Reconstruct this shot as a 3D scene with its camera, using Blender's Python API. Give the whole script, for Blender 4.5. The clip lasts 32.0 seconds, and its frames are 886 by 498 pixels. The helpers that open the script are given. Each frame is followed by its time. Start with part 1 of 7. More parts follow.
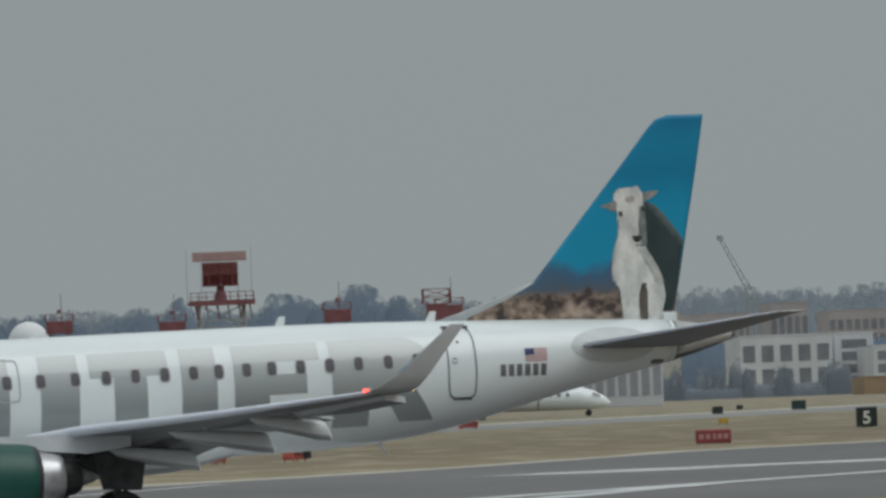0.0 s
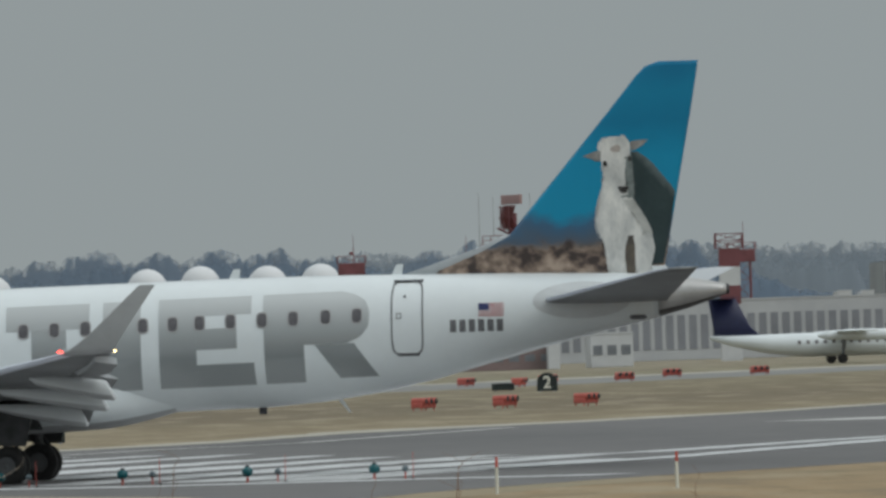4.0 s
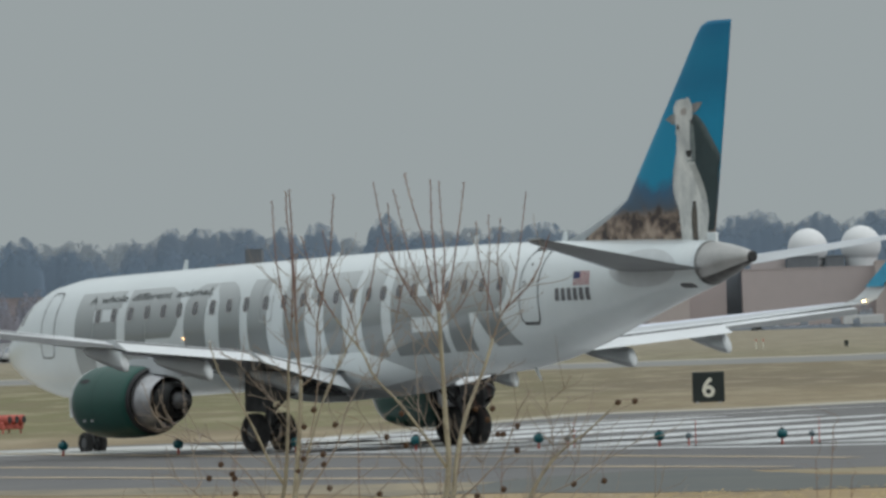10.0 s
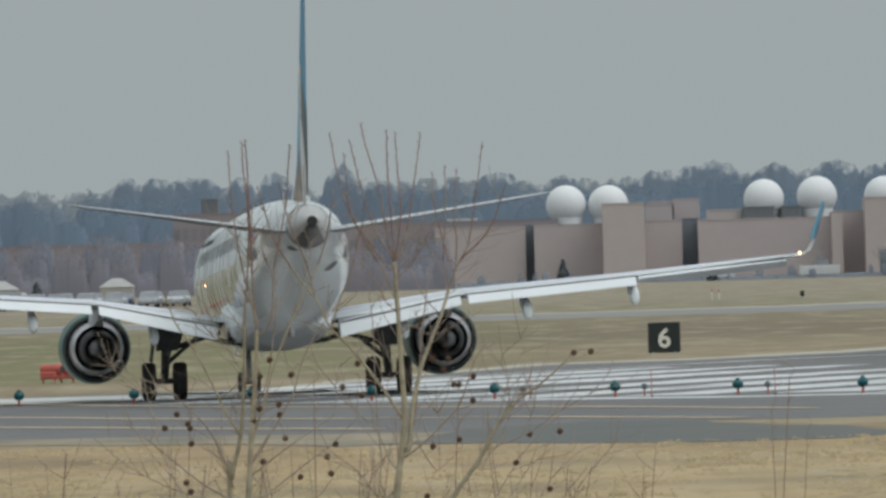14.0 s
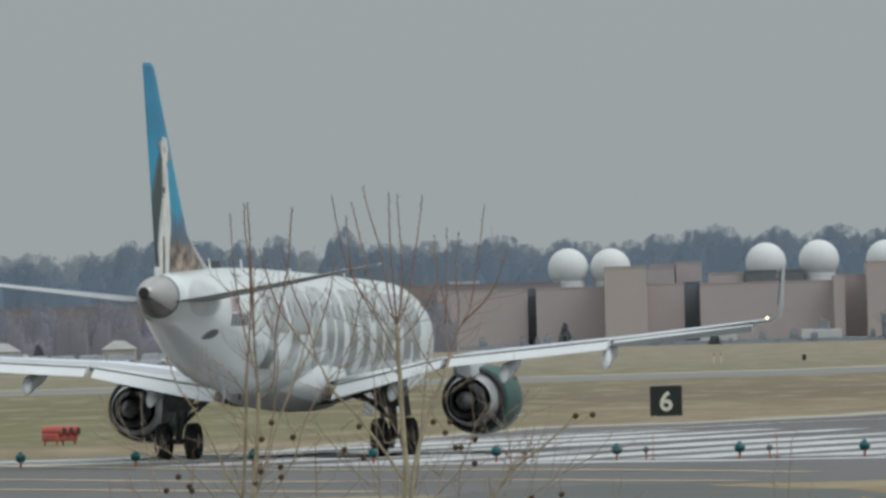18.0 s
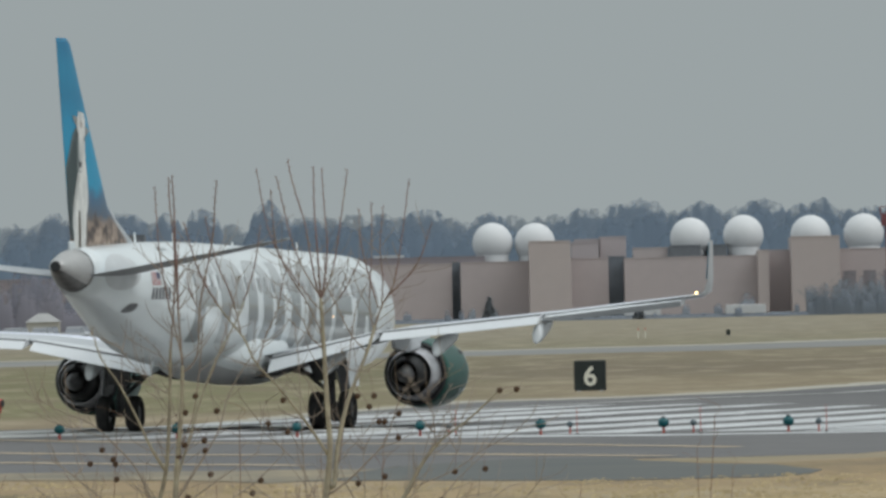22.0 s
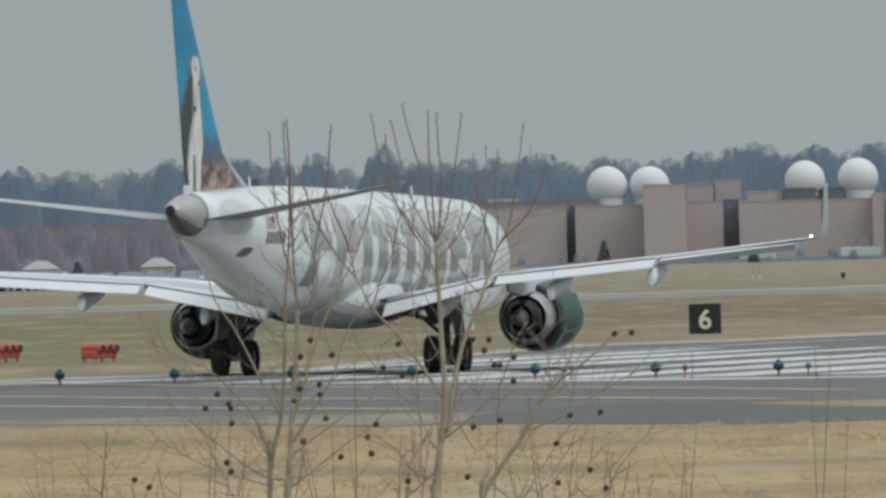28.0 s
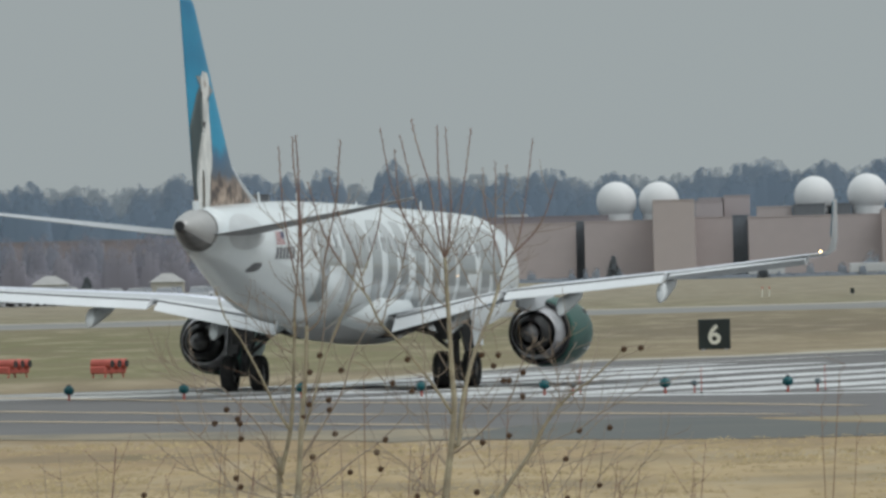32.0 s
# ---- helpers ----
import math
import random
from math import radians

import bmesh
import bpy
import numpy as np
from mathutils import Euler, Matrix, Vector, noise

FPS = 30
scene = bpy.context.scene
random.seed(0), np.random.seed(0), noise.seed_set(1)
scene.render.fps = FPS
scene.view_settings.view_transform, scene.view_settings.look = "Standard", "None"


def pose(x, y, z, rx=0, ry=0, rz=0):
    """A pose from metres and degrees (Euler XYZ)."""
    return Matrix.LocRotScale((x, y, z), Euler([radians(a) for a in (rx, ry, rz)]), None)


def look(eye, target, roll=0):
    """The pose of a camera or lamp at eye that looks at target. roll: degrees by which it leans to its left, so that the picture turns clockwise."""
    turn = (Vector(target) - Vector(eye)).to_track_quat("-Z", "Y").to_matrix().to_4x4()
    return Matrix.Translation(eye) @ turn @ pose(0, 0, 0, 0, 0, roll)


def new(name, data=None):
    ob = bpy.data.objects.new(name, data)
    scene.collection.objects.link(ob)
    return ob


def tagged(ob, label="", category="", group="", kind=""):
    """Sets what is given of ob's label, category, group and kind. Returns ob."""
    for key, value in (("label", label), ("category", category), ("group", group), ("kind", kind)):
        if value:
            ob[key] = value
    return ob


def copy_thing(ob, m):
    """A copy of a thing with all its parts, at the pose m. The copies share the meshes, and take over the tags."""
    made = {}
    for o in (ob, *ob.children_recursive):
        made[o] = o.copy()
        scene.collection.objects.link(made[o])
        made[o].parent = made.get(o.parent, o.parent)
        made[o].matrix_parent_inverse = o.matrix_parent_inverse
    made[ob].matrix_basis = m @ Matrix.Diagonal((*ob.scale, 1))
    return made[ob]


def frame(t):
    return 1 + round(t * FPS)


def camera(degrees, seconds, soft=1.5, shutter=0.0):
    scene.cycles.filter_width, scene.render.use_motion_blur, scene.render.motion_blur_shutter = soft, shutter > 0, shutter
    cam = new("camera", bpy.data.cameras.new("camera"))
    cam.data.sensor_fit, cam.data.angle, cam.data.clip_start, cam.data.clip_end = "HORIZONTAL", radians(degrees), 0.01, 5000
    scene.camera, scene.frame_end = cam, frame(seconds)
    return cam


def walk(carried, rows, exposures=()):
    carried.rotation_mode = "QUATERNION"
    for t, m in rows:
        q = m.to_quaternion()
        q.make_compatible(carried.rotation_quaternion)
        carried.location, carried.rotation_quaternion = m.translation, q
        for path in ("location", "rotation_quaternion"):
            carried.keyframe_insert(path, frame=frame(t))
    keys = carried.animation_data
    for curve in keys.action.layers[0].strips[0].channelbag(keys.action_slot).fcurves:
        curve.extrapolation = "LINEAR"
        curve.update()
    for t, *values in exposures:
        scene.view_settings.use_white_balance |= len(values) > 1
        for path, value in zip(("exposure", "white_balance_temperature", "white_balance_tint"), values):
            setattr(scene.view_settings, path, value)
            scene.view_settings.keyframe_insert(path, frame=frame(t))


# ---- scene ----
# ---- camera: a long lens on a raised bank, panning with the airliner ----
EYE_Z = 3.492
cam = camera(4.4897, 32.0, soft=3.0, shutter=0.06)
PAN = [  # seconds, tilt, lean, turn in degrees
    (0, 90.6613, 2.2328, -4.2259), (0.5, 90.6637, 1.9977, -4.0280), (1, 90.6699, 1.8742, -3.8473),
    (1.5, 90.6140, 1.7697, -3.6809), (2, 90.5589, 1.8124, -3.5491), (2.5, 90.4964, 1.8004, -3.4088),
    (4.5, 90.4121, 1.8790, -2.4590), (5, 90.3820, 1.9597, -2.1486), (5.5, 90.3492, 2.0219, -1.8489),
    (6, 90.3134, 1.8451, -1.5711), (6.5, 90.2500, 1.7567, -1.0633), (7, 90.2131, 1.7279, -0.5911),
    (7.5, 90.2088, 1.8022, -0.2813), (8, 90.2335, 1.7734, -0.1126), (8.5, 90.2902, 1.7340, 0.0095),
    (9, 90.3180, 1.6448, 0.1810), (9.5, 90.3405, 1.6504, 0.3459), (10, 90.3204, 1.6244, 0.6002),
    (10.5, 90.2686, 1.6717, 0.8819), (11, 90.2348, 1.7552, 1.0443), (11.5, 90.2040, 1.7313, 1.0403),
    (12, 90.1205, 1.7761, 0.7313), (12.5, 90.0851, 1.7451, 0.5776), (13, 90.0904, 1.9728, 0.4524),
    (13.5, 90.0776, 1.6917, 0.3826), (14, 90.0619, 1.5689, 0.3767), (14.5, 90.1170, 1.5592, 0.4083),
    (15, 90.1452, 1.4934, 0.4891), (15.5, 90.2144, 1.5202, 0.5683), (17.5, 90.3397, 1.6632, 0.4431),
    (18, 90.3812, 1.4514, 0.3869), (18.5, 90.3669, 1.3800, 0.3516), (19, 90.3576, 1.4002, 0.3315),
    (19.5, 90.3266, 1.4229, 0.2870), (20, 90.3418, 1.4122, 0.2138), (20.5, 90.3565, 1.4049, 0.1159),
    (21, 90.3382, 1.4041, 0.0706), (21.5, 90.2867, 1.3644, 0.0275), (22, 90.2407, 1.2702, 0.0027),
    (22.5, 90.2039, 1.2851, -0.0152), (23, 90.1949, 1.3912, 0.0047), (23.5, 90.1530, 1.2850, 0.0645),
    (24, 90.1018, 1.2713, 0.1454), (24.5, 90.0678, 1.2639, 0.3272), (25, 90.0394, 1.2967, 0.5282),
    (25.5, 90.0270, 1.3812, 0.6316), (27.5, 89.9879, 1.3452, 0.5913), (28, 89.9686, 1.3935, 0.5846),
    (28.5, 89.9622, 1.3915, 0.5513), (29, 89.9588, 1.4022, 0.5254), (29.5, 89.9582, 1.3982, 0.5272),
    (30, 89.9718, 1.3817, 0.5714), (30.5, 89.9850, 1.4084, 0.5883), (31, 90.0041, 1.3808, 0.6058),
    (31.5, 90.0481, 1.3636, 0.6329), (32, 90.0479, 1.3853, 0.6318),
]
walk(cam, [(t, pose(0, 0, EYE_Z, rx, ry, rz)) for t, rx, ry, rz in PAN],
     exposures=[(0, 0.0), (6, 0.1), (9, 0.17), (11, 0.25), (13, 0.32), (18, 0.24), (23, 0.25), (32, 0.28)])

TAXI = [  # seconds, place of the main wheels, bank, pitch, heading
    (0, 12.224, 293.928, -0.030, -0.35, -0.26, 195.70), (1, 9.505, 292.855, -0.030, -0.32, -0.27, 190.89),
    (2, 7.101, 291.899, -0.030, -0.28, -0.27, 185.46), (3, 5.027, 291.140, -0.030, -0.23, -0.27, 178.76),
    (4, 3.090, 290.650, -0.030, -0.17, -0.25, 171.39), (5, 1.184, 290.518, -0.011, -0.15, -0.16, 165.21),
    (6, -0.617, 290.673, 0.030, -0.13, 0.00, 159.22), (7, -2.119, 290.941, 0.030, -0.10, 0.14, 150.61),
    (8, -3.324, 291.371, 0.030, -0.06, 0.23, 140.77), (9, -4.305, 292.050, 0.030, -0.03, 0.28, 131.33),
    (10, -5.123, 293.024, 0.030, -0.02, 0.35, 122.79), (11, -5.708, 294.263, 0.030, -0.02, 0.34, 114.58),
    (12, -6.045, 295.694, 0.030, -0.03, 0.25, 106.60), (13, -6.242, 297.213, 0.030, 0.01, 0.22, 99.73),
    (14, -6.441, 298.792, 0.026, -0.02, 0.14, 94.34), (15, -6.568, 300.463, 0.011, -0.07, 0.04, 89.81),
    (16, -6.567, 302.188, 0.008, -0.08, -0.01, 85.78), (17, -6.482, 303.831, 0.009, -0.08, -0.05, 82.44),
    (18, -6.364, 305.250, 0.003, -0.09, -0.07, 80.04), (19, -6.248, 306.295, -0.007, -0.11, -0.10, 78.56),
    (20, -6.150, 306.860, -0.014, -0.12, -0.10, 77.76), (21.5, -5.964, 306.826, -0.010, -0.12, -0.05, 77.55),
    (32, -5.964, 306.826, -0.010, -0.12, -0.05, 77.55),
]

# ---- overcast daylight ----
SUN_EL, SUN_AZ = 50.0, 118.0  # degrees; azimuth clockwise from +Y
world = bpy.data.worlds.new("overcast_sky")
scene.world = world
world.use_nodes = True
wn = world.node_tree.nodes
wl = world.node_tree.links
sky = wn.new("ShaderNodeTexSky")
sky.sky_type = "NISHITA"
sky.sun_disc = False
sky.sun_elevation = radians(SUN_EL)
sky.sun_rotation = radians(SUN_AZ)
sky.dust_density = 6.0
flat = wn.new("ShaderNodeMixRGB")
flat.inputs["Fac"].default_value = 0.95
# grey cloud, brighter overhead than at the horizon
where = wn.new("ShaderNodeTexCoord")
axes = wn.new("ShaderNodeSeparateXYZ")
wl.new(where.outputs["Generated"], axes.inputs[0])
height = wn.new("ShaderNodeMapRange")
height.inputs["From Min"].default_value = 0.05
wl.new(axes.outputs["Z"], height.inputs["Value"])
cloud = wn.new("ShaderNodeMixRGB")
cloud.inputs["Color1"].default_value = (2.86, 3.22, 3.30, 1)
cloud.inputs["Color2"].default_value = (7.6, 8.3, 8.4, 1)
wl.new(height.outputs["Result"], cloud.inputs["Fac"])
wl.new(cloud.outputs["Color"], flat.inputs["Color2"])
wl.new(sky.outputs["Color"], flat.inputs["Color1"])
wl.new(flat.outputs["Color"], wn["Background"].inputs["Color"])
wn["Background"].inputs["Strength"].default_value = 0.1
sun = new("sun", bpy.data.lights.new("sun", "SUN"))
sun.data.energy = 0.84
sun.data.angle = radians(45)
sun.data.color = (0.975, 1.0, 1.0)
sun.matrix_world = look((0, 0, 50), (-math.sin(radians(SUN_AZ)), -math.cos(radians(SUN_AZ)), 50 - math.tan(radians(SUN_EL))))

# ---- materials ----
MATS = {}


def mat(name, color, rough=0.6, metal=0.0, var=0.12, scale=3.0, bump=0.0, color2=None, fine=None, coat=0.0, stretch=(1, 1, 1), island=False):
    """A surface with two scales of variation between color and color2, in the object's own metres."""
    if name in MATS:
        return MATS[name]
    m = bpy.data.materials.new(name)
    m.use_nodes = True
    n, l = m.node_tree.nodes, m.node_tree.links
    b = n["Principled BSDF"]
    b.inputs["Roughness"].default_value = rough
    b.inputs["Metallic"].default_value = metal
    b.inputs["Coat Weight"].default_value = coat
    c2 = color2 or tuple(max(0.0, c * (1 - 2 * var)) for c in color)
    co = n.new("ShaderNodeTexCoord")
    mp = n.new("ShaderNodeMapping")
    mp.inputs["Scale"].default_value = stretch
    l.new(co.outputs["Object"], mp.inputs["Vector"])
    big = n.new("ShaderNodeTexNoise")
    big.inputs["Scale"].default_value = scale
    big.inputs["Detail"].default_value = 4
    small = n.new("ShaderNodeTexNoise")
    small.inputs["Scale"].default_value = fine or scale * 9
    small.inputs["Detail"].default_value = 3
    for t in (big, small):
        l.new(mp.outputs["Vector"], t.inputs["Vector"])
    add = n.new("ShaderNodeMath")
    add.operation = "MULTIPLY_ADD"
    add.inputs[1].default_value = 0.35
    l.new(small.outputs["Fac"], add.inputs[0])
    l.new(big.outputs["Fac"], add.inputs[2])
    ramp = n.new("ShaderNodeMapRange")
    ramp.inputs["From Min"].default_value = 0.45
    ramp.inputs["From Max"].default_value = 0.9
    l.new(add.outputs[0], ramp.inputs["Value"])
    mix = n.new("ShaderNodeMixRGB")
    mix.inputs["Color1"].default_value = (*color, 1)
    mix.inputs["Color2"].default_value = (*c2, 1)
    l.new(ramp.outputs["Result"], mix.inputs["Fac"])
    out = mix.outputs["Color"]
    if island:
        info = n.new("ShaderNodeObjectInfo")
        geo = n.new("ShaderNodeNewGeometry")
        sm = n.new("ShaderNodeMath")
        l.new(info.outputs["Random"], sm.inputs[0])
        l.new(geo.outputs["Random Per Island"], sm.inputs[1])
        hs = n.new("ShaderNodeHueSaturation")
        rg = n.new("ShaderNodeMapRange")
        rg.inputs["From Max"].default_value = 2.0
        rg.inputs["To Min"].default_value = 0.75
        rg.inputs["To Max"].default_value = 1.25
        l.new(sm.outputs[0], rg.inputs["Value"])
        l.new(rg.outputs["Result"], hs.inputs["Value"])
        l.new(out, hs.inputs["Color"])
        out = hs.outputs["Color"]
    l.new(out, b.inputs["Base Color"])
    if bump:
        bp = n.new("ShaderNodeBump")
        bp.inputs["Strength"].default_value = bump
        bp.inputs["Distance"].default_value = 0.02
        l.new(small.outputs["Fac"], bp.inputs["Height"])
        l.new(bp.outputs["Normal"], b.inputs["Normal"])
    MATS[name] = m
    return m


def glow(name, color, strength):
    if name in MATS:
        return MATS[name]
    m = bpy.data.materials.new(name)
    m.use_nodes = True
    b = m.node_tree.nodes["Principled BSDF"]
    b.inputs["Base Color"].default_value = (*color, 1)
    b.inputs["Emission Color"].default_value = (*color, 1)
    b.inputs["Emission Strength"].default_value = strength
    MATS[name] = m
    return m


WHITE = mat("white_paint", (0.765, 0.81, 0.825), 0.28, color2=(0.71, 0.75, 0.765), scale=0.5, fine=5, coat=0.4)
WINGGREY = mat("wing_grey_paint", (0.52, 0.54, 0.565), 0.4, var=0.06, scale=0.8)
FLAPGREY = mat("flap_light_paint", (0.72, 0.74, 0.76), 0.4, var=0.05, scale=0.8)
# grey that paints shade under the fairings; trailer skirts wear it too
UNDER = mat("shade_and_skirt_grey", (0.46, 0.47, 0.48), 0.45, var=0.1, scale=0.8)
METAL = mat("bare_metal", (0.62, 0.62, 0.63), 0.28, 0.9, var=0.08, scale=1.5)
DARKMETAL = mat("burnt_metal", (0.10, 0.10, 0.11), 0.45, 0.7, var=0.2, scale=3)
# black and tyre tones are raised, haze painted into the darks
BLACK = mat("black_paint", (0.035, 0.035, 0.038), 0.6, var=0.2, scale=3)
RUBBER = mat("tyre_rubber", (0.045, 0.043, 0.043), 0.85, var=0.25, scale=6, bump=0.2)
GREEN = mat("nacelle_green_paint", (0.002, 0.07, 0.052), 0.42, var=0.1, scale=0.8, coat=0.04)
GLASS = mat("cabin_window_dark", (0.095, 0.086, 0.096), 0.08, var=0.2, scale=4, coat=1.0)
STRUT = mat("gear_strut_grey", (0.16, 0.163, 0.168), 0.45, 0.2, var=0.15, scale=4)
FAINTLINE = mat("faint_outline", (0.52, 0.55, 0.56), 0.4, scale=3)
LINEGREY = mat("outline_grey", (0.16, 0.16, 0.17), 0.5, scale=3)
RED = mat("aviation_red", (0.30, 0.055, 0.06), 0.5, var=0.15, scale=2)
ORANGE = mat("aviation_orange", (0.54, 0.12, 0.095), 0.6, var=0.12, scale=2)
TEAL = mat("teal_lens", (0.0, 0.10, 0.115), 0.3, var=0.1, scale=20)
STRIPE = mat("white_marking", (0.62, 0.63, 0.635), 0.7, color2=(0.44, 0.445, 0.45), scale=0.25, fine=2.0)
YLINE = mat("ochre_marking", (0.570, 0.442, 0.276), 0.7, color2=(0.42, 0.34, 0.25), scale=0.3, fine=2.0)
DOME = mat("radome_white", (0.72, 0.725, 0.735), 0.55, var=0.03, scale=0.15)
BRICK = mat("buff_brick", (0.475, 0.418, 0.418), 0.9, color2=(0.405, 0.355, 0.36), scale=0.05, fine=0.6)

def fin_paint():
    m = bpy.data.materials.new("fin_mountain_picture")
    m.use_nodes = True
    n, l = m.node_tree.nodes, m.node_tree.links
    b = n["Principled BSDF"]
    b.inputs["Roughness"].default_value = 0.35
    b.inputs["Specular IOR Level"].default_value = 0.2
    co = n.new("ShaderNodeTexCoord")
    sep = n.new("ShaderNodeSeparateXYZ")
    l.new(co.outputs["Object"], sep.inputs[0])
    nz = n.new("ShaderNodeTexNoise")
    nz.inputs["Scale"].default_value = 1.1
    nz.inputs["Detail"].default_value = 5
    l.new(co.outputs["Object"], nz.inputs["Vector"])
    ad = n.new("ShaderNodeMath")
    ad.operation = "MULTIPLY_ADD"
    ad.inputs[1].default_value = 0.9
    l.new(nz.outputs["Fac"], ad.inputs[0])
    l.new(sep.outputs["Z"], ad.inputs[2])
    mr = n.new("ShaderNodeMapRange")
    mr.inputs["From Min"].default_value = 5.45
    mr.inputs["From Max"].default_value = 10.85
    l.new(ad.outputs[0], mr.inputs["Value"])
    ramp = n.new("ShaderNodeValToRGB")
    e = ramp.color_ramp.elements
    e[0].position, e[0].color = 0.0, (0.14, 0.10, 0.075, 1)
    e[1].position, e[1].color = 1.0, (0.012, 0.19, 0.36, 1)
    for p, c in ((0.10, (0.15, 0.12, 0.10)), (0.14, (0.10, 0.12, 0.15)), (0.235, (0.06, 0.14, 0.235)), (0.29, (0.014, 0.285, 0.47)), (0.55, (0.012, 0.28, 0.475)), (0.72, (0.010, 0.205, 0.37)), (0.84, (0.012, 0.235, 0.41))):
        q = e.new(p)
        q.color = (*c, 1)
    l.new(mr.outputs["Result"], ramp.inputs["Fac"])
    # crags along the foot of the scene
    mp = n.new("ShaderNodeMapping")
    mp.inputs["Scale"].default_value = (1.7, 1.0, 1.9)
    mp.inputs["Rotation"].default_value = (0, 0.35, 0)
    l.new(co.outputs["Object"], mp.inputs["Vector"])
    rk = n.new("ShaderNodeTexNoise")
    rk.inputs["Scale"].default_value = 1.35
    rk.inputs["Detail"].default_value = 4
    rk.inputs["Roughness"].default_value = 0.52
    l.new(mp.outputs["Vector"], rk.inputs["Vector"])
    rr = n.new("ShaderNodeValToRGB")
    q = rr.color_ramp.elements
    q[0].position, q[0].color = 0.38, (0.07, 0.055, 0.052, 1)
    q[1].position, q[1].color = 0.62, (0.46, 0.36, 0.29, 1)
    c = q.new(0.50)
    c.color = (0.24, 0.18, 0.145, 1)
    l.new(rk.outputs["Fac"], rr.inputs["Fac"])
    lim = n.new("ShaderNodeMath")
    lim.operation = "MULTIPLY_ADD"
    lim.inputs[1].default_value = 1.3
    l.new(rk.outputs["Fac"], lim.inputs[0])
    l.new(sep.outputs["Z"], lim.inputs[2])
    low = n.new("ShaderNodeMapRange")
    low.inputs["From Min"].default_value = 6.25
    low.inputs["From Max"].default_value = 6.5
    low.inputs["To Min"].default_value = 1.0
    low.inputs["To Max"].default_value = 0.0
    l.new(lim.outputs[0], low.inputs["Value"])
    mx = n.new("ShaderNodeMixRGB")
    l.new(low.outputs["Result"], mx.inputs["Fac"])
    l.new(ramp.outputs["Color"], mx.inputs["Color1"])
    l.new(rr.outputs["Color"], mx.inputs["Color2"])
    l.new(mx.outputs["Color"], b.inputs["Base Color"])
    return m


FINPAINT = fin_paint()
NAVRED = glow("navigation_red", (1.0, 0.06, 0.04), 5.0)
NAVWHITE = glow("navigation_white", (1.0, 0.75, 0.35), 5.0)

# ---- mesh helpers ----
def part(name, bm, material, parent=None, label="", smooth=False):
    """Links a bmesh as one mesh object under a thing or a part."""
    me = bpy.data.meshes.new(name)
    bmesh.ops.recalc_face_normals(bm, faces=bm.faces)
    bm.to_mesh(me)
    bm.free()
    if smooth:
        for p in me.polygons:
            p.use_smooth = True
    me.materials.append(material)
    ob = new(name, me)
    if parent is not None:
        ob.parent = parent
    if label:
        ob["label"] = label
    return ob


def thing(name, label, category, group="", kind="", at=(0, 0, 0), turn=0):
    ob = new(name)
    ob.empty_display_size = 0.2
    ob.matrix_basis = pose(*at, 0, 0, turn)
    return tagged(ob, label, category, group, kind)


def add_box(bm, x0, x1, y0, y1, z0, z1, bevel=0.0):
    v = [bm.verts.new((x, y, z)) for x in (x0, x1) for y in (y0, y1) for z in (z0, z1)]
    for f in ((0, 1, 3, 2), (4, 6, 7, 5), (0, 4, 5, 1), (2, 3, 7, 6), (0, 2, 6, 4), (1, 5, 7, 3)):
        bm.faces.new([v[i] for i in f])
    if bevel:
        es = {e for q in v for e in q.link_edges}
        bmesh.ops.bevel(bm, geom=list(es), offset=bevel, segments=1, affect="EDGES")
    return bm


def box(x0, x1, y0, y1, z0, z1, bevel=0.0):
    return add_box(bmesh.new(), x0, x1, y0, y1, z0, z1, bevel)


def loft(rings, caps=True, bm=None):
    """Skins closed rings of equal counts, with flat caps."""
    bm = bm or bmesh.new()
    vs = [[bm.verts.new(p) for p in r] for r in rings]
    n = len(rings[0])
    for a, b in zip(vs, vs[1:]):
        for i in range(n):
            bm.faces.new((a[i], a[(i + 1) % n], b[(i + 1) % n], b[i]))
    if caps:
        bm.faces.new(vs[0][::-1])
        bm.faces.new(vs[-1])
    return bm


def lathe(profile, axis="x", n=24, at=(0, 0, 0), bm=None, caps=True):
    """Turns (along, radius) pairs round an axis."""
    rings = []
    for a, r in profile:
        ring = []
        for i in range(n):
            c, s = math.cos(2 * math.pi * i / n) * r, math.sin(2 * math.pi * i / n) * r
            p = {"x": (a, c, s), "y": (c, a, s), "z": (c, s, a)}[axis]
            ring.append((p[0] + at[0], p[1] + at[1], p[2] + at[2]))
        rings.append(ring)
    return loft(rings, caps, bm)


def tube(p, q, r0, r1=None, n=8, bm=None):
    """A tapered bar from p to q."""
    p, q = Vector(p), Vector(q)
    r1 = r0 if r1 is None else r1
    d = (q - p).normalized()
    u = d.orthogonal().normalized()
    w = d.cross(u)
    rings = [[c + (u * math.cos(2 * math.pi * i / n) + w * math.sin(2 * math.pi * i / n)) * r for i in range(n)] for c, r in ((p, r0), (q, r1))]
    return loft(rings, True, bm)


def sheet(points, thick=0.0, bm=None):
    """A flat plate through coplanar points, thickened downwards."""
    bm = bm or bmesh.new()
    top = [bm.verts.new(p) for p in points]
    bm.faces.new(top)
    if thick:
        low = [bm.verts.new((p[0], p[1], p[2] - thick)) for p in points]
        bm.faces.new(low[::-1])
        n = len(points)
        for i in range(n):
            bm.faces.new((top[i], low[i], low[(i + 1) % n], top[(i + 1) % n]))
    return bm


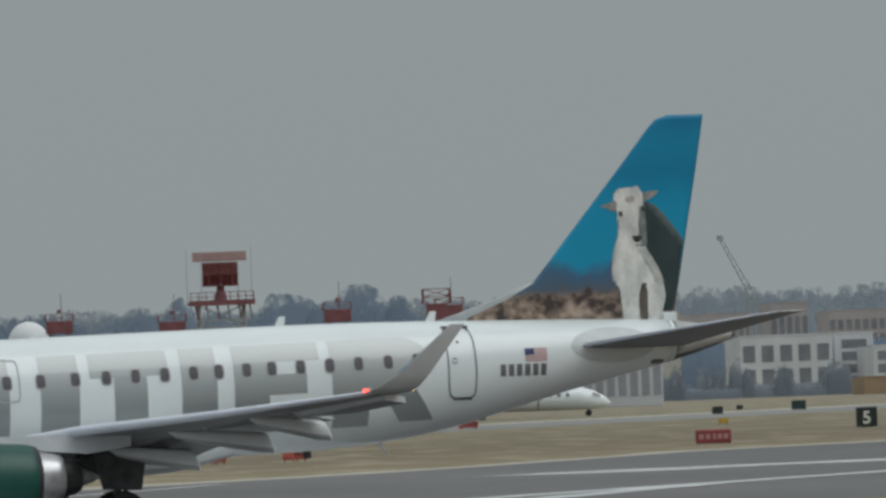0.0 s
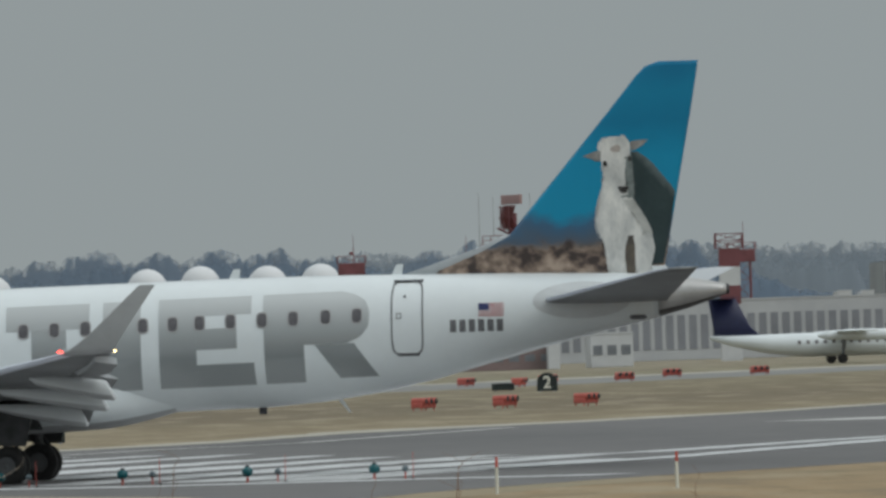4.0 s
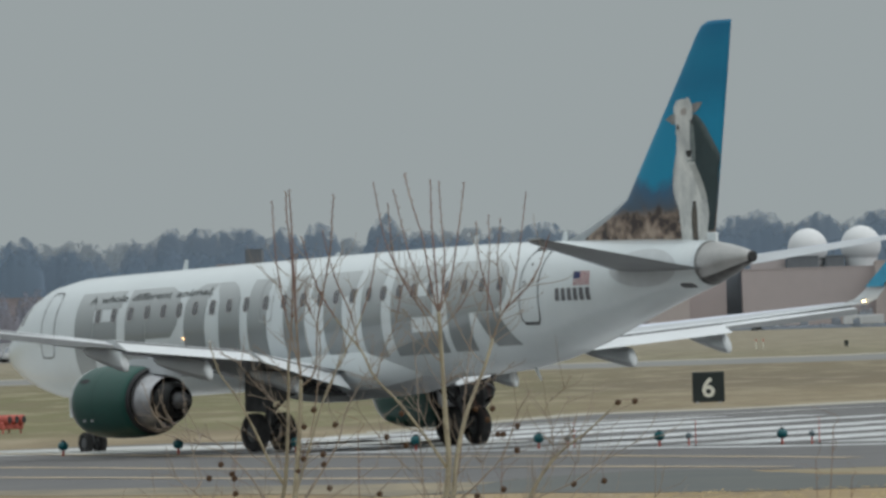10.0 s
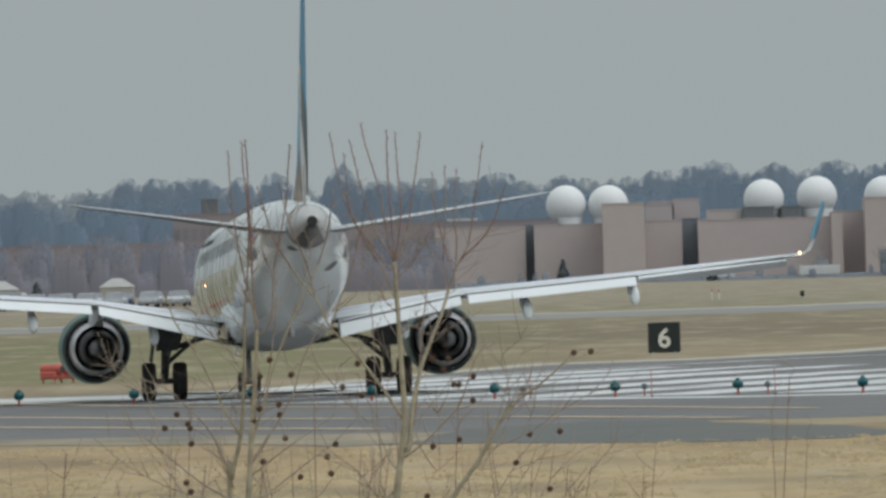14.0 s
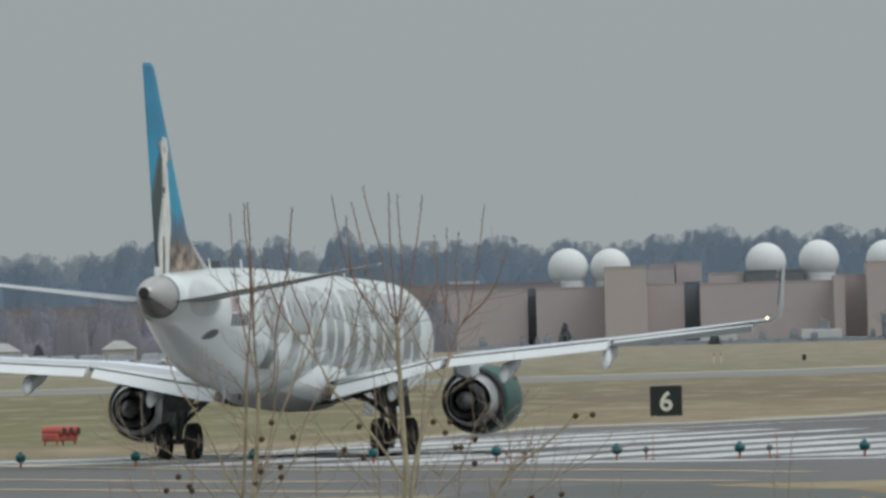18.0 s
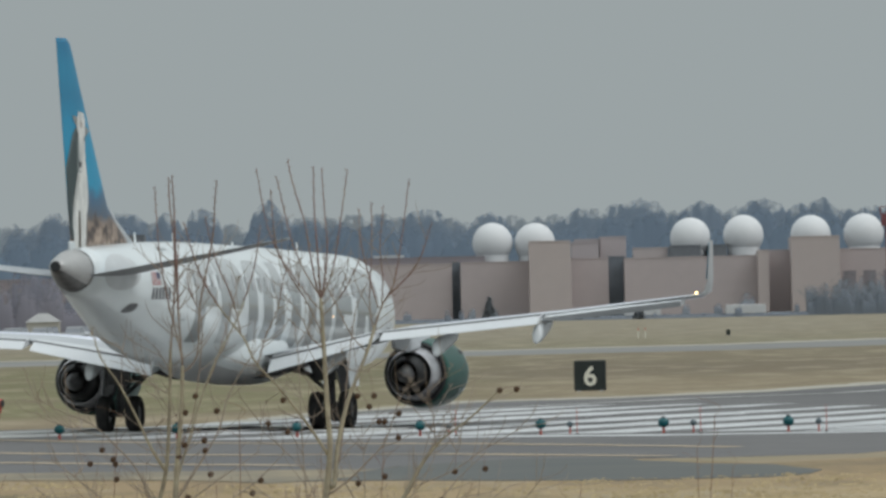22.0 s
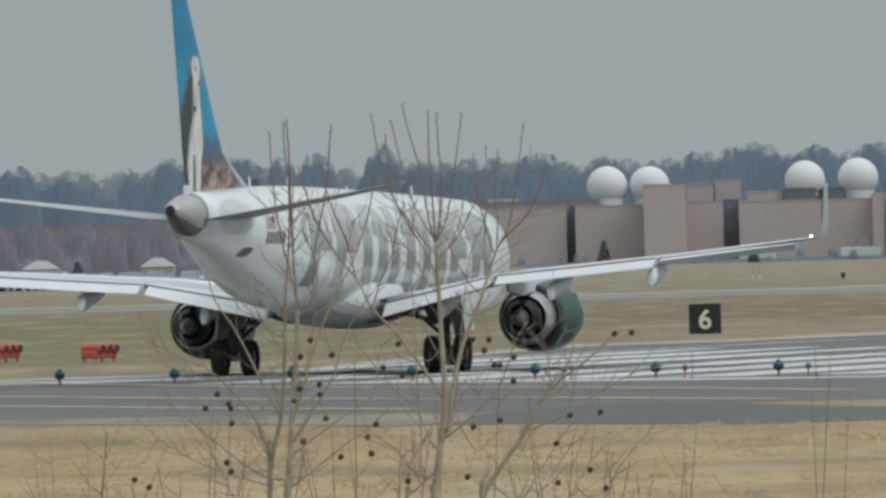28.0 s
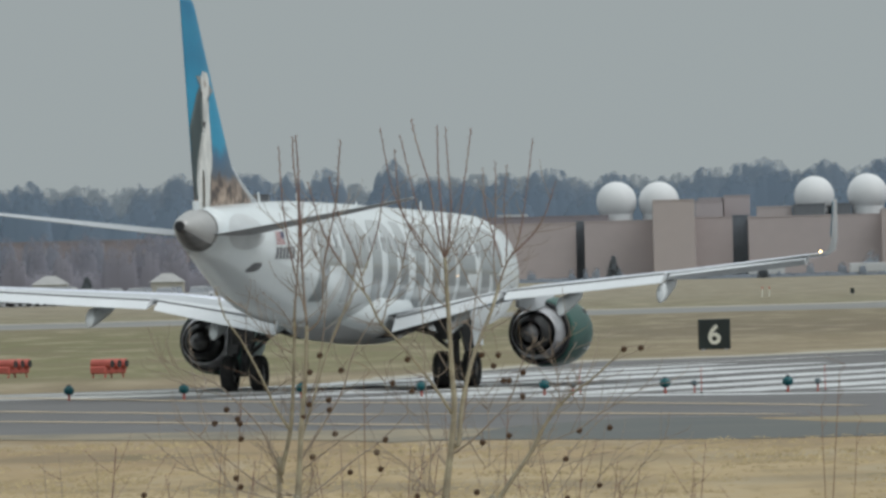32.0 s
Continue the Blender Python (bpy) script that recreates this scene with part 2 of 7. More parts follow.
def lerp_table(table, x):
    """Row of a table of tuples at x, by its first column, falling or rising."""
    rows = sorted(table)
    if x <= rows[0][0]:
        return rows[0][1:]
    for a, b in zip(rows, rows[1:]):
        if x <= b[0]:
            k = (x - a[0]) / (b[0] - a[0])
            return tuple(p + (q - p) * k for p, q in zip(a[1:], b[1:]))
    return rows[-1][1:]

# ---- ground, runway and markings ----
def runway_pt(c, s, z=0.0):
    """c metres across the runway's axis, s metres along it."""
    return (c * 0.9426 + s * 0.3338, -c * 0.3338 + s * 0.9426, z)


def grass_material():
    """Winter turf: tan and brown belts across the field, an olive patch, tufts at two scales."""
    m = bpy.data.materials.new("winter_turf")
    m.use_nodes = True
    n, l = m.node_tree.nodes, m.node_tree.links
    b = n["Principled BSDF"]
    b.inputs["Roughness"].default_value = 0.95
    b.inputs["Specular IOR Level"].default_value = 0.15
    co = n.new("ShaderNodeTexCoord")
    sep = n.new("ShaderNodeSeparateXYZ")
    l.new(co.outputs["Object"], sep.inputs[0])

    def noise_of(scale, detail=4):
        t = n.new("ShaderNodeTexNoise")
        t.inputs["Scale"].default_value = scale
        t.inputs["Detail"].default_value = detail
        l.new(co.outputs["Object"], t.inputs["Vector"])
        return t.outputs["Fac"]

    def calc(op, a, c, d=None):
        q = n.new("ShaderNodeMath")
        q.operation = op
        for i, v in enumerate((a, c, d)):
            if v is None:
                continue
            if isinstance(v, (int, float)):
                q.inputs[i].default_value = v
            else:
                l.new(v, q.inputs[i])
        return q.outputs[0]

    def span(v, lo, hi):
        q = n.new("ShaderNodeMapRange")
        q.interpolation_type = "SMOOTHSTEP"
        q.inputs["From Min"].default_value = lo
        q.inputs["From Max"].default_value = hi
        l.new(v, q.inputs["Value"])
        return q.outputs["Result"]

    def blend(fac, c1, c2, how="MIX"):
        q = n.new("ShaderNodeMixRGB")
        q.blend_type = how
        for i, v in enumerate((fac, c1, c2)):
            if isinstance(v, tuple):
                q.inputs[i].default_value = (*v, 1)
            elif isinstance(v, float):
                q.inputs[i].default_value = v
            else:
                l.new(v, q.inputs[i])
        return q.outputs[0]

    wide = noise_of(0.013, 3)
    mid = noise_of(0.09, 5)
    # belts across the field
    away = calc("ADD", sep.outputs["Y"], calc("MULTIPLY", calc("SUBTRACT", wide, 0.5), 130.0))
    away = calc("ADD", away, calc("MULTIPLY", sep.outputs["X"], -1.1))
    ramp = n.new("ShaderNodeValToRGB")
    ramp.color_ramp.interpolation = "B_SPLINE"
    stops = [(0, (0.447, 0.344, 0.202)), (185, (0.43, 0.327, 0.189)), (207, (0.327, 0.228, 0.129)), (300, (0.262, 0.212, 0.142)), (400, (0.262, 0.212, 0.142)), (455, (0.218, 0.183, 0.122)), (500, (0.15, 0.12, 0.088)), (560, (0.185, 0.154, 0.106)), (650, (0.205, 0.175, 0.12)), (720, (0.217, 0.203, 0.139)), (830, (0.22, 0.2, 0.144)), (900, (0.257, 0.23, 0.174)), (1200, (0.265, 0.238, 0.184))]
    e = ramp.color_ramp.elements
    e[0].position, e[0].color = 0.0, (*stops[0][1], 1)
    e[1].position, e[1].color = 1.0, (*stops[-1][1], 1)
    for y, c in stops[1:-1]:
        q = e.new(y / 1200)
        q.color = (*c, 1)
    l.new(calc("DIVIDE", away, 1200.0), ramp.inputs["Fac"])
    col = ramp.outputs["Color"]
    # olive turf
    west = calc("MULTIPLY_ADD", calc("SUBTRACT", mid, 0.5), 14.0, sep.outputs["X"])
    olive = calc("MULTIPLY", calc("SUBTRACT", 1.0, span(west, -9.0, 6.0)), calc("MULTIPLY", span(away, 335, 390), calc("SUBTRACT", 1.0, span(away, 560, 720))))
    col = blend(calc("MULTIPLY", olive, 0.75), col, (0.150, 0.155, 0.070))
    # patches and tufts
    col = blend(calc("MULTIPLY", span(mid, 0.46, 0.70), 0.6), col, (0.203, 0.168, 0.114))
    mp = n.new("ShaderNodeMapping")
    mp.inputs["Scale"].default_value = (0.32, 0.055, 1)
    l.new(co.outputs["Object"], mp.inputs["Vector"])
    sn = n.new("ShaderNodeTexNoise")
    sn.inputs["Scale"].default_value = 1.0
    sn.inputs["Detail"].default_value = 7
    sn.inputs["Roughness"].default_value = 0.62
    l.new(mp.outputs["Vector"], sn.inputs["Vector"])
    streak = sn.outputs["Fac"]
    col = blend(calc("MULTIPLY", span(streak, 0.52, 0.36), 0.5), col, (0.386, 0.331, 0.239))
    col = blend(calc("MULTIPLY", span(streak, 0.48, 0.66), 0.65), col, (0.201, 0.160, 0.109))
    mq = n.new("ShaderNodeMapping")
    mq.inputs["Scale"].default_value = (0.75, 0.11, 1)
    mq.inputs["Location"].default_value = (3.7, 1.9, 0)
    l.new(co.outputs["Object"], mq.inputs["Vector"])
    ms = n.new("ShaderNodeTexNoise")
    ms.inputs["Scale"].default_value = 1.0
    ms.inputs["Detail"].default_value = 6
    ms.inputs["Roughness"].default_value = 0.7
    l.new(mq.outputs["Vector"], ms.inputs["Vector"])
    col = blend(calc("MULTIPLY", span(ms.outputs["Fac"], 0.53, 0.68), 0.55), col, (0.17, 0.145, 0.08))
    tuft = noise_of(0.9, 5)
    fine = noise_of(7.0, 4)
    col = blend(calc("MULTIPLY", span(tuft, 0.42, 0.75), 0.12), col, (0.198, 0.144, 0.081))
    col = blend(calc("MULTIPLY", span(fine, 0.45, 0.8), 0.15), col, (0.527, 0.470, 0.355))
    l.new(col, b.inputs["Base Color"])
    bp = n.new("ShaderNodeBump")
    bp.inputs["Strength"].default_value = 0.5
    bp.inputs["Distance"].default_value = 0.05
    l.new(fine, bp.inputs["Height"])
    l.new(bp.outputs["Normal"], b.inputs["Normal"])
    return m


TURF = grass_material()
bm = bmesh.new()
bmesh.ops.create_grid(bm, x_segments=2, y_segments=2, size=6000)
ground = part("ground", bm, TURF)
tagged(ground, "dry winter grass airfield, tan with faded green patches", "ground", kind="structure")

ASPHALT = mat("worn_asphalt", (0.146, 0.138, 0.136), 0.75, color2=(0.095, 0.092, 0.093), scale=0.05, fine=0.8, bump=0.2, stretch=(1, 0.3, 1))
OLDASPHALT = mat("old_taxiway_asphalt", (0.240, 0.236, 0.227), 0.8, color2=(0.178, 0.174, 0.165), scale=0.03, fine=0.5, bump=0.2)
SHOULDER = mat("oily_shoulder", (0.085, 0.093, 0.093), 0.85, color2=(0.120, 0.120, 0.107), scale=0.25, fine=2.0, bump=0.3)
GRAVEL = mat("pale_gravel", (0.463, 0.436, 0.383), 0.95, color2=(0.320, 0.294, 0.223), scale=0.3, fine=2.5, bump=0.5)
RUST = mat("rusty_earth", (0.315, 0.240, 0.155), 0.95, color2=(0.249, 0.214, 0.134), scale=0.25, fine=2.0, bump=0.4)
PALEPAINT = mat("faded_white_marking", (0.623, 0.623, 0.605), 0.7, color2=(0.356, 0.347, 0.329), scale=0.35, fine=3.0)


def rough_edges(points, amp, seed, step=3.0):
    """An outline with its long sides broken into a gently uneven line."""
    rr = random.Random(seed)
    out = []
    for a, b in zip(points, points[1:] + points[:1]):
        k = max(1, int(math.dist(a, b) / step))
        for i in range(k):
            u = i / k
            j = amp if i else 0
            out.append((a[0] + (b[0] - a[0]) * u + rr.uniform(-j, j) * 0.3, a[1] + (b[1] - a[1]) * u + rr.uniform(-j, j)))
    return out


def flat_piece(name, points, z, material, label, category, amp=0.0, seed=1, parent=None):
    pts = rough_edges(points, amp, seed) if amp else points
    ob = part(name, sheet([(x, y, z) for x, y in pts], z + 0.05), material, parent)
    return ob if parent else tagged(ob, label, category, kind="structure")


road_outline = [(-120, 262), (-60, 250), (-11.6, 234.4), (-6.6, 231.2), (-1.6, 228.7), (-1.1, 233), (1.3, 239), (5.4, 236), (8.6, 237), (11.4, 248.3), (13.3, 253.7), (15.4, 259), (17.6, 264.4), (26, 280), (60, 340), (140, 440),
                (140, 600), (57, 497), (52, 491), (46, 481), (39.5, 460), (34, 443), (29.2, 431), (24.8, 422), (20.2, 414), (15.7, 405), (11, 385), (5.6, 374), (1.0, 370), (-4, 340), (-6, 318), (-11, 319), (-16, 313), (-60, 330), (-120, 345)]
runway = flat_piece("runway", road_outline, 0.008, ASPHALT, "worn grey asphalt runway with long white threshold stripes", "runway")
flat_piece("gravel_shoulder", [(-6, 312), (-3.6, 335), (1.2, 366), (5.6, 370), (11, 381), (15.7, 401), (20.2, 410), (24.8, 418), (29.2, 427), (34, 439), (39.5, 456), (46, 477), (52, 487), (57, 493), (140, 596), (140, 607), (57, 504), (52, 498), (46, 489), (39.5, 467), (34, 450), (29.2, 440), (24.8, 430), (20.2, 423), (15.7, 416), (11, 394), (5.6, 380), (0.5, 376), (-5, 342), (-7.5, 320)],
           0.004, GRAVEL, "pale gravel verge along the runway edge", "verge", 1.0, 3)
flat_piece("oil_shoulder", [(-4.5, 225), (-1.5, 229), (-0.8, 234), (1.4, 240), (3.7, 238), (5.2, 228), (6.5, 225), (7.2, 217), (6, 210), (3.2, 210), (1, 212.5), (-3, 217)], 0.012, SHOULDER, "dark grey-green tarred shoulder", "shoulder", 0.9, 4)
flat_piece("earth_strip", [(4.2, 236.5), (6.4, 236.2), (8.6, 237.2), (11.4, 248.5), (15.4, 259.2), (17.6, 264.6), (18, 259), (15.4, 252.5), (12.5, 242), (9.5, 232), (6.2, 227)], 0.004, RUST, "bare rusty earth beside the runway", "verge", 0.9, 5)
VERGE = mat("matted_verge", (0.31, 0.255, 0.17), 0.95, color2=(0.16, 0.145, 0.115), scale=0.5, fine=3.0, bump=0.4, stretch=(1, 0.3, 1))
flat_piece("matted_verge", [(-12, 236.5), (-9, 234.8), (-6.4, 233), (-3, 231), (-1.4, 229.5), (-2.0, 219), (-3.4, 215), (-5.8, 222), (-11.6, 230)], 0.016, VERGE, "brown matted grass creeping over the runway edge", "verge", 0.8, 21)
flat_piece("taxiway", [(-60, 640), (1.5, 655), (18.5, 660), (36, 700), (140, 960), (160, 1050), (32, 762), (18, 724), (3, 712), (-60, 700)], 0.004, OLDASPHALT, "pale grey taxiway behind the runway", "taxiway", 2.0, 7)
flat_piece("gravel_shoulder", [(-60, 699), (3, 711), (18, 723), (32, 761), (160, 1046), (160, 1072), (31, 776), (17, 735), (2, 722), (-60, 709)], 0.008, GRAVEL, "pale gravel verge of the taxiway", "verge", 3.0, 8)
flat_piece("concrete_apron", [(-40, 335), (-16, 312), (-6, 316), (-1, 301), (-1, 296), (-7, 303), (-13, 299), (-40, 318)], 0.012, PALEPAINT, "faded pale concrete strip beside the runway", "apron", 0.8, 9)


def ribbon(name, line, w, z, material, seed=1, wisp=0.0):
    """A painted line of width w with worn sides and, at its far end, a wispy tip."""
    rr = random.Random(seed)
    fine = []
    for a, b in zip(line, line[1:]):
        k = max(2, int(math.dist(a, b) / 2.0))
        fine += [(a[0] + (b[0] - a[0]) * i / k, a[1] + (b[1] - a[1]) * i / k) for i in range(k)]
    fine.append(line[-1])
    left, right = [], []
    for i, p in enumerate(fine):
        a, b = fine[max(i - 1, 0)], fine[min(i + 1, len(fine) - 1)]
        dx, dy = b[0] - a[0], b[1] - a[1]
        ln = math.hypot(dx, dy)
        nx, ny = -dy / ln, dx / ln
        u = i / (len(fine) - 1)
        h = w / 2 * (1 - wisp * max(0, (u - 0.65) / 0.35))
        j = 0.09 * w
        ha, hb = h + rr.uniform(-j, j), h + rr.uniform(-j, j)
        left.append((p[0] + nx * ha, p[1] + ny * ha, z))
        right.append((p[0] - nx * hb, p[1] - ny * hb, z))
    bm = bmesh.new()
    va = [bm.verts.new(p) for p in left]
    vb = [bm.verts.new(p) for p in right]
    for i in range(len(va) - 1):
        bm.faces.new((va[i], vb[i], vb[i + 1], va[i + 1]))
    return part(name, bm, material, runway)


for k, (c, s0, s1) in enumerate([(-82.8, 263, 290), (-86.4, 266, 303), (-90.6, 266, 306), (-95.0, 267, 309), (-99.4, 269, 318), (-104.9, 271, 327), (-109.0, 285, 331), (-113.0, 290, 333)]):
    ribbon("threshold_stripe", [runway_pt(c, s0)[:2], runway_pt(c, s1)[:2]], 2.5, 0.012, STRIPE, 10 + k, 0.55)
ribbon("threshold_bar", [(-6, 286.5), (-0.1, 279.8), (5.4, 274.2), (10.7, 272.0), (17, 268.5)], 2.2, 0.016, STRIPE, 30)
ribbon("edge_line", [(12.5, 306), (16.4, 311), (20.8, 314), (26, 327.7), (40.6, 359), (60, 400)], 1.6, 0.020, STRIPE, 31)
ribbon("edge_line", [(9.5, 279), (12.8, 285.3), (15.9, 289.5), (20.2, 299.4), (25.3, 315.6), (33.9, 344), (50, 380)], 1.5, 0.024, STRIPE, 35)
ribbon("edge_line", [(-5.5, 330), (8, 366), (13, 374), (22, 408)], 0.7, 0.020, PALEPAINT, 32)
ribbon("edge_line", [(33, 395), (39, 400.5), (56, 404)], 8.0, 0.020, PALEPAINT, 34)
for k, line in enumerate([[(-20, 318), (-11.6, 293.6), (-7.9, 282.8), (-4.6, 275.3), (0.7, 265.6), (3.3, 259.1), (6.4, 250.6)], [(-18, 285), (-10.6, 267.7), (-7.3, 259.8), (-4.2, 254.4), (-0.1, 249.5), (2, 244.8), (4.7, 239.1)], [(-18, 268), (-9.9, 251), (-6.1, 242.9), (-3, 237)]]):
    ribbon("ochre_line", line, 0.62, 0.020, YLINE, 40 + k)

# tufts of grass on the near bank
TUFT = mat("tuft_straw", (0.50, 0.39, 0.225), 0.95, color2=(0.30, 0.235, 0.13), scale=0.5, fine=5, island=True)
rngt = random.Random(77)
verts, faces = [], []
for k in range(15000):
    y = rngt.uniform(110, 226)
    x = rngt.uniform(-0.075, 0.105) * y
    if (y > 212 and x > -5) or y > 221:
        continue
    thick = noise.noise(Vector((x * 0.45, y * 0.07, 3))) + 0.5 * noise.noise(Vector((x * 1.5, y * 0.3, 8)))
    if thick < rngt.uniform(-0.5, 0.35):
        continue
    size = rngt.uniform(0.015, 0.05) * (1.5 if thick > 0.3 else 0.9)
    for j in range(4):
        a = rngt.uniform(0, 6.283)
        r = rngt.uniform(0.0, 0.16)
        bx, by = x + r * math.cos(a), y + r * math.sin(a)
        i = len(verts)
        wv = rngt.uniform(0.012, 0.04)
        verts += [(bx - wv, by, 0.0), (bx + wv, by, 0.0), (bx + rngt.uniform(-0.08, 0.08), by + rngt.uniform(0.4, 1.6) * size, size)]
        faces.append((i, i + 1, i + 2))
me = bpy.data.meshes.new("grass_tufts")
me.from_pydata(verts, [], faces)
me.materials.append(TUFT)
tagged(new("grass_tufts", me), "short straw-coloured grass tufts on the near bank", "grass", kind="stuff")
# ---- the taxiing airliner: x to the nose, y to its left wing, origin on the ground between the main wheels ----
FUSE = [  # x, top, bottom, half width
    (17.98, 2.82, 2.72, 0.03), (17.8, 3.05, 2.45, 0.32), (17.3, 3.38, 2.16, 0.66), (16.6, 3.78, 1.88, 0.96), (15.8, 4.28, 1.66, 1.2), (14.9, 4.56, 1.5, 1.38),
    (13.6, 4.72, 1.40, 1.48), (12, 4.77, 1.40, 1.505), (8, 4.86, 1.49, 1.505), (4, 4.95, 1.58, 1.505), (0, 5.03, 1.66, 1.505), (-4, 5.10, 1.74, 1.505),
    (-6.4, 5.13, 1.80, 1.5), (-7.8, 5.13, 1.90, 1.48), (-9.2, 5.12, 2.09, 1.43), (-10.7, 5.10, 2.40, 1.33), (-12.1, 5.08, 2.78, 1.19), (-13.6, 5.05, 3.17, 1.0),
    (-15.1, 5.01, 3.53, 0.78), (-16.45, 4.95, 3.84, 0.57), (-17.2, 4.85, 4.04, 0.42), (-17.8, 4.74, 4.24, 0.28), (-18.2, 4.64, 4.38, 0.16)]
FIN = [  # z, leading edge, trailing edge
    (4.9, -10.2, -16.6), (5.16, -10.6, -16.63), (5.62, -11.8, -16.72), (6.07, -12.69, -16.81), (7.32, -13.75, -17.05), (9.11, -15.27, -17.4), (10.0, -16.0, -17.56),
    (10.25, -16.25, -17.6), (10.37, -16.6, -17.62)]


def hull_power(x):
    """How square the hull's section is: fuller along the cabin than at the nose and tail."""
    return lerp_table([(-16.0, 2.0), (-9.0, 2.28), (12.0, 2.28), (17.0, 2.0)], x)[0]


def fuse_ring(x, n=40, grow=0.0):
    top, bot, hw = lerp_table(FUSE, x)
    zc, hh = (top + bot) / 2, (top - bot) / 2 + grow
    p = hull_power(x)
    ring = []
    for i in range(n):
        c, s = math.cos(2 * math.pi * i / n), math.sin(2 * math.pi * i / n)
        r = (abs(c) ** p + abs(s) ** p) ** (-1 / p)
        ring.append((x, (hw + grow) * c * r, zc + hh * s * r))
    return ring


def skin(x, z, side, off=0.006):
    """The point of the hull's side at x and height z."""
    top, bot, hw = lerp_table(FUSE, x)
    zc, hh = (top + bot) / 2, (top - bot) / 2
    k = max(-0.99, min(0.99, (z - zc) / hh))
    p = hull_power(x)
    c = (1 - abs(k) ** p) ** (1 / p)
    return (x, side * (hw * c + off * (0.3 + c)), z + off * k)


def grid_patch(where, nx=4, nz=8, thick=None):
    bm = bmesh.new()
    g = [[bm.verts.new(where(i / nx, j / nz)) for i in range(nx + 1)] for j in range(nz + 1)]
    for j in range(nz):
        for i in range(nx):
            bm.faces.new((g[j][i], g[j][i + 1], g[j + 1][i + 1], g[j + 1][i]))
    return bm


def hull_patch(x0, x1, z0, z1, side, nx=4, nz=6, off=0.006, lean=0.0, drop=0.0):
    """A painted patch on the hull between two stations and two heights."""
    return grid_patch(lambda u, v: skin(x0 + (x1 - x0) * u + lean * v, z0 + (z1 - z0) * v - drop * u, side, off), nx, nz)


def rounded_patch(cx, cz, w, h, side, off=0.008, n=16, power=4):
    """A dark rounded-corner plate on the hull."""
    bm = bmesh.new()
    mid = bm.verts.new(skin(cx, cz, side, off))
    rim = []
    for i in range(n):
        a = 2 * math.pi * i / n
        c, s = math.cos(a), math.sin(a)
        r = (abs(c) ** power + abs(s) ** power) ** (-1 / power)
        rim.append(bm.verts.new(skin(cx + w / 2 * c * r, cz + h / 2 * s * r, side, off)))
    for i in range(n):
        bm.faces.new((mid, rim[i], rim[(i + 1) % n]))
    return bm


def hull_ring(x0, x1, z0, z1, side, wide=0.035, off=0.012, n=36, power=7):
    """A rounded frame line on the hull, as round a door."""
    cx, cz = (x0 + x1) / 2, (z0 + z1) / 2
    bm = bmesh.new()
    rings = []
    for k in (0, 1):
        w, h = abs(x1 - x0) / 2 - wide * k, abs(z1 - z0) / 2 - wide * k
        row = []
        for i in range(n):
            a = 2 * math.pi * (i + 0.5) / n
            c, s = math.cos(a), math.sin(a)
            r = (abs(c) ** power + abs(s) ** power) ** (-1 / power)
            row.append(bm.verts.new(skin(cx + w * c * r, cz + h * s * r, side, off)))
        rings.append(row)
    for i in range(n):
        j = (i + 1) % n
        bm.faces.new((rings[0][i], rings[0][j], rings[1][j], rings[1][i]))
    return bm


def half_foil(u, t):
    u = max(0.0, min(1.0, u))
    return t * 1.976 * (0.2969 * math.sqrt(u) - 0.126 * u - 0.3516 * u * u + 0.2843 * u ** 3 - 0.1015 * u ** 4)


def airfoil(le, te, y, z, t, n=9, vertical=False):
    """Section ring from leading edge x le to trailing edge te, t thick; stands across y, or across z for a fin."""
    up, low = [], []
    for i in range(n + 1):
        u = (1 - math.cos(math.pi * i / n)) / 2
        h = half_foil(u, t)
        x = le + (te - le) * u
        up.append((x, h))
        low.append((x, -h))
    ring = up + low[-2:0:-1]
    if vertical:
        return [(x, h, z) for x, h in ring]
    return [(x, y, z + h) for x, h in ring]


def fin_thick(z):
    return 0.36 - 0.035 * (z - 5)


def fin_patch(rows, side, off=0.008, nx=3, nz=14):
    """A painted patch on the fin: rows of height, front edge, back edge."""
    z0, z1 = min(r[0] for r in rows), max(r[0] for r in rows)

    def where(u, v):
        z = z0 + (z1 - z0) * v
        a, b = lerp_table(rows, z)
        fur = min(0.022, 0.12 * abs(b - a))
        a += fur * noise.noise(Vector((z * 9, off * 900, 1)))
        b += fur * noise.noise(Vector((z * 9, off * 900, 7)))
        x = a + (b - a) * u
        le, te = lerp_table(FIN, z)
        return (x, side * (half_foil((x - le) / (te - le), fin_thick(z)) + off), z)
    return grid_patch(where, nx, nz)


def fin_fur(rows, side, off, seed, long=0.11):
    """Locks of painted wool along both edges of a shape on the fin."""
    rng = random.Random(seed)
    bm = bmesh.new()
    z0, z1 = rows[0][0], rows[-1][0]
    for k in range(int((z1 - z0) / 0.035)):
        for edge, way in ((0, 1), (1, -1)):
            z = rng.uniform(z0, z1)
            x = lerp_table(rows, z)[edge]
            w, ln, drop = rng.uniform(0.02, 0.045), long * rng.uniform(0.4, 1.0), long * rng.uniform(0.2, 1.2)
            if z > 7.9:
                drop = -drop * 0.4
            vs = []
            for px, pz in ((x - way * 0.05, z + w), (x - way * 0.05, z - w), (x + way * ln * 0.55, z - drop)):
                le, te = lerp_table(FIN, pz)
                vs.append(bm.verts.new((px, side * (half_foil((px - le) / (te - le), fin_thick(pz)) + off), pz)))
            bm.faces.new(vs)
    return bm


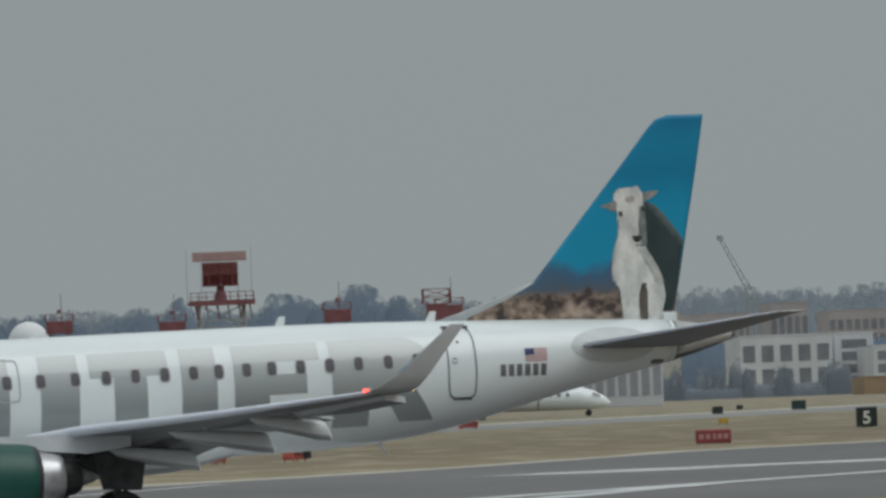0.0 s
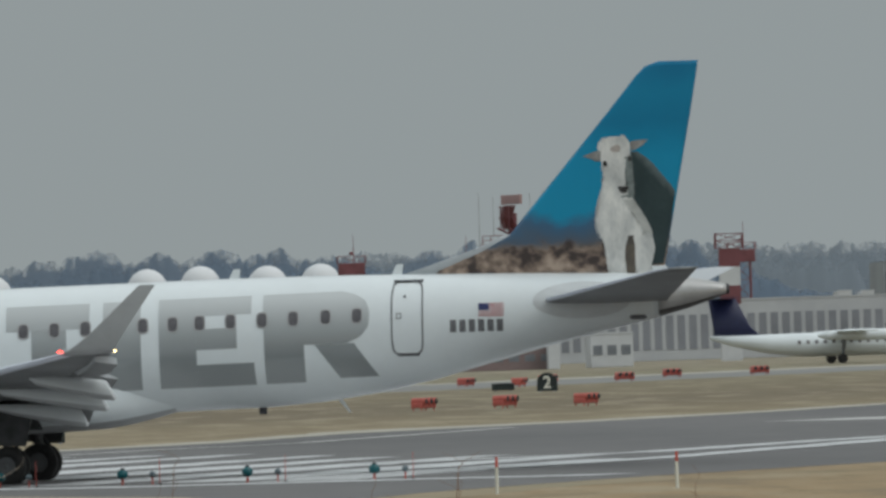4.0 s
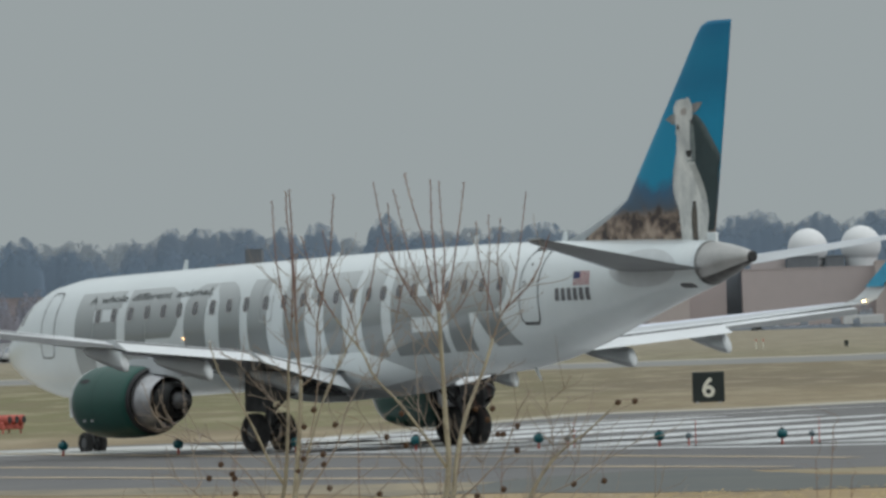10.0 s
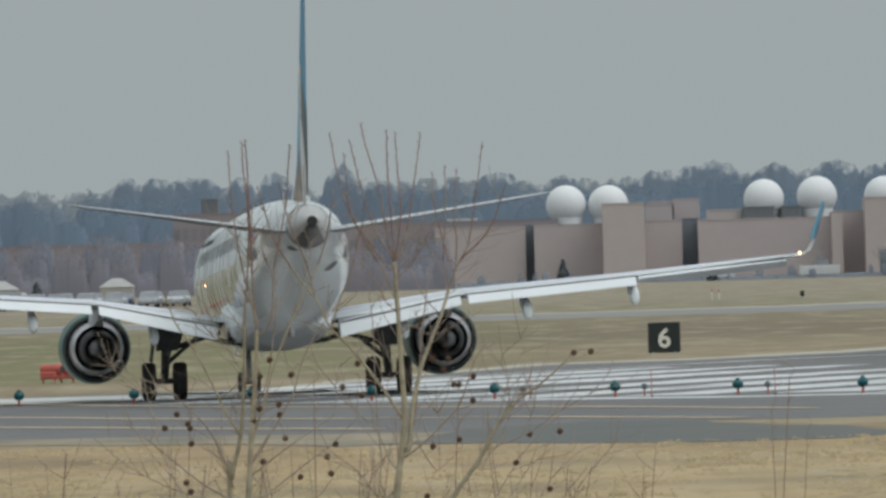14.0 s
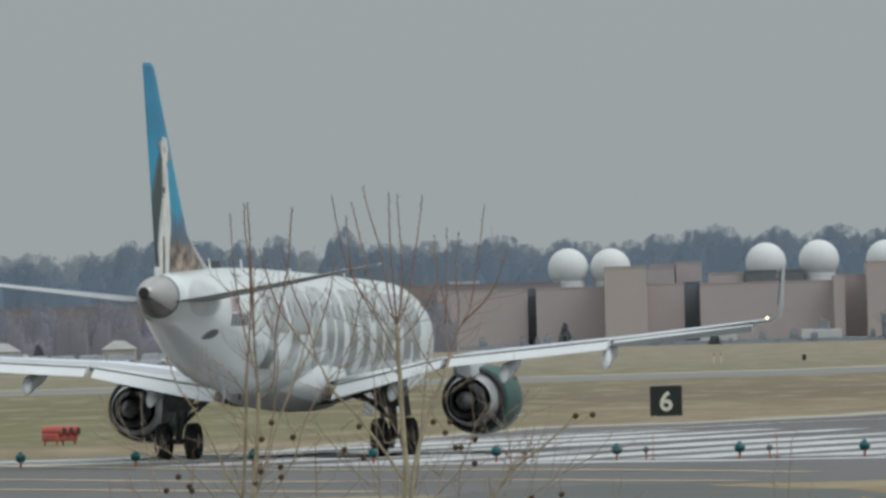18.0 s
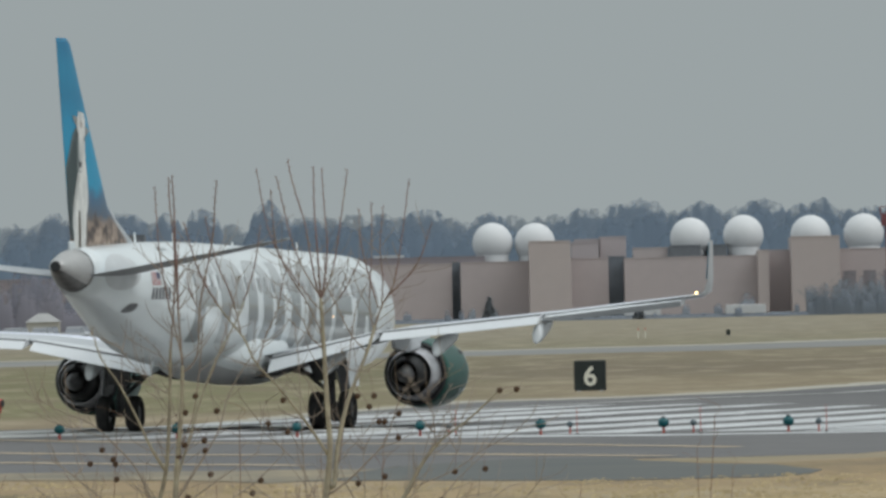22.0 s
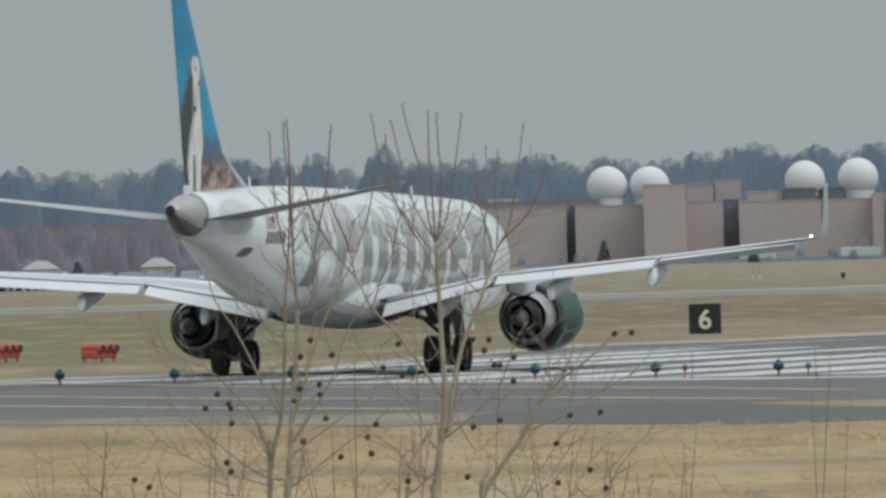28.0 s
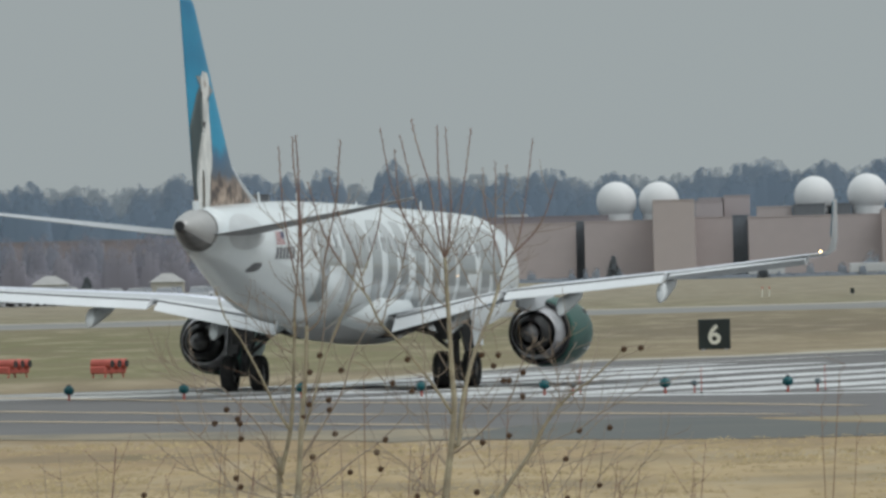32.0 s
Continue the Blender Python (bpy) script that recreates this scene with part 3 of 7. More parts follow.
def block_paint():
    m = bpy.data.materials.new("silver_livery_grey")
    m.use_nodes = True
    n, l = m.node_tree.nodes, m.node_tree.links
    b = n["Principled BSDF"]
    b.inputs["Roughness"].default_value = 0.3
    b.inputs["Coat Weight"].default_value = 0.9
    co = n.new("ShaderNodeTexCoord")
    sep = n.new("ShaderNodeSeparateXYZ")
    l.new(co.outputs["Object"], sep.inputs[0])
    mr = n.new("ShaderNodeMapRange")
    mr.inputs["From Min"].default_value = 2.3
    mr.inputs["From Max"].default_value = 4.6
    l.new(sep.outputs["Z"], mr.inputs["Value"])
    # the livery's fade to silver; the paler foot is a painted-in reflection
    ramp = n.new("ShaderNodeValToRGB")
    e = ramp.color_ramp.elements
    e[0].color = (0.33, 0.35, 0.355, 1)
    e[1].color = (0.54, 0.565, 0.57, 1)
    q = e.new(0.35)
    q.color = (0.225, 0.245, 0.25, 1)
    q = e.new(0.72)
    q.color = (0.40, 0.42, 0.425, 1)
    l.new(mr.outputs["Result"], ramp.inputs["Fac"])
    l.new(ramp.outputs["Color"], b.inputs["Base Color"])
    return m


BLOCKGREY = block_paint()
SOOT = mat("sooty_metal", (0.035, 0.034, 0.035), 0.5, 0.4, var=0.25, scale=3)
TAILGREY = mat("tail_cone_grey", (0.52, 0.51, 0.50), 0.32, 0.35, var=0.12, scale=1.2)
WOOL = mat("picture_wool_white", (0.83, 0.82, 0.78), 0.4, color2=(0.48, 0.49, 0.48), scale=2.2, fine=13, stretch=(1.3, 1, 0.7))


def flank_paint():
    """The painted flank fades from grey wool into dark green-grey towards the fin's back edge."""
    m = mat("picture_wool_flank", (0.03, 0.055, 0.058), 0.4, color2=(0.012, 0.03, 0.034), scale=1.6, fine=12)
    n, l = m.node_tree.nodes, m.node_tree.links
    co = n.new("ShaderNodeTexCoord")
    sep = n.new("ShaderNodeSeparateXYZ")
    l.new(co.outputs["Object"], sep.inputs[0])
    nz = n.new("ShaderNodeTexNoise")
    nz.inputs["Scale"].default_value = 5.0
    nz.inputs["Detail"].default_value = 5
    l.new(co.outputs["Object"], nz.inputs["Vector"])
    sm = n.new("ShaderNodeMath")
    sm.operation = "MULTIPLY_ADD"
    sm.inputs[1].default_value = 0.35
    l.new(nz.outputs["Fac"], sm.inputs[0])
    tilt = n.new("ShaderNodeMath")
    tilt.operation = "MULTIPLY_ADD"
    tilt.inputs[1].default_value = -0.895
    l.new(sep.outputs["Z"], tilt.inputs[0])
    l.new(sep.outputs["X"], tilt.inputs[2])
    l.new(tilt.outputs[0], sm.inputs[2])
    mr = n.new("ShaderNodeMapRange")
    mr.inputs["From Min"].default_value = -22.85
    mr.inputs["From Max"].default_value = -23.5
    l.new(sm.outputs[0], mr.inputs["Value"])
    mx = n.new("ShaderNodeMixRGB")
    base = n["Principled BSDF"].inputs["Base Color"]
    l.new(base.links[0].from_socket, mx.inputs["Color1"])
    mx.inputs["Color2"].default_value = (0.25, 0.30, 0.305, 1)
    l.new(mr.outputs["Result"], mx.inputs["Fac"])
    l.new(mx.outputs["Color"], base)
    return m


FLANK = flank_paint()
LEGSHADE = mat("picture_leg_shade", (0.16, 0.13, 0.10), 0.4, color2=(0.06, 0.055, 0.05), scale=3, fine=14)
FACESHADE = mat("picture_face_shade", (0.27, 0.30, 0.29), 0.4, color2=(0.13, 0.16, 0.16), scale=3, fine=14)
CHEST = mat("picture_chest_shade", (0.56, 0.56, 0.53), 0.4, color2=(0.40, 0.41, 0.39), scale=2, fine=12)
EAR = mat("picture_ear", (0.36, 0.35, 0.33), 0.4, color2=(0.16, 0.16, 0.16), scale=5, fine=14)
BROW = mat("picture_brow", (0.50, 0.44, 0.40), 0.4, color2=(0.38, 0.34, 0.31), scale=4, fine=16)
GOATDARK = mat("picture_dark", (0.03, 0.028, 0.028), 0.4)
FLAGRED = mat("flag_red", (0.42, 0.06, 0.06), 0.4)
FLAGBLUE = mat("flag_blue", (0.03, 0.04, 0.14), 0.4)
SLOGAN = mat("slogan_grey", (0.10, 0.11, 0.11), 0.5)
# darker than the wing's own grey: shade painted onto its undersides
UNDERWING = mat("wing_shade_grey", (0.25, 0.258, 0.265), 0.5, var=0.12, scale=0.9)
CANOE = mat("fairing_pale_paint", (0.70, 0.725, 0.735), 0.4, var=0.06, scale=1.2)
LEADING = mat("leading_edge_metal", (0.72, 0.75, 0.84), 0.35, 0.2, var=0.06, scale=1.2)
# raised in the same way, with haze in the tone
GEARDARK = mat("gear_dark_grey", (0.085, 0.085, 0.088), 0.55, 0.2, var=0.25, scale=4)


WARMLAMP = glow("warm_lamp", (1.0, 0.60, 0.28), 4.0)
# pale grey for the right-hand cabin windows
PALEPANE = mat("pale_window_grey", (0.50, 0.51, 0.52), 0.35, var=0.12, scale=3)


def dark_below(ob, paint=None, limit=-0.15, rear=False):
    """Gives downward faces a second, darker material; on wings and fairings it paints in shade."""
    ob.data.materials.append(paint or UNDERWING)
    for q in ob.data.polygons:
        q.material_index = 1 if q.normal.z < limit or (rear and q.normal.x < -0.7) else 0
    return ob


def rise(y):
    """How much the wing's arch stands over its straight line at span y."""
    return lerp_table([(0.0, 0.0), (1.2, 0.04), (3.0, 0.16), (4.9, 0.29), (7.0, 0.22), (9.5, 0.14), (13.9, 0.05), (16.0, 0.05)], y)[0]


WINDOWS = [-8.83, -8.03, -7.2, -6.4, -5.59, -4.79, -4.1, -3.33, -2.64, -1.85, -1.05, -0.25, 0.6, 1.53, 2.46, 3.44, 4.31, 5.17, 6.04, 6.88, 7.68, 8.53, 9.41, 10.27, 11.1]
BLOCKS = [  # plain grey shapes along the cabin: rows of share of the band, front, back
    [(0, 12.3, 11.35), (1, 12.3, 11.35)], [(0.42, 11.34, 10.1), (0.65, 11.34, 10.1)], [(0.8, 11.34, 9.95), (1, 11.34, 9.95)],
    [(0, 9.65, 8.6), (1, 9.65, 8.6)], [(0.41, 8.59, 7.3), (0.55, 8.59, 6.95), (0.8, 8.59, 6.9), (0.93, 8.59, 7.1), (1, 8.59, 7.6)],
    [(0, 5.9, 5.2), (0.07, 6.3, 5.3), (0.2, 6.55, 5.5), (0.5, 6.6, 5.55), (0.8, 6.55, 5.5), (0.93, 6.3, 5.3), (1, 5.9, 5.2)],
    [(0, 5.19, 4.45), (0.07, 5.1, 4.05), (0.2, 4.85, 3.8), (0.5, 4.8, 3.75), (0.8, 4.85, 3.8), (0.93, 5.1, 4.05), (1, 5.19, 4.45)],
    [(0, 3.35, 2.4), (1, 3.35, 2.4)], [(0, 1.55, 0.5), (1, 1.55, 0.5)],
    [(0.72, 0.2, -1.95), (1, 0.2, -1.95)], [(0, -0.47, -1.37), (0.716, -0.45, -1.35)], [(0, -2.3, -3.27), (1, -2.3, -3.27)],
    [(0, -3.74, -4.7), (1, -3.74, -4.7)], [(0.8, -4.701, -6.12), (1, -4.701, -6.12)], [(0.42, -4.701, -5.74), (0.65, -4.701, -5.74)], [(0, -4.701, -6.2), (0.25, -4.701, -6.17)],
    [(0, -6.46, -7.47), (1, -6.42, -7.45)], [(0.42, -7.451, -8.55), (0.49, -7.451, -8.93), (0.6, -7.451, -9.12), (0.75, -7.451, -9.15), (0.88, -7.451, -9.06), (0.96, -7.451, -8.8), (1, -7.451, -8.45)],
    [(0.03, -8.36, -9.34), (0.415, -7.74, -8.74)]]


def ahead(side, y):
    """How far the right wing's outer part lies ahead of the left one's line."""
    return 0.0 if side > 0 else 1.05 * max(0.0, (y - 4.9) / 9.0)


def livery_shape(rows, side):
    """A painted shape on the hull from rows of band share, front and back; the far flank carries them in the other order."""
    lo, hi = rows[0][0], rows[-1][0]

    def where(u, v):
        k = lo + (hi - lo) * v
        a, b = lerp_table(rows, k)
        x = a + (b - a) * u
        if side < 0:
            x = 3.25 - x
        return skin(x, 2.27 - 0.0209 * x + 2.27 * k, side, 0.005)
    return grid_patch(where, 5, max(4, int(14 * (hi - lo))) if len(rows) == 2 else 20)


WHEELS = []


def build_wheel(parent, x, y, r, w):
    """A wheel on its axle; it turns about its own y."""
    wheel = part("wheel", lathe([(-w * 0.32, r * 0.42), (-w * 0.3, r * 0.5), (w * 0.3, r * 0.5), (w * 0.32, r * 0.42)], "y", 16), STRUT, parent)
    part("tyre", lathe([(-w * 0.36, r * 0.5), (-w * 0.5, r * 0.66), (-w * 0.5, r * 0.86), (-w * 0.36, r * 0.985), (-w * 0.1, r), (w * 0.1, r), (w * 0.36, r * 0.985), (w * 0.5, r * 0.86), (w * 0.5, r * 0.66), (w * 0.36, r * 0.5)],
                       "y", 28, caps=False), RUBBER, wheel, "black tyre", smooth=True)
    for k in (-1, 1):
        part("rim", lathe([(k * w * 0.33, r * 0.47), (k * w * 0.38, r * 0.3), (k * w * 0.36, r * 0.12), (k * w * 0.42, 0.02)], "y", 14), STRUT, wheel)
    wheel.location = (x, y, r)
    WHEELS.append((wheel, x, y, r))
    return wheel


def rounded_vent(x, ey, ez, side):
    """An oval opening on the nacelle's shoulder."""
    bm = bmesh.new()
    rim = []
    for i in range(16):
        a = 2 * math.pi * i / 16
        t = 0.62 + 0.075 * math.sin(a)
        rim.append(bm.verts.new((x + 0.26 * math.cos(a), ey + side * 0.95 * math.cos(t), ez + 0.95 * math.sin(t))))
    bm.faces.new(rim)
    return bm


def build_airliner():
    plane = thing("airliner", "white twin-engine jet airliner with grey blocks and picture tail", "airliner")
    xs = sorted({r[0] for r in FUSE} | {12 - i for i in range(0, 20)} | {-7 - 0.7 * i for i in range(13)})
    part("fuselage", loft([fuse_ring(x) for x in xs if x > -16.46]), WHITE, plane, "white glossy hull", smooth=True)
    cone = part("tail_cone", loft([fuse_ring(x, grow=-0.004) for x in (-16.45, -16.62, -16.8, -17.0, -17.2, -17.35, -17.5, -17.65, -17.8, -18.0, -18.2)]), TAILGREY, plane, "bare grey metal tail cone", smooth=True)
    part("exhaust_outlet", lathe([(-18.26, 0.115), (-18.24, 0.135), (-18.1, 0.14), (-18.0, 0.1)], n=20, at=(0, 0, 4.51)), BLACK, cone, "black exhaust outlet")
    # the cone's lowest faces are darker and browner
    dark_below(cone, mat("brown_metal", (0.19, 0.178, 0.17), 0.4, 0.4, var=0.35, scale=3), -0.72)
    part("joint_band", loft([fuse_ring(x, grow=0.008) for x in (-16.36, -16.47)], caps=False), WHITE, cone, smooth=True)
    for side in (1, -1):
        part("tail_slot", rounded_patch(-15.95, 3.86, 0.42, 0.12, side, 0.01) if side > 0 else rounded_patch(-13.42, 3.40, 0.55, 0.24, side, 0.01, 18, 3), LINEGREY, plane, "dark recessed slot")
    # belly fairing, boxy below and flush with the hull's side
    rings = []
    for i in range(23):
        u = -1 + i / 11
        x = -0.2 + 5.4 * u
        k = 0.5 + 0.5 * math.cos(math.pi * max(0.0, (abs(u) - 0.3) / 0.7))
        ring = []
        for j in range(32):
            c, s = math.cos(2 * math.pi * j / 32), math.sin(2 * math.pi * j / 32)
            r = (abs(c) ** 2.5 + abs(s) ** 2.5) ** (-1 / 2.5)
            ring.append((x, (0.45 + 0.95 * k) * c * r, 2.0 + 0.04 * -x + (0.22 + (0.78 if s > 0 else 0.52) * k) * s * r))
        rings.append(ring)
    # shade is painted on: the lowest faces turn grey
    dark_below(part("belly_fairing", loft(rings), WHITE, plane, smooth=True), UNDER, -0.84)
    fin = part("fin", loft([airfoil(le, te, 0, z, fin_thick(z), vertical=True) for z, le, te in FIN]), FINPAINT, plane, "blue tail fin painted with a mountain scene", smooth=True)
    part("dorsal_fin", loft([airfoil(le, te, 0, z, t, vertical=True) for z, le, te, t in ((4.95, -9.4, -13.0, 0.2), (5.3, -10.55, -13.0, 0.16), (5.7, -11.75, -13.0, 0.12), (6.05, -12.55, -13.0, 0.07))]), mat("dorsal_pale_grey", (0.44, 0.47, 0.49), 0.4, var=0.06), fin, "pale grey dorsal fairing", smooth=True)
    part("rudder_post", box(-16.68, -16.3, -0.05, 0.05, 4.85, 5.15, 0.02), WHITE, fin)
    for side in (1, -1):
        # picture of a white animal, in plain shapes
        shapes = [
            ("animal_picture", "plain white animal shape", WOOL, 0.008, 16, [(5.81, -15.07, -16.45), (6.07, -14.94, -16.32), (6.32, -14.88, -16.18), (6.68, -14.93, -16.0), (6.93, -14.99, -15.86), (7.17, -15.07, -15.75), (7.54, -15.12, -15.71),
                                                                        (7.84, -15.08, -15.77), (8.08, -15.01, -15.83), (8.3, -15.03, -15.82), (8.42, -15.14, -15.75), (8.48, -15.29, -15.64)]),
            ("leg_shape", "", WOOL, 0.008, 5, [(4.97, -15.19, -15.67), (5.22, -15.16, -15.64), (5.47, -15.13, -15.63), (5.83, -15.08, -15.72)]),
            ("leg_shape", "", WOOL, 0.008, 5, [(4.95, -15.87, -16.27), (5.2, -15.88, -16.32), (5.45, -15.87, -16.37), (5.81, -15.79, -16.45)]),
            ("shade_shape", "", LEGSHADE, 0.010, 5, [(4.96, -15.67, -15.87), (5.34, -15.62, -15.88), (5.64, -15.63, -15.88), (5.94, -15.72, -15.85)]),
            ("shade_shape", "dark shaded flank shape", FLANK, 0.010, 14, [(5.2, -16.30, -16.60), (5.6, -16.40, -16.68), (5.92, -16.34, -16.75), (6.17, -16.22, -16.8), (6.54, -16.02, -16.86), (6.9, -15.86, -16.93), (7.09, -15.77, -16.93), (7.27, -15.74, -16.8), (7.52, -15.74, -16.59),
                                                                 (7.76, -15.79, -16.4), (7.95, -15.84, -16.21), (8.08, -15.83, -16.0)]),
            ("shade_shape", "", FACESHADE, 0.012, 6, [(6.92, -15.77, -15.88), (7.16, -15.72, -15.89), (7.4, -15.69, -15.89), (7.71, -15.7, -15.87), (7.95, -15.71, -15.84)]),
            ("shade_shape", "", CHEST, 0.012, 6, [(5.99, -16.13, -16.35), (6.3, -15.97, -16.22), (6.61, -15.78, -16.05), (6.86, -15.6, -15.88)]),
            ("ear_shape", "", EAR, 0.012, 6, [(7.86, -14.93, -15.06), (7.93, -14.81, -15.06), (7.99, -14.59, -15.06), (8.06, -14.76, -15.07), (8.12, -14.94, -15.07)]),
            ("ear_shape", "", EAR, 0.012, 6, [(8.12, -15.84, -15.93), (8.19, -15.83, -16.07), (8.28, -15.82, -16.2), (8.35, -15.85, -16.26), (8.38, -16.13, -16.26)]),
            ("brow_shape", "", BROW, 0.012, 4, [(8.08, -15.37, -15.52), (8.13, -15.32, -15.57), (8.19, -15.31, -15.6), (8.26, -15.45, -15.55)]),
            ("dark_spot", "", GOATDARK, 0.013, 3, [(7.72, -15.14, -15.23), (7.79, -15.12, -15.23), (7.86, -15.14, -15.19)]),
            ("dark_spot", "", GOATDARK, 0.014, 3, [(7.84, -15.77, -15.83), (7.91, -15.76, -15.85), (7.98, -15.77, -15.82)]),
            ("dark_spot", "", GOATDARK, 0.014, 4, [(7.03, -15.58, -15.68), (7.07, -15.54, -15.72), (7.15, -15.48, -15.75), (7.2, -15.5, -15.74)]),
            ("dark_spot", "", FACESHADE, 0.014, 2, [(6.93, -15.58, -15.76), (6.965, -15.56, -15.76)])]
        pic = None
        for nm, lb, mt, off, nz, rows in shapes:
            ob = part(nm, fin_patch(rows, side, off, nz=nz * 2, nx=4), mt, pic or fin, lb)
            if nm == "animal_picture":
                part("fur_shape", fin_fur(rows, side, 0.0085, 5), WOOL, ob)["kind"] = "stuff"
            if nm == "leg_shape":
                part("fur_shape", fin_fur(rows, side, 0.0085, 6, 0.06), WOOL, pic)["kind"] = "stuff"
            if mt is CHEST or mt is FACESHADE:
                part("fur_shape", fin_fur(rows, side, 0.0125, 7, 0.09), mt, pic)["kind"] = "stuff"
            pic = pic or ob
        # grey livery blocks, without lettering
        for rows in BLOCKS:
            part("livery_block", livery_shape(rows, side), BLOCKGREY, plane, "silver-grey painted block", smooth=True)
        for x in WINDOWS:
            w = part("cabin_window", rounded_patch(x, 3.9 - 0.0209 * x, 0.29, 0.40, side, 0.010), mat("window_surround", (0.44, 0.43, 0.43), 0.4) if side > 0 else PALEPANE, plane)
            part("pane", rounded_patch(x, 3.9 - 0.0209 * x, 0.235, 0.335, side, 0.014), GLASS if side > 0 else PALEPANE, w, "" if side > 0 else "pale grey window pane")
        door = part("rear_door", hull_ring(-9.7, -10.52, 3.06, 4.93, side, 0.035 if side > 0 else 0.02), LINEGREY if side > 0 else FAINTLINE, plane, "door outline in grey")
        part("door_sill", hull_patch(-9.85, -10.4, 3.03, 3.07, side, 3, 1, 0.02), DARKMETAL if side > 0 else FAINTLINE, door)
        part("door_header", hull_patch(-9.75, -10.5, 4.89, 4.95, side, 3, 1, 0.022), DARKMETAL if side > 0 else FAINTLINE, door)
        part("door_window", rounded_patch(-10.05, 4.53, 0.07, 0.07, side, 0.016, 10, 2), DARKMETAL if side > 0 else FAINTLINE, door)
        part("door_latch", hull_ring(-9.83, -9.97, 3.97, 4.12, side, 0.02, 0.014, 12, 4), LINEGREY, door)
        part("front_door", hull_ring(14.2, 13.4, 2.6, 4.35, side, 0.03), LINEGREY, plane)
        part("exit_hatch", hull_ring(2.75, 2.1, 3.35, 4.45, side, 0.03), mat("hatch_line", (0.5, 0.5, 0.5), 0.4), plane)
        # flag
        flag = part("flag", hull_patch(-11.93, -12.57, 3.98, 4.31, side, 4, 4, 0.007), WHITE, plane, "small striped flag")
        for k in range(7):
            part("flag_stripe", hull_patch(-11.93, -12.57, 3.982 + 0.0508 * k, 4.007 + 0.0508 * k, side, 4, 1, 0.010), FLAGRED, flag)
        part("flag_canton", hull_patch(-11.93, -12.2, 4.135, 4.31, side, 2, 2, 0.013), FLAGBLUE, flag)
        # registration as plain bars
        for k in range(6):
            x = -11.2 - 0.237 * k
            part("registration_bar", hull_patch(x, x - 0.16, 3.60, 3.91, side, 1, 2, 0.007), LINEGREY, plane)
        # slogan, word by word
        for word, s0, s1 in () if side < 0 else (("A", 0.0, 0.055), ("whole", 0.09, 0.305), ("different", 0.34, 0.665), ("animal.", 0.70, 1.0)):
            fc = bpy.data.curves.new("slogan", "FONT")
            fc.body = word
            fc.size = 0.36
            fc.shear = 0.15
            fc.extrude = 0.002
            tmp = bpy.data.objects.new("slogan_text", fc)
            me = bpy.data.meshes.new_from_object(tmp)
            bpy.data.objects.remove(tmp)
            wide = max(v.co.x for v in me.vertices)
            for v in me.vertices:
                k = s0 + (s1 - s0) * v.co.x / wide
                x = 11.7 - 6.4 * k
                v.co = Vector(skin(x, 4.24 - 0.0205 * x + v.co.y * 0.75, side, 0.012 + v.co.z))
            me.materials.append(SLOGAN)
            ob = new("slogan_word", me)
            ob.parent = plane
            ob["label"] = "dark grey slogan lettering"
        # tailplane
        st = [(0.4, -13.2, -16.7, 4.25, 0.44), (1.2, -13.75, -16.85, 4.36, 0.40), (5.55, -16.85, -17.85, 5.0, 0.17), (5.95, -17.28, -17.95, 5.06, 0.10)]
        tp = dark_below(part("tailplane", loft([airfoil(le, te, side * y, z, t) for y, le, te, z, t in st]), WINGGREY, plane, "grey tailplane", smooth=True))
        part("tailplane_edge", loft([[(x + 0.05 * math.cos(a), side * y, z + t * 0.3 * math.sin(a)) for a in (0, 0.8, 1.57, 2.4, 3.14, 3.9, 4.71, 5.5)] for y, x, z, t in ((1.1, -13.7, 4.35, 0.2), (5.55, -16.83, 5.0, 0.1), (5.9, -17.2, 5.055, 0.06))]), LEADING, tp, "bright metal leading edge", smooth=True)
        part("tailplane_tip", loft([airfoil(-17.2, -17.95, side * 5.9, 5.06, 0.10), airfoil(-17.45, -17.97, side * 6.02, 5.08, 0.05)]), WHITE, tp, smooth=True)
        part("root_fairing", grid_patch(lambda u, v: skin(-14.55 + 1.25 * v * math.cos(2 * math.pi * u), 4.33 + 0.47 * v * math.sin(2 * math.pi * u), side, 0.035 - 0.03 * v ** 4), 32, 5), mat("root_plate", (0.60, 0.62, 0.63), 0.4, var=0.06), tp, "grey root plate", smooth=True)
        # wing and winglet
        wg = [(1.2, 4.1, -1.25, 1.93, 0.85), (3.0, 2.95, -1.55, 2.09, 0.70), (4.9, 1.75, -2.05, 2.28, 0.55), (7.0, 0.65, -2.46, 2.52, 0.45), (9.5, -0.65, -2.95, 2.8, 0.33), (13.9, -2.96, -4.18, 3.31, 0.19)]
        wg = [(y - 0.17 * ahead(side, y), le + ahead(side, y), te + ahead(side, y), z + rise(y), t) for y, le, te, z, t in wg]
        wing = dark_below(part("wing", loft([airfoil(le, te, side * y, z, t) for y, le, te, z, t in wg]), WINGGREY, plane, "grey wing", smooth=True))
        lead = [(y - 0.17 * ahead(side, y), x + ahead(side, y), z + rise(y), t) for y, x, z, t in ((1.9, 3.72, 2.02, 0.30), (3.0, 3.02, 2.12, 0.27), (4.9, 1.82, 2.29, 0.22), (7.0, 0.71, 2.53, 0.19), (9.5, -0.6, 2.81, 0.15), (13.85, -2.9, 3.305, 0.09))]
        part("slat", loft([[(x + 0.16 * math.cos(a) - 0.17, side * y, z + t * 0.62 * math.sin(a)) for a in (0, 0.8, 1.57, 2.4, 3.14, 3.9, 4.71, 5.5)] for y, x, z, t in lead]), LEADING, wing, "bright metal leading edge", smooth=True)
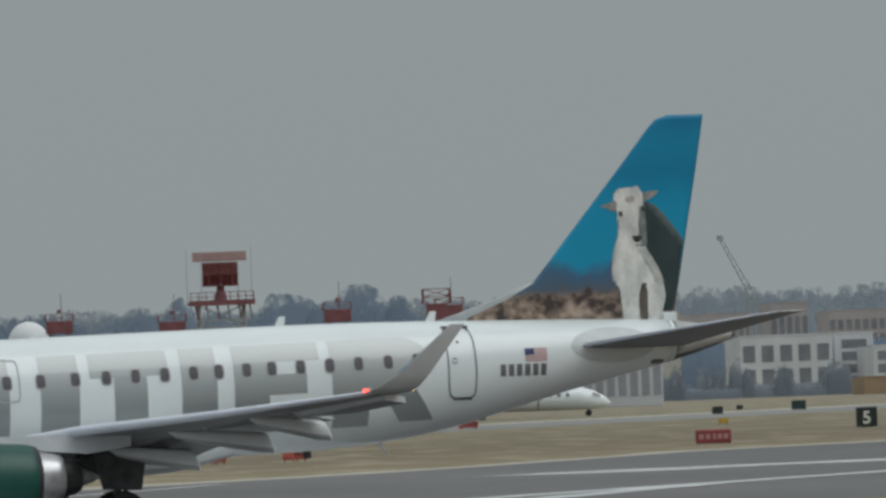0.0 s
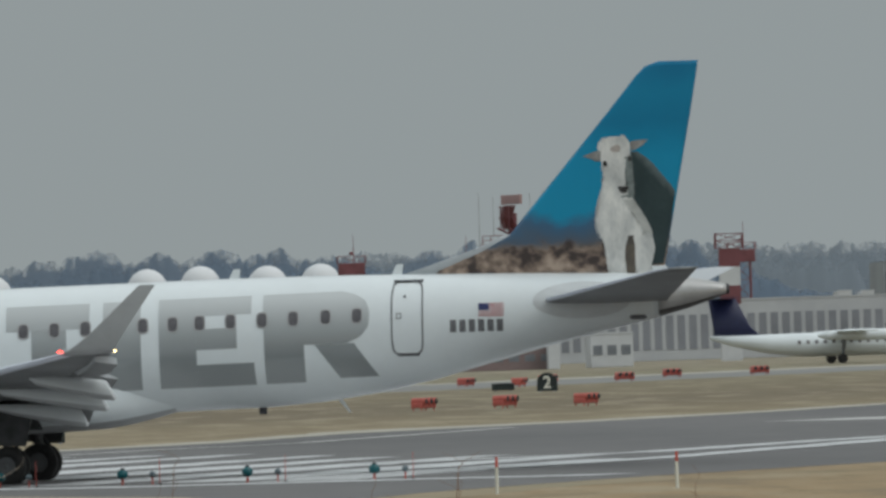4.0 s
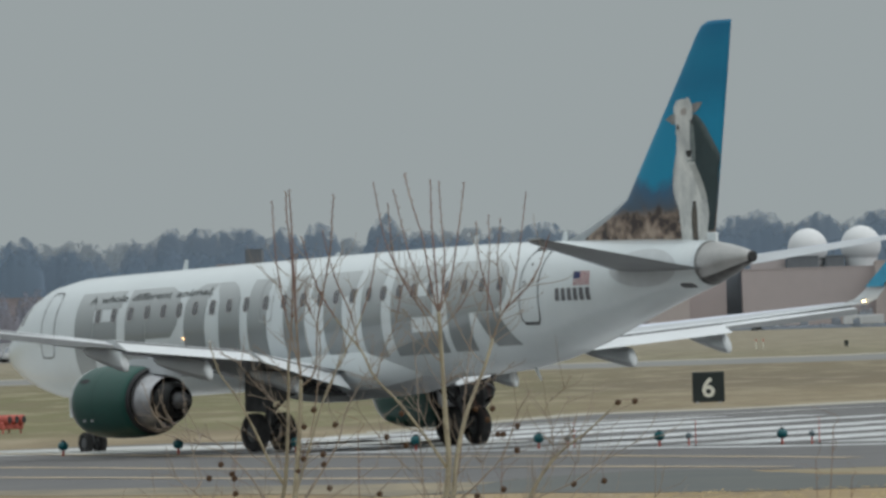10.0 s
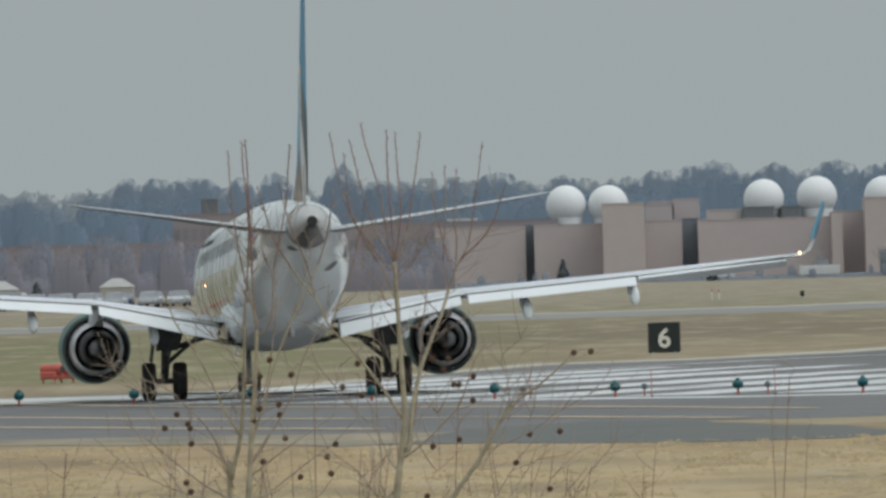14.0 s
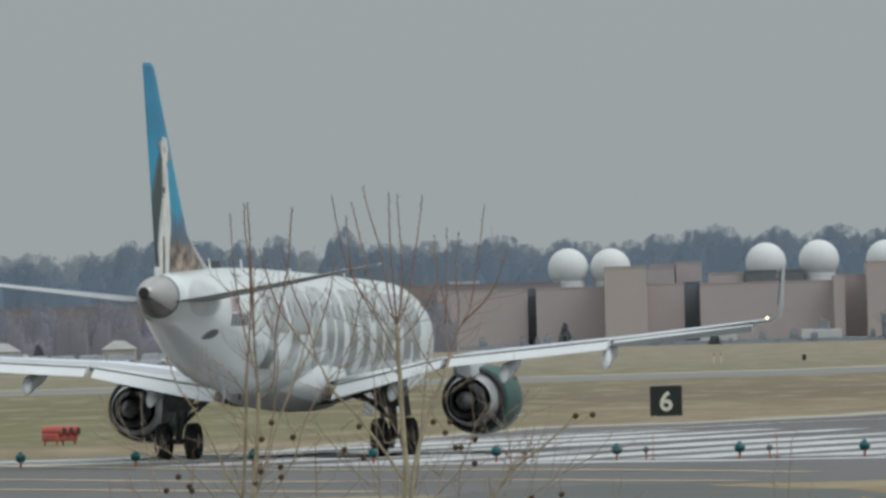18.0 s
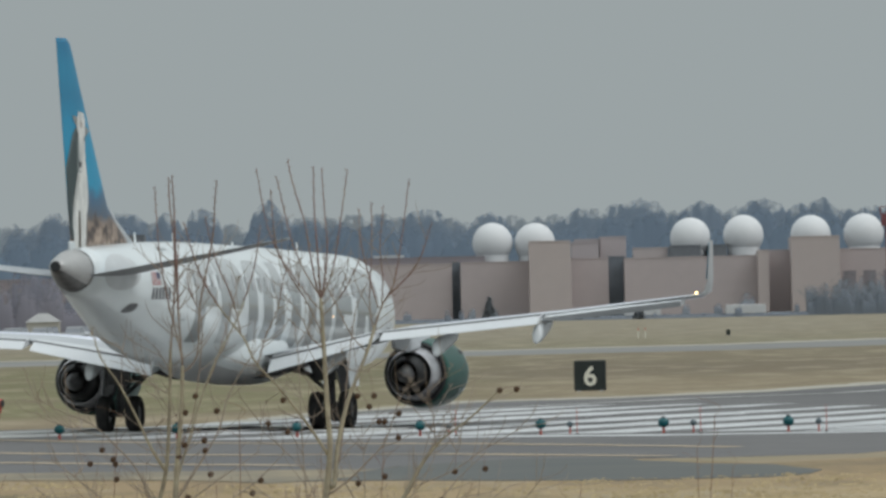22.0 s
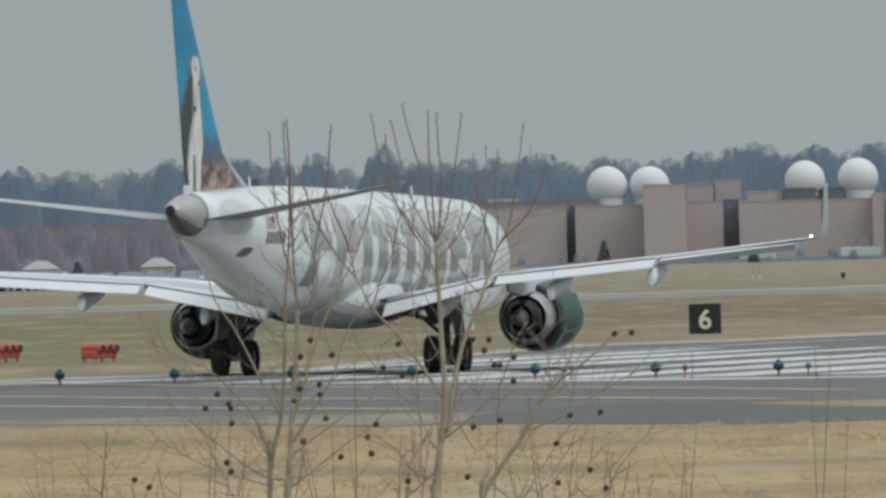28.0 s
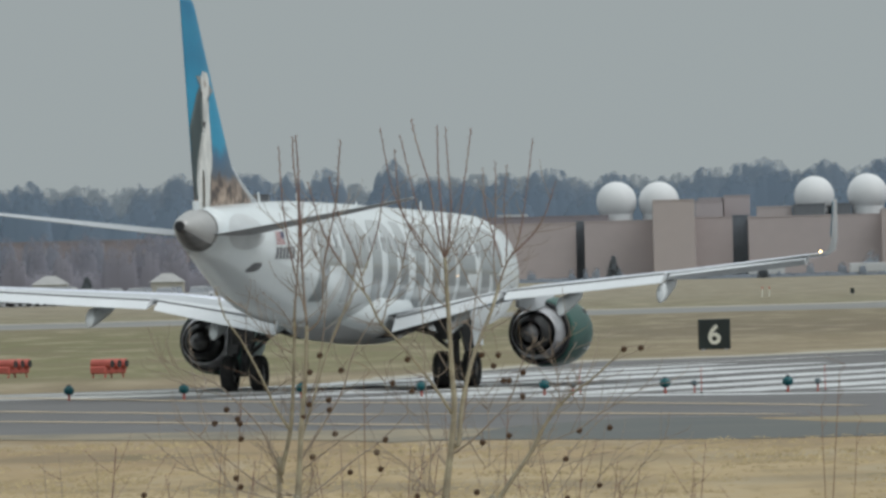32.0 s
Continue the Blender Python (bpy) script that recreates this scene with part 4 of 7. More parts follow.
        for rows in ([(1.62, -1.1, 1.70, 0.27), (3.0, -1.42, 1.93, 0.19), (4.75, -2.0, 2.25, 0.05)], [(4.95, -2.05, 2.27, 0.04), (7.0, -2.45, 2.5, 0.04), (9.35, -2.9, 2.77, 0.04)]):
            rows = [(y, x + ahead(side, y), z + rise(y), d) for y, x, z, d in rows]
            rings = []
            for y, x, z, d in rows:
                rings.append([(x + 0.42, side * y, z + 0.02 + d), (x - 0.02, side * y, z + 0.03 + d), (x - 0.25, side * y, z + 0.015 + 0.6 * d), (x - 0.78, side * y, z - 0.20), (x - 0.8, side * y, z - 0.23), (x - 0.3, side * y, z - 0.15), (x + 0.2, side * y, z - 0.1)])
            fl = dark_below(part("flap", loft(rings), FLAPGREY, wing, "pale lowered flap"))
            rings = [[(x - 0.28, side * y, z + 0.022 + 0.6 * d), (x - 0.34, side * y, z + 0.6 * d), (x - 0.34, side * y, z - 0.02 + 0.6 * d), (x - 0.28, side * y, z + 0.6 * d)] for y, x, z, d in rows]
            part("flap_gap", loft(rings), LINEGREY, fl)
        # the aileron's rear face takes the painted shade as well
        dark_below(part("aileron", loft([[(x + 0.2, side * y, z + 0.045), (x - 0.34, side * y, z - 0.075), (x - 0.36, side * y, z - 0.06 - q), (x + 0.2, side * y, z - 0.14)] for y, x, z, q in ((9.45, -2.9 + ahead(side, 9.45), 2.93, 0.10), (11, -3.36 + ahead(side, 11), 3.08, 0.17), (13.3, -3.86 + ahead(side, 13.3), 3.30, 0.17))]), FLAPGREY, wing), rear=True)
        for y, x, z, ln in ((3.3, -0.85, 2.12, 2.4), (6.5, -1.6, 2.54, 2.8), (9.3, -2.5, 2.83, 2.1)):
            rr = [(x + ahead(side, y) + ln * (0.5 - u), r, -0.04 - 0.95 * r - 0.16 * u * u, 0.0 if u < 0.9 else 0.13 * (u - 0.85) / 0.15) for u, r in ((0, 0.02), (0.08, 0.09), (0.25, 0.14), (0.45, 0.18), (0.65, 0.21), (0.85, 0.235), (0.97, 0.235), (0.985, 0.20))]
            pod = part("flap_fairing", loft([[(px + slant * math.sin(2 * math.pi * j / 12), side * y + r * 0.55 * math.cos(2 * math.pi * j / 12), z + dz + r * 1.1 * math.sin(2 * math.pi * j / 12)) for j in range(12)] for px, r, dz, slant in rr]), CANOE, wing, "pale canoe fairing, shade painted on its belly", smooth=True)
            # grey on the pod's downward faces stands for shade
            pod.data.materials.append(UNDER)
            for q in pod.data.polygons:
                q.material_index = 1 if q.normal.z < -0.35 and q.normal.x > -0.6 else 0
        wl_ = [(13.9, -2.96, -4.18, 3.36, 0.18), (14.2, -3.2, -4.28, 3.49, 0.13), (14.38, -3.65, -4.5, 3.8, 0.10), (14.62, -4.97, -5.37, 5.0, 0.05)] if side > 0 else [(13.72, -2.96, -4.18, 3.36, 0.18), (13.93, -3.2, -4.28, 3.47, 0.13), (14.06, -3.62, -4.48, 3.75, 0.10), (14.3, -4.8, -5.25, 4.8, 0.05)]
        tip = ahead(side, 13.9)
        lo = loft([airfoil(le + tip, te + tip, side * y, z, t) for y, le, te, z, t in wl_])
        part("winglet", lo, mat("winglet_grey", (0.52, 0.535, 0.545), 0.4, var=0.06), wing, "grey upturned winglet", smooth=True)
        part("winglet_face", loft([[(tip + le - 0.03, side * (y - 0.06), z), (tip + te + 0.05, side * (y - 0.03), z), (tip + te + 0.05, side * (y - 0.035), z), (tip + le - 0.03, side * (y - 0.065), z)] for y, le, te, z in (((14.37, -3.65, -4.5, 3.84), (14.61, -4.93, -5.35, 4.95)) if side > 0 else ((14.05, -3.62, -4.48, 3.79), (14.29, -4.77, -5.23, 4.75)))]),
             mat("winglet_blue", (0.035, 0.34, 0.54), 0.4), wing, "blue inner winglet face")
        part("navigation_light", lathe([(0, 0.01), (0.05, 0.03), (0.10, 0.03), (0.15, 0.01)], n=10, at=(-2.98 if side > 0 else tip - 4.12, side * (14.0 if side > 0 else 13.67), 3.42)), NAVRED if side > 0 else NAVWHITE, wing, "lit navigation light")
        if side > 0:
            part("tail_light", lathe([(0, 0.01), (0.02, 0.028), (0.05, 0.028), (0.07, 0.01)], n=10, at=(-4.27, 13.86, 3.41)), NAVWHITE, wing, "lit white rear light")
            # added plate that blocks the rear light's view from ahead
            part("rear_light_mount", box(-4.195, -4.13, 13.76, 13.96, 3.34, 3.47, 0.01), WINGGREY, wing)
            # added plate that blocks the red light's view from behind
            part("lamp_shield", box(-3.02, -2.99, 13.8, 14.12, 3.35, 3.49, 0.01), WINGGREY, wing)
        g = 0.3 if side > 0 else 0.16
        part("inspection_light", lathe([(-0.08 * g, 0.01), (-0.05 * g, 0.05 * g), (0, 0.07 * g), (0.05 * g, 0.05 * g), (0.08 * g, 0.01)], n=12, at=skin(6.6, 3.0, side, 0.02)), WARMLAMP, plane, "lit wing inspection light")
        # engine
        ex, ey, ez = 0, side * 4.64, 1.4
        eng = part("nacelle", lathe([(5.45, 0.66), (5.75, 0.70), (5.87, 0.78), (5.78, 0.86), (5.4, 0.925), (4.6, 0.96), (3.8, 0.955), (3.2, 0.92), (2.98, 0.895), (2.95, 0.87), (3.15, 0.85)], n=44, at=(ex, ey, ez), caps=False), GREEN, plane, "dark green engine nacelle", smooth=True)
        part("intake_lip", lathe([(5.6, 0.68), (5.75, 0.705), (5.875, 0.782), (5.79, 0.86), (5.66, 0.888), (5.66, 0.878), (5.75, 0.84)], n=40, at=(ex, ey, ez), caps=False), METAL, eng, "bright metal intake lip", smooth=True)
        part("duct_ring", lathe([(3.15, 0.87), (2.9, 0.87), (2.82, 0.835), (2.86, 0.765), (3.15, 0.75)], n=36, at=(ex, ey, ez), caps=False), BLACK, eng, "black gap ring", smooth=True)
        part("fan_nozzle", lathe([(3.15, 0.77), (2.9, 0.755), (2.6, 0.715), (2.32, 0.66), (2.16, 0.62), (2.14, 0.60), (2.2, 0.585), (2.6, 0.60)], n=40, at=(ex, ey, ez), caps=False), mat("nozzle_metal", (0.60, 0.59, 0.61), 0.33, 0.8, var=0.2, scale=2.5), eng, "bare silver nozzle", smooth=True)
        part("core_nozzle", lathe([(2.5, 0.53), (2.0, 0.50), (1.75, 0.43), (1.62, 0.36), (1.6, 0.33), (1.8, 0.31)], n=32, at=(ex, ey, ez), caps=False), SOOT, eng, "burnt black core nozzle", smooth=True)
        part("core_disc", lathe([(2.52, 0.55), (2.48, 0.55)], n=32, at=(ex, ey, ez)), BLACK, eng)
        part("exhaust_cone", lathe([(2.5, 0.32), (2.0, 0.29), (1.6, 0.25), (1.25, 0.13), (1.05, 0.02)], n=24, at=(ex, ey, ez)), mat("cone_metal", (0.24, 0.235, 0.24), 0.5, 0.4, var=0.25, scale=4), eng, smooth=True)
        part("fan_disc", lathe([(5.2, 0.69), (5.13, 0.69)], n=32, at=(ex, ey, ez)), BLACK, eng)
        part("spinner", lathe([(5.15, 0.24), (5.35, 0.18), (5.53, 0.02)], n=16, at=(ex, ey, ez)), DARKMETAL, eng, smooth=True)
        part("intake_vent", rounded_vent(5.15, ey, ez, side), BLACK, eng, "black oval vent")
        for k in (0.35, 0.75):
            part("access_latch", grid_patch(lambda u, v: (5.55 - k - 0.16 * u, ey + side * 0.966 * math.cos(-0.55 + 0.07 * v), ez + 0.966 * math.sin(-0.55 + 0.07 * v)), 2, 2), FLAPGREY, eng, "small pale panel")
        part("cowl_seam", loft([[(x, ey + 0.962 * math.cos(a), ez + 0.962 * math.sin(a)) for a in (2 * math.pi * q / 44 for q in range(44))] for x in (4.52, 4.50)], caps=False), mat("green_seam", (0.002, 0.035, 0.028), 0.5), eng)
        part("nacelle_strake", box(4.9, 4.3, ey - side * 0.70, ey - side * 0.68, ez + 0.64, ez + 0.9), GREEN, eng)
        pyl = [(0.2, 0.75, 2.5, 0.05), (1.4, 0.60, 2.52, 0.14), (2.6, 0.70, 2.5, 0.2), (3.7, 0.88, 2.5, 0.18), (4.7, 0.9, 2.40, 0.06)]
        part("pylon", loft([[(x, ey - w, ez + zb), (x, ey + w, ez + zb), (x, ey + w * 0.7, zt), (x, ey - w * 0.7, zt)] for x, zb, zt, w in pyl]), WINGGREY, eng, smooth=False)
        # main gear
        leg = part("gear_leg", tube((0.0, side * 2.97, 0.48), (0.1, side * 2.85, 2.1), 0.10, 0.15, 14), STRUT, plane, "grey shock strut")
        part("axle", tube((0, side * 2.5, 0.5), (0, side * 3.44, 0.5), 0.075, None, 10), GEARDARK, leg)
        part("side_brace", tube((0.05, side * 2.85, 1.0), (0.1, side * 1.7, 1.95), 0.06, 0.05, 8), GEARDARK, leg)
        part("drag_brace", tube((0.0, side * 2.9, 0.95), (1.0, side * 2.6, 1.9), 0.05, None, 8), GEARDARK, leg)
        part("torque_link", tube((-0.12, side * 2.97, 0.55), (-0.3, side * 2.93, 0.85), 0.05, 0.04, 6, tube((-0.3, side * 2.93, 0.85), (-0.1, side * 2.91, 1.15), 0.04, 0.05, 6)), GEARDARK, leg)
        part("gear_door", loft([[(0.55, side * 3.3, 1.05), (-0.5, side * 3.3, 1.0), (-0.5, side * 3.34, 1.0), (0.55, side * 3.34, 1.05)], [(0.75, side * 3.15, 2.0), (-0.7, side * 3.15, 2.0), (-0.7, side * 3.2, 2.0), (0.75, side * 3.2, 2.0)]]), GEARDARK, leg, "dark gear leg door")
        # invented dark slab, imitates the shaded mass behind the leg
        part("leg_fairing", loft([[(-0.40, side * 2.62, 1.3), (-0.40, side * 3.2, 1.3), (-0.46, side * 3.2, 1.3), (-0.46, side * 2.62, 1.3)], [(-0.58, side * 2.4, 1.95), (-0.58, side * 3.15, 1.95), (-0.66, side * 3.15, 1.95), (-0.66, side * 2.4, 1.95)]]), GEARDARK, leg, "dark slab added for shade behind the leg")
        part("retract_jack", tube((-0.1, side * 2.8, 1.35), (-0.55, side * 1.5, 1.75), 0.07, 0.06, 10), GEARDARK, leg)
        # black box for the well, doubling as painted shade below the wing root
        part("gear_well", loft([[(0.8, side * y, z), (-0.6, side * y, z), (-0.6, side * y, z + 0.12), (0.8, side * y, z + 0.12)] for y, z in ((0.5, 1.34), (1.3, 1.42), (2.2, 1.70), (3.15, 1.95))]), BLACK, plane, "open black gear well")
        for dy in (-0.41, 0.41):
            build_wheel(plane, 0.0, side * 2.97 + dy, 0.5, 0.36)
        # cockpit panes
        for a, b in ((17.15, 16.7), (16.62, 16.1), (16.02, 15.6)):
            part("cockpit_window", hull_patch(a, b, 3.28 + (17.2 - a) * 0.2, 3.62 + (17.2 - a) * 0.33, side, 2, 2, 0.01, lean=-0.12), GLASS, plane)
        build_wheel(plane, 14.06, side * 0.21, 0.29, 0.2)
    ngl = part("nose_gear_leg", tube((14.06, 0, 0.28), (14.2, 0, 1.6), 0.07, 0.09, 12), STRUT, plane)
    part("nose_axle", tube((14.06, -0.3, 0.29), (14.06, 0.3, 0.29), 0.045, None, 8), STRUT, ngl)
    for k in (-1, 1):
        part("nose_gear_door", box(13.2, 14.6, k * 0.36 - 0.015, k * 0.36 + 0.015, 1.0, 1.55), WHITE, ngl)
    for x, h in ((-9.75, 0.26), (-5.55, 0.24), (1.2, 0.1), (8.9, 0.26)):
        top = lerp_table(FUSE, x)[0]
        part("blade_antenna", loft([airfoil(x + 0.16, x - 0.12, 0, top - 0.03, 0.06, 4, True), airfoil(x + 0.02, x - 0.16, 0, top + h, 0.03, 4, True)]), WHITE, plane)
    part("drain_mast", tube((-8.2, 0, 1.95), (-8.45, 0, 1.62), 0.05, 0.02, 8), WHITE, plane)
    part("belly_antenna", box(-6.3, -6.1, -0.02, 0.02, 1.62, 1.84), DARKMETAL, plane)
    return plane


airliner = build_airliner()
airliner.matrix_basis = pose(-5.96, 306.8, 0, 0, 0, 77.6)

MOVES = []  # things that move, with their rows
# ---- builders for the airfield's far side ----
# distant glass is paler than real glass: haze mixed into the colours
FARGLASS = mat("far_window_glass", (0.25, 0.265, 0.29), 0.3, var=0.2, scale=0.4)
DIMGLASS = mat("hazed_window_glass", (0.245, 0.23, 0.25), 0.5, var=0.12, scale=0.4)
DARKGLASS = mat("tinted_glazing", (0.20, 0.23, 0.265), 0.4, var=0.2, scale=0.3)
ROOFGREY = mat("roof_felt", (0.19, 0.20, 0.215), 0.9, var=0.15, scale=0.2)
# lighter copy of the brick, so towers and piers look lit
BRICKLIT = mat("pale_lit_brick", (0.50, 0.435, 0.42), 0.9, color2=(0.44, 0.385, 0.375), scale=0.05, fine=0.6)
PALEWALL = mat("white_render", (0.64, 0.65, 0.66), 0.8, color2=(0.53, 0.54, 0.55), scale=0.2, fine=1.5)
# brown brick lightened towards mauve, painting haze over it
MAUVE = mat("brown_brick", (0.31, 0.272, 0.285), 0.9, color2=(0.265, 0.235, 0.25), scale=0.08, fine=0.8)
HANGAR = mat("hangar_grey", (0.55, 0.56, 0.57), 0.7, color2=(0.44, 0.45, 0.47), scale=0.15, fine=1.0)
HANGARBAY = mat("hangar_bay_blue_grey", (0.30, 0.31, 0.34), 0.5, var=0.15, scale=0.2)
CREAM = mat("cream_wall", (0.47, 0.455, 0.41), 0.85, var=0.08, scale=0.1)
REDBRICK = mat("red_brick", (0.30, 0.225, 0.22), 0.9, var=0.15, scale=0.3)
GREYWALL = mat("grey_wall", (0.33, 0.35, 0.365), 0.85, var=0.1, scale=0.1)
TANWALL = mat("tan_sheet", (0.34, 0.24, 0.15), 0.8, var=0.12, scale=0.2)
# pink brick and distant red steel are dulled to paint in haze
PINKWALL = mat("pinkish_brick", (0.43, 0.395, 0.395), 0.9, var=0.1, scale=0.08)
FARRED = mat("hazed_red_steel", (0.22, 0.075, 0.085), 0.6, var=0.15, scale=1.0)
GALV = mat("galvanised_steel", (0.42, 0.43, 0.43), 0.5, 0.4, var=0.12, scale=2)


def far_building(label, x0, x1, y, depth, top, wall, roof, win, glass):
    """A walled block with a roof slab, parapet and, where given, rows of windows on its front."""
    b = thing("building", label, "building", at=((x0 + x1) / 2, y, 0))
    w = (x1 - x0) / 2
    part("wall", box(-w, w, 0, depth, 0, top - 0.15, 0.03), wall, b)
    part("roof", box(-w + 0.2, w - 0.2, 0.2, depth - 0.2, top - 0.152, top - 0.05), roof, b)
    part("parapet", box(-w - 0.06, w + 0.06, -0.06, 0.2, top - 0.16, top), wall, b)
    if win:
        cols, rows, f0, f1 = win
        cw = 2 * w / cols
        rh = top * (f1 - f0) / rows
        for r in range(rows):
            for c in range(cols):
                cx = -w + cw * (c + 0.5)
                z0 = top * f0 + rh * r
                part("window", box(cx - cw * 0.32, cx + cw * 0.32, -0.05, 0.08, z0 + rh * 0.12, z0 + rh * 0.82), glass, b)
    return b


def build_radome(x, y, z, r):
    d = thing("radome", "white spherical radome on a brick roof", "radome", "radomes on the roof", at=(x, y, z))
    bm = bmesh.new()
    bmesh.ops.create_icosphere(bm, subdivisions=4, radius=r)
    part("sphere", bm, DOME, d, smooth=True)
    part("base_ring", lathe([(-r - 0.6, r * 0.78), (-r * 0.62, r * 0.8), (-r * 0.6, r * 0.72)], "z", 32), DOME, d)
    part("plinth", lathe([(-z + 0.05, r * 0.79), (-r - 0.5, r * 0.79)], "z", 16), PALEWALL, d)
    return d


def lattice(bm, x0, x1, y0, y1, z0, z1, bays, r):
    """Four legs with rungs and diagonals."""
    c = [(x0, y0), (x1, y0), (x1, y1), (x0, y1)]
    for x, y in c:
        tube((x, y, z0), (x, y, z1), r, None, 6, bm)
    h = (z1 - z0) / bays
    for k in range(bays):
        for i in range(4):
            a, b = c[i], c[(i + 1) % 4]
            za, zb = z0 + h * k, z0 + h * (k + 1)
            tube((*a, za), (*b, zb), r * 0.6, None, 4, bm)
            tube((*a, zb), (*b, zb), r * 0.6, None, 4, bm)
    return bm


def build_radar(x, y, z):
    """Airport radar on a lattice tower: deck, railing, whip masts and the turning head."""
    t = thing("radar_tower", "red and white lattice radar tower with railed deck", "radar tower", at=(x, y, 0))
    deck = part("deck", box(-4.3, 4.3, -3.5, 3.5, z - 0.35, z + 0.1), FARRED, t)
    part("lattice_frame", lattice(bmesh.new(), -3.0, 3.0, -2.5, 2.5, 0, z - 0.3, 5, 0.16), GALV, t)
    for k in range(6):
        xk = -3.6 + 1.44 * k
        part("under_brace", tube((xk, -3.2, z - 0.3), (xk + 0.4, -2.5, z - 2.4), 0.14, 0.1, 6), GALV if k % 2 else FARRED, t)
    part("cross_beam", box(-3.8, 3.8, -2.8, -2.6, z - 2.5, z - 2.3), GALV, t)
    for k in range(9):
        part("rail_post", tube((-4.2 + 1.05 * k, -3.4, z + 0.1), (-4.2 + 1.05 * k, -3.4, z + 1.3), 0.06, None, 6), FARRED, deck)
    for h in (0.7, 1.3):
        part("rail", tube((-4.25, -3.4, z + h), (4.25, -3.4, z + h), 0.05, None, 6), FARRED, deck)
    part("deck_edge", box(-4.35, 4.35, -3.55, -3.45, z - 0.45, z + 0.25), FARRED, deck)
    for xk, top in ((-4.6, 7.0), (-2.7, 6.4), (2.2, 6.8), (4.0, 7.2)):
        part("whip_mast", tube((xk, -3.3, z), (xk, -3.3, z + top), 0.06, 0.03, 6), GALV, t)
    part("pedestal", lathe([(z + 0.1, 0.9), (z + 1.2, 0.7), (z + 1.6, 0.5)], "z", 14), FARRED, t)
    head = part("radar_head", box(-0.5, 0.5, -0.5, 0.5, -0.2, 2.6, 0.1), FARRED, t, "turning red radar head")
    bm = bmesh.new()
    g = [[bm.verts.new((-2.4 + 0.6 * i, -0.9 - 0.05 * (4 - abs(i - 4)) ** 1.5 + 0.25 * abs(j - 2), 0.4 + 0.8 * j)) for i in range(9)] for j in range(5)]
    for j in range(4):
        for i in range(8):
            bm.faces.new((g[j][i], g[j][i + 1], g[j + 1][i + 1], g[j + 1][i]))
    bmesh.ops.solidify(bm, geom=bm.faces[:], thickness=0.12)
    part("dish", bm, mat("red_mesh", (0.24, 0.07, 0.065), 0.6, var=0.15, scale=1.5), head, "curved red mesh dish")
    for k in range(3):
        part("dish_rib", box(-2.4, 2.4, -1.12, -1.02, 0.5 + 1.4 * k, 0.62 + 1.4 * k), FARRED, head)
    for k in (-1.6, -0.05, 1.5):
        part("dish_post", box(k, k + 0.12, -1.15, -1.02, 0.4, 3.6), FARRED, head)
    part("beacon_panel", box(-3.6, 3.6, -0.2, 0.1, 3.75, 5.0, 0.05), mat("pale_red_array", (0.42, 0.27, 0.26), 0.7, var=0.1, scale=1), head, "pale flat beacon array")
    part("feed_horn", tube((0, -0.6, -0.1), (0, -2.2, 0.6), 0.16, 0.12, 8), FARRED, head)
    MOVES.append((head, [(t_, pose(0, 0, z + 1.7, 0, 0, 72 * t_)) for t_ in range(33)]))
    return head


def build_red_platform(x, y, z):
    p = thing("light_tower", "red steel platform tower with a thin mast", "light tower", "red platform towers", at=(x, y, 0))
    part("cabin", box(-1.7, 1.7, -1.2, 1.2, z - 1.0, z + 0.6, 0.05), FARRED, p)
    part("railing", lattice(bmesh.new(), -1.8, 1.8, -1.3, 1.3, z + 0.55, z + 1.5, 1, 0.06), FARRED, p)
    part("lattice_frame", lattice(bmesh.new(), -1.1, 1.1, -0.9, 0.9, 0, z - 0.98, 5, 0.09), FARRED, p)
    part("mast", tube((0.3, 0, z + 0.6), (0.3, 0, z + 4.2), 0.07, 0.03, 6), FARRED, p)
    part("lamp", lathe([(z + 1.6, 0.05), (z + 1.7, 0.25), (z + 2.0, 0.25), (z + 2.1, 0.05)], "z", 10), FARRED, p, "red obstruction lamp")


def build_red_mast(x, y, z):
    p = thing("lattice_mast", "tall red and white checked steel mast", "mast", at=(x, y, 0))
    for k in range(6):
        part("panel", box(-1.0, 1.0, -0.4, 0.4, z * k / 6, z * (k + 1) / 6 - 0.003), FARRED if k % 2 else PALEWALL, p)
    part("top_frame", lattice(bmesh.new(), -1.3, 1.3, -0.6, 0.6, z, z + 1.4, 2, 0.08), FARRED, p)


def build_crane(tip, foot, y):
    (xt, zt), (xf, zf) = tip, foot
    c = thing("crane", "distant grey lattice crane with a raised jib", "crane", at=(xf, y, 0))
    part("mast", lattice(bmesh.new(), -0.5, 0.5, -0.5, 0.5, 0, zf, 6, 0.07), GALV, c)
    bm = bmesh.new()
    for dx in (-0.5, 0.5):
        tube((dx, 0, zf), (xt - xf + dx * 0.4, 0, zt), 0.13, 0.07, 6, bm)
    for k in range(9):
        a, b = k / 9, (k + 1) / 9
        tube((-0.5 + (xt - xf) * a, 0, zf + (zt - zf) * a), (0.4 + (xt - xf) * b, 0, zf + (zt - zf) * b), 0.08, None, 4, bm)
    part("jib", bm, GALV, c)
    part("jib_head", box(xt - xf - 0.5, xt - xf + 0.5, -0.3, 0.3, zt - 0.4, zt + 0.4, 0.05), GALV, c)

# ---- far buildings ----
far_building("buff brick block with a flat roof", -10.82, 1.18, 1500, 30, 7.88, BRICK, ROOFGREY, None, FARGLASS)
far_building("buff brick block with a flat dark roof", 2.31, 11.67, 1498, 30, 7.96, BRICK, ROOFGREY, None, FARGLASS)
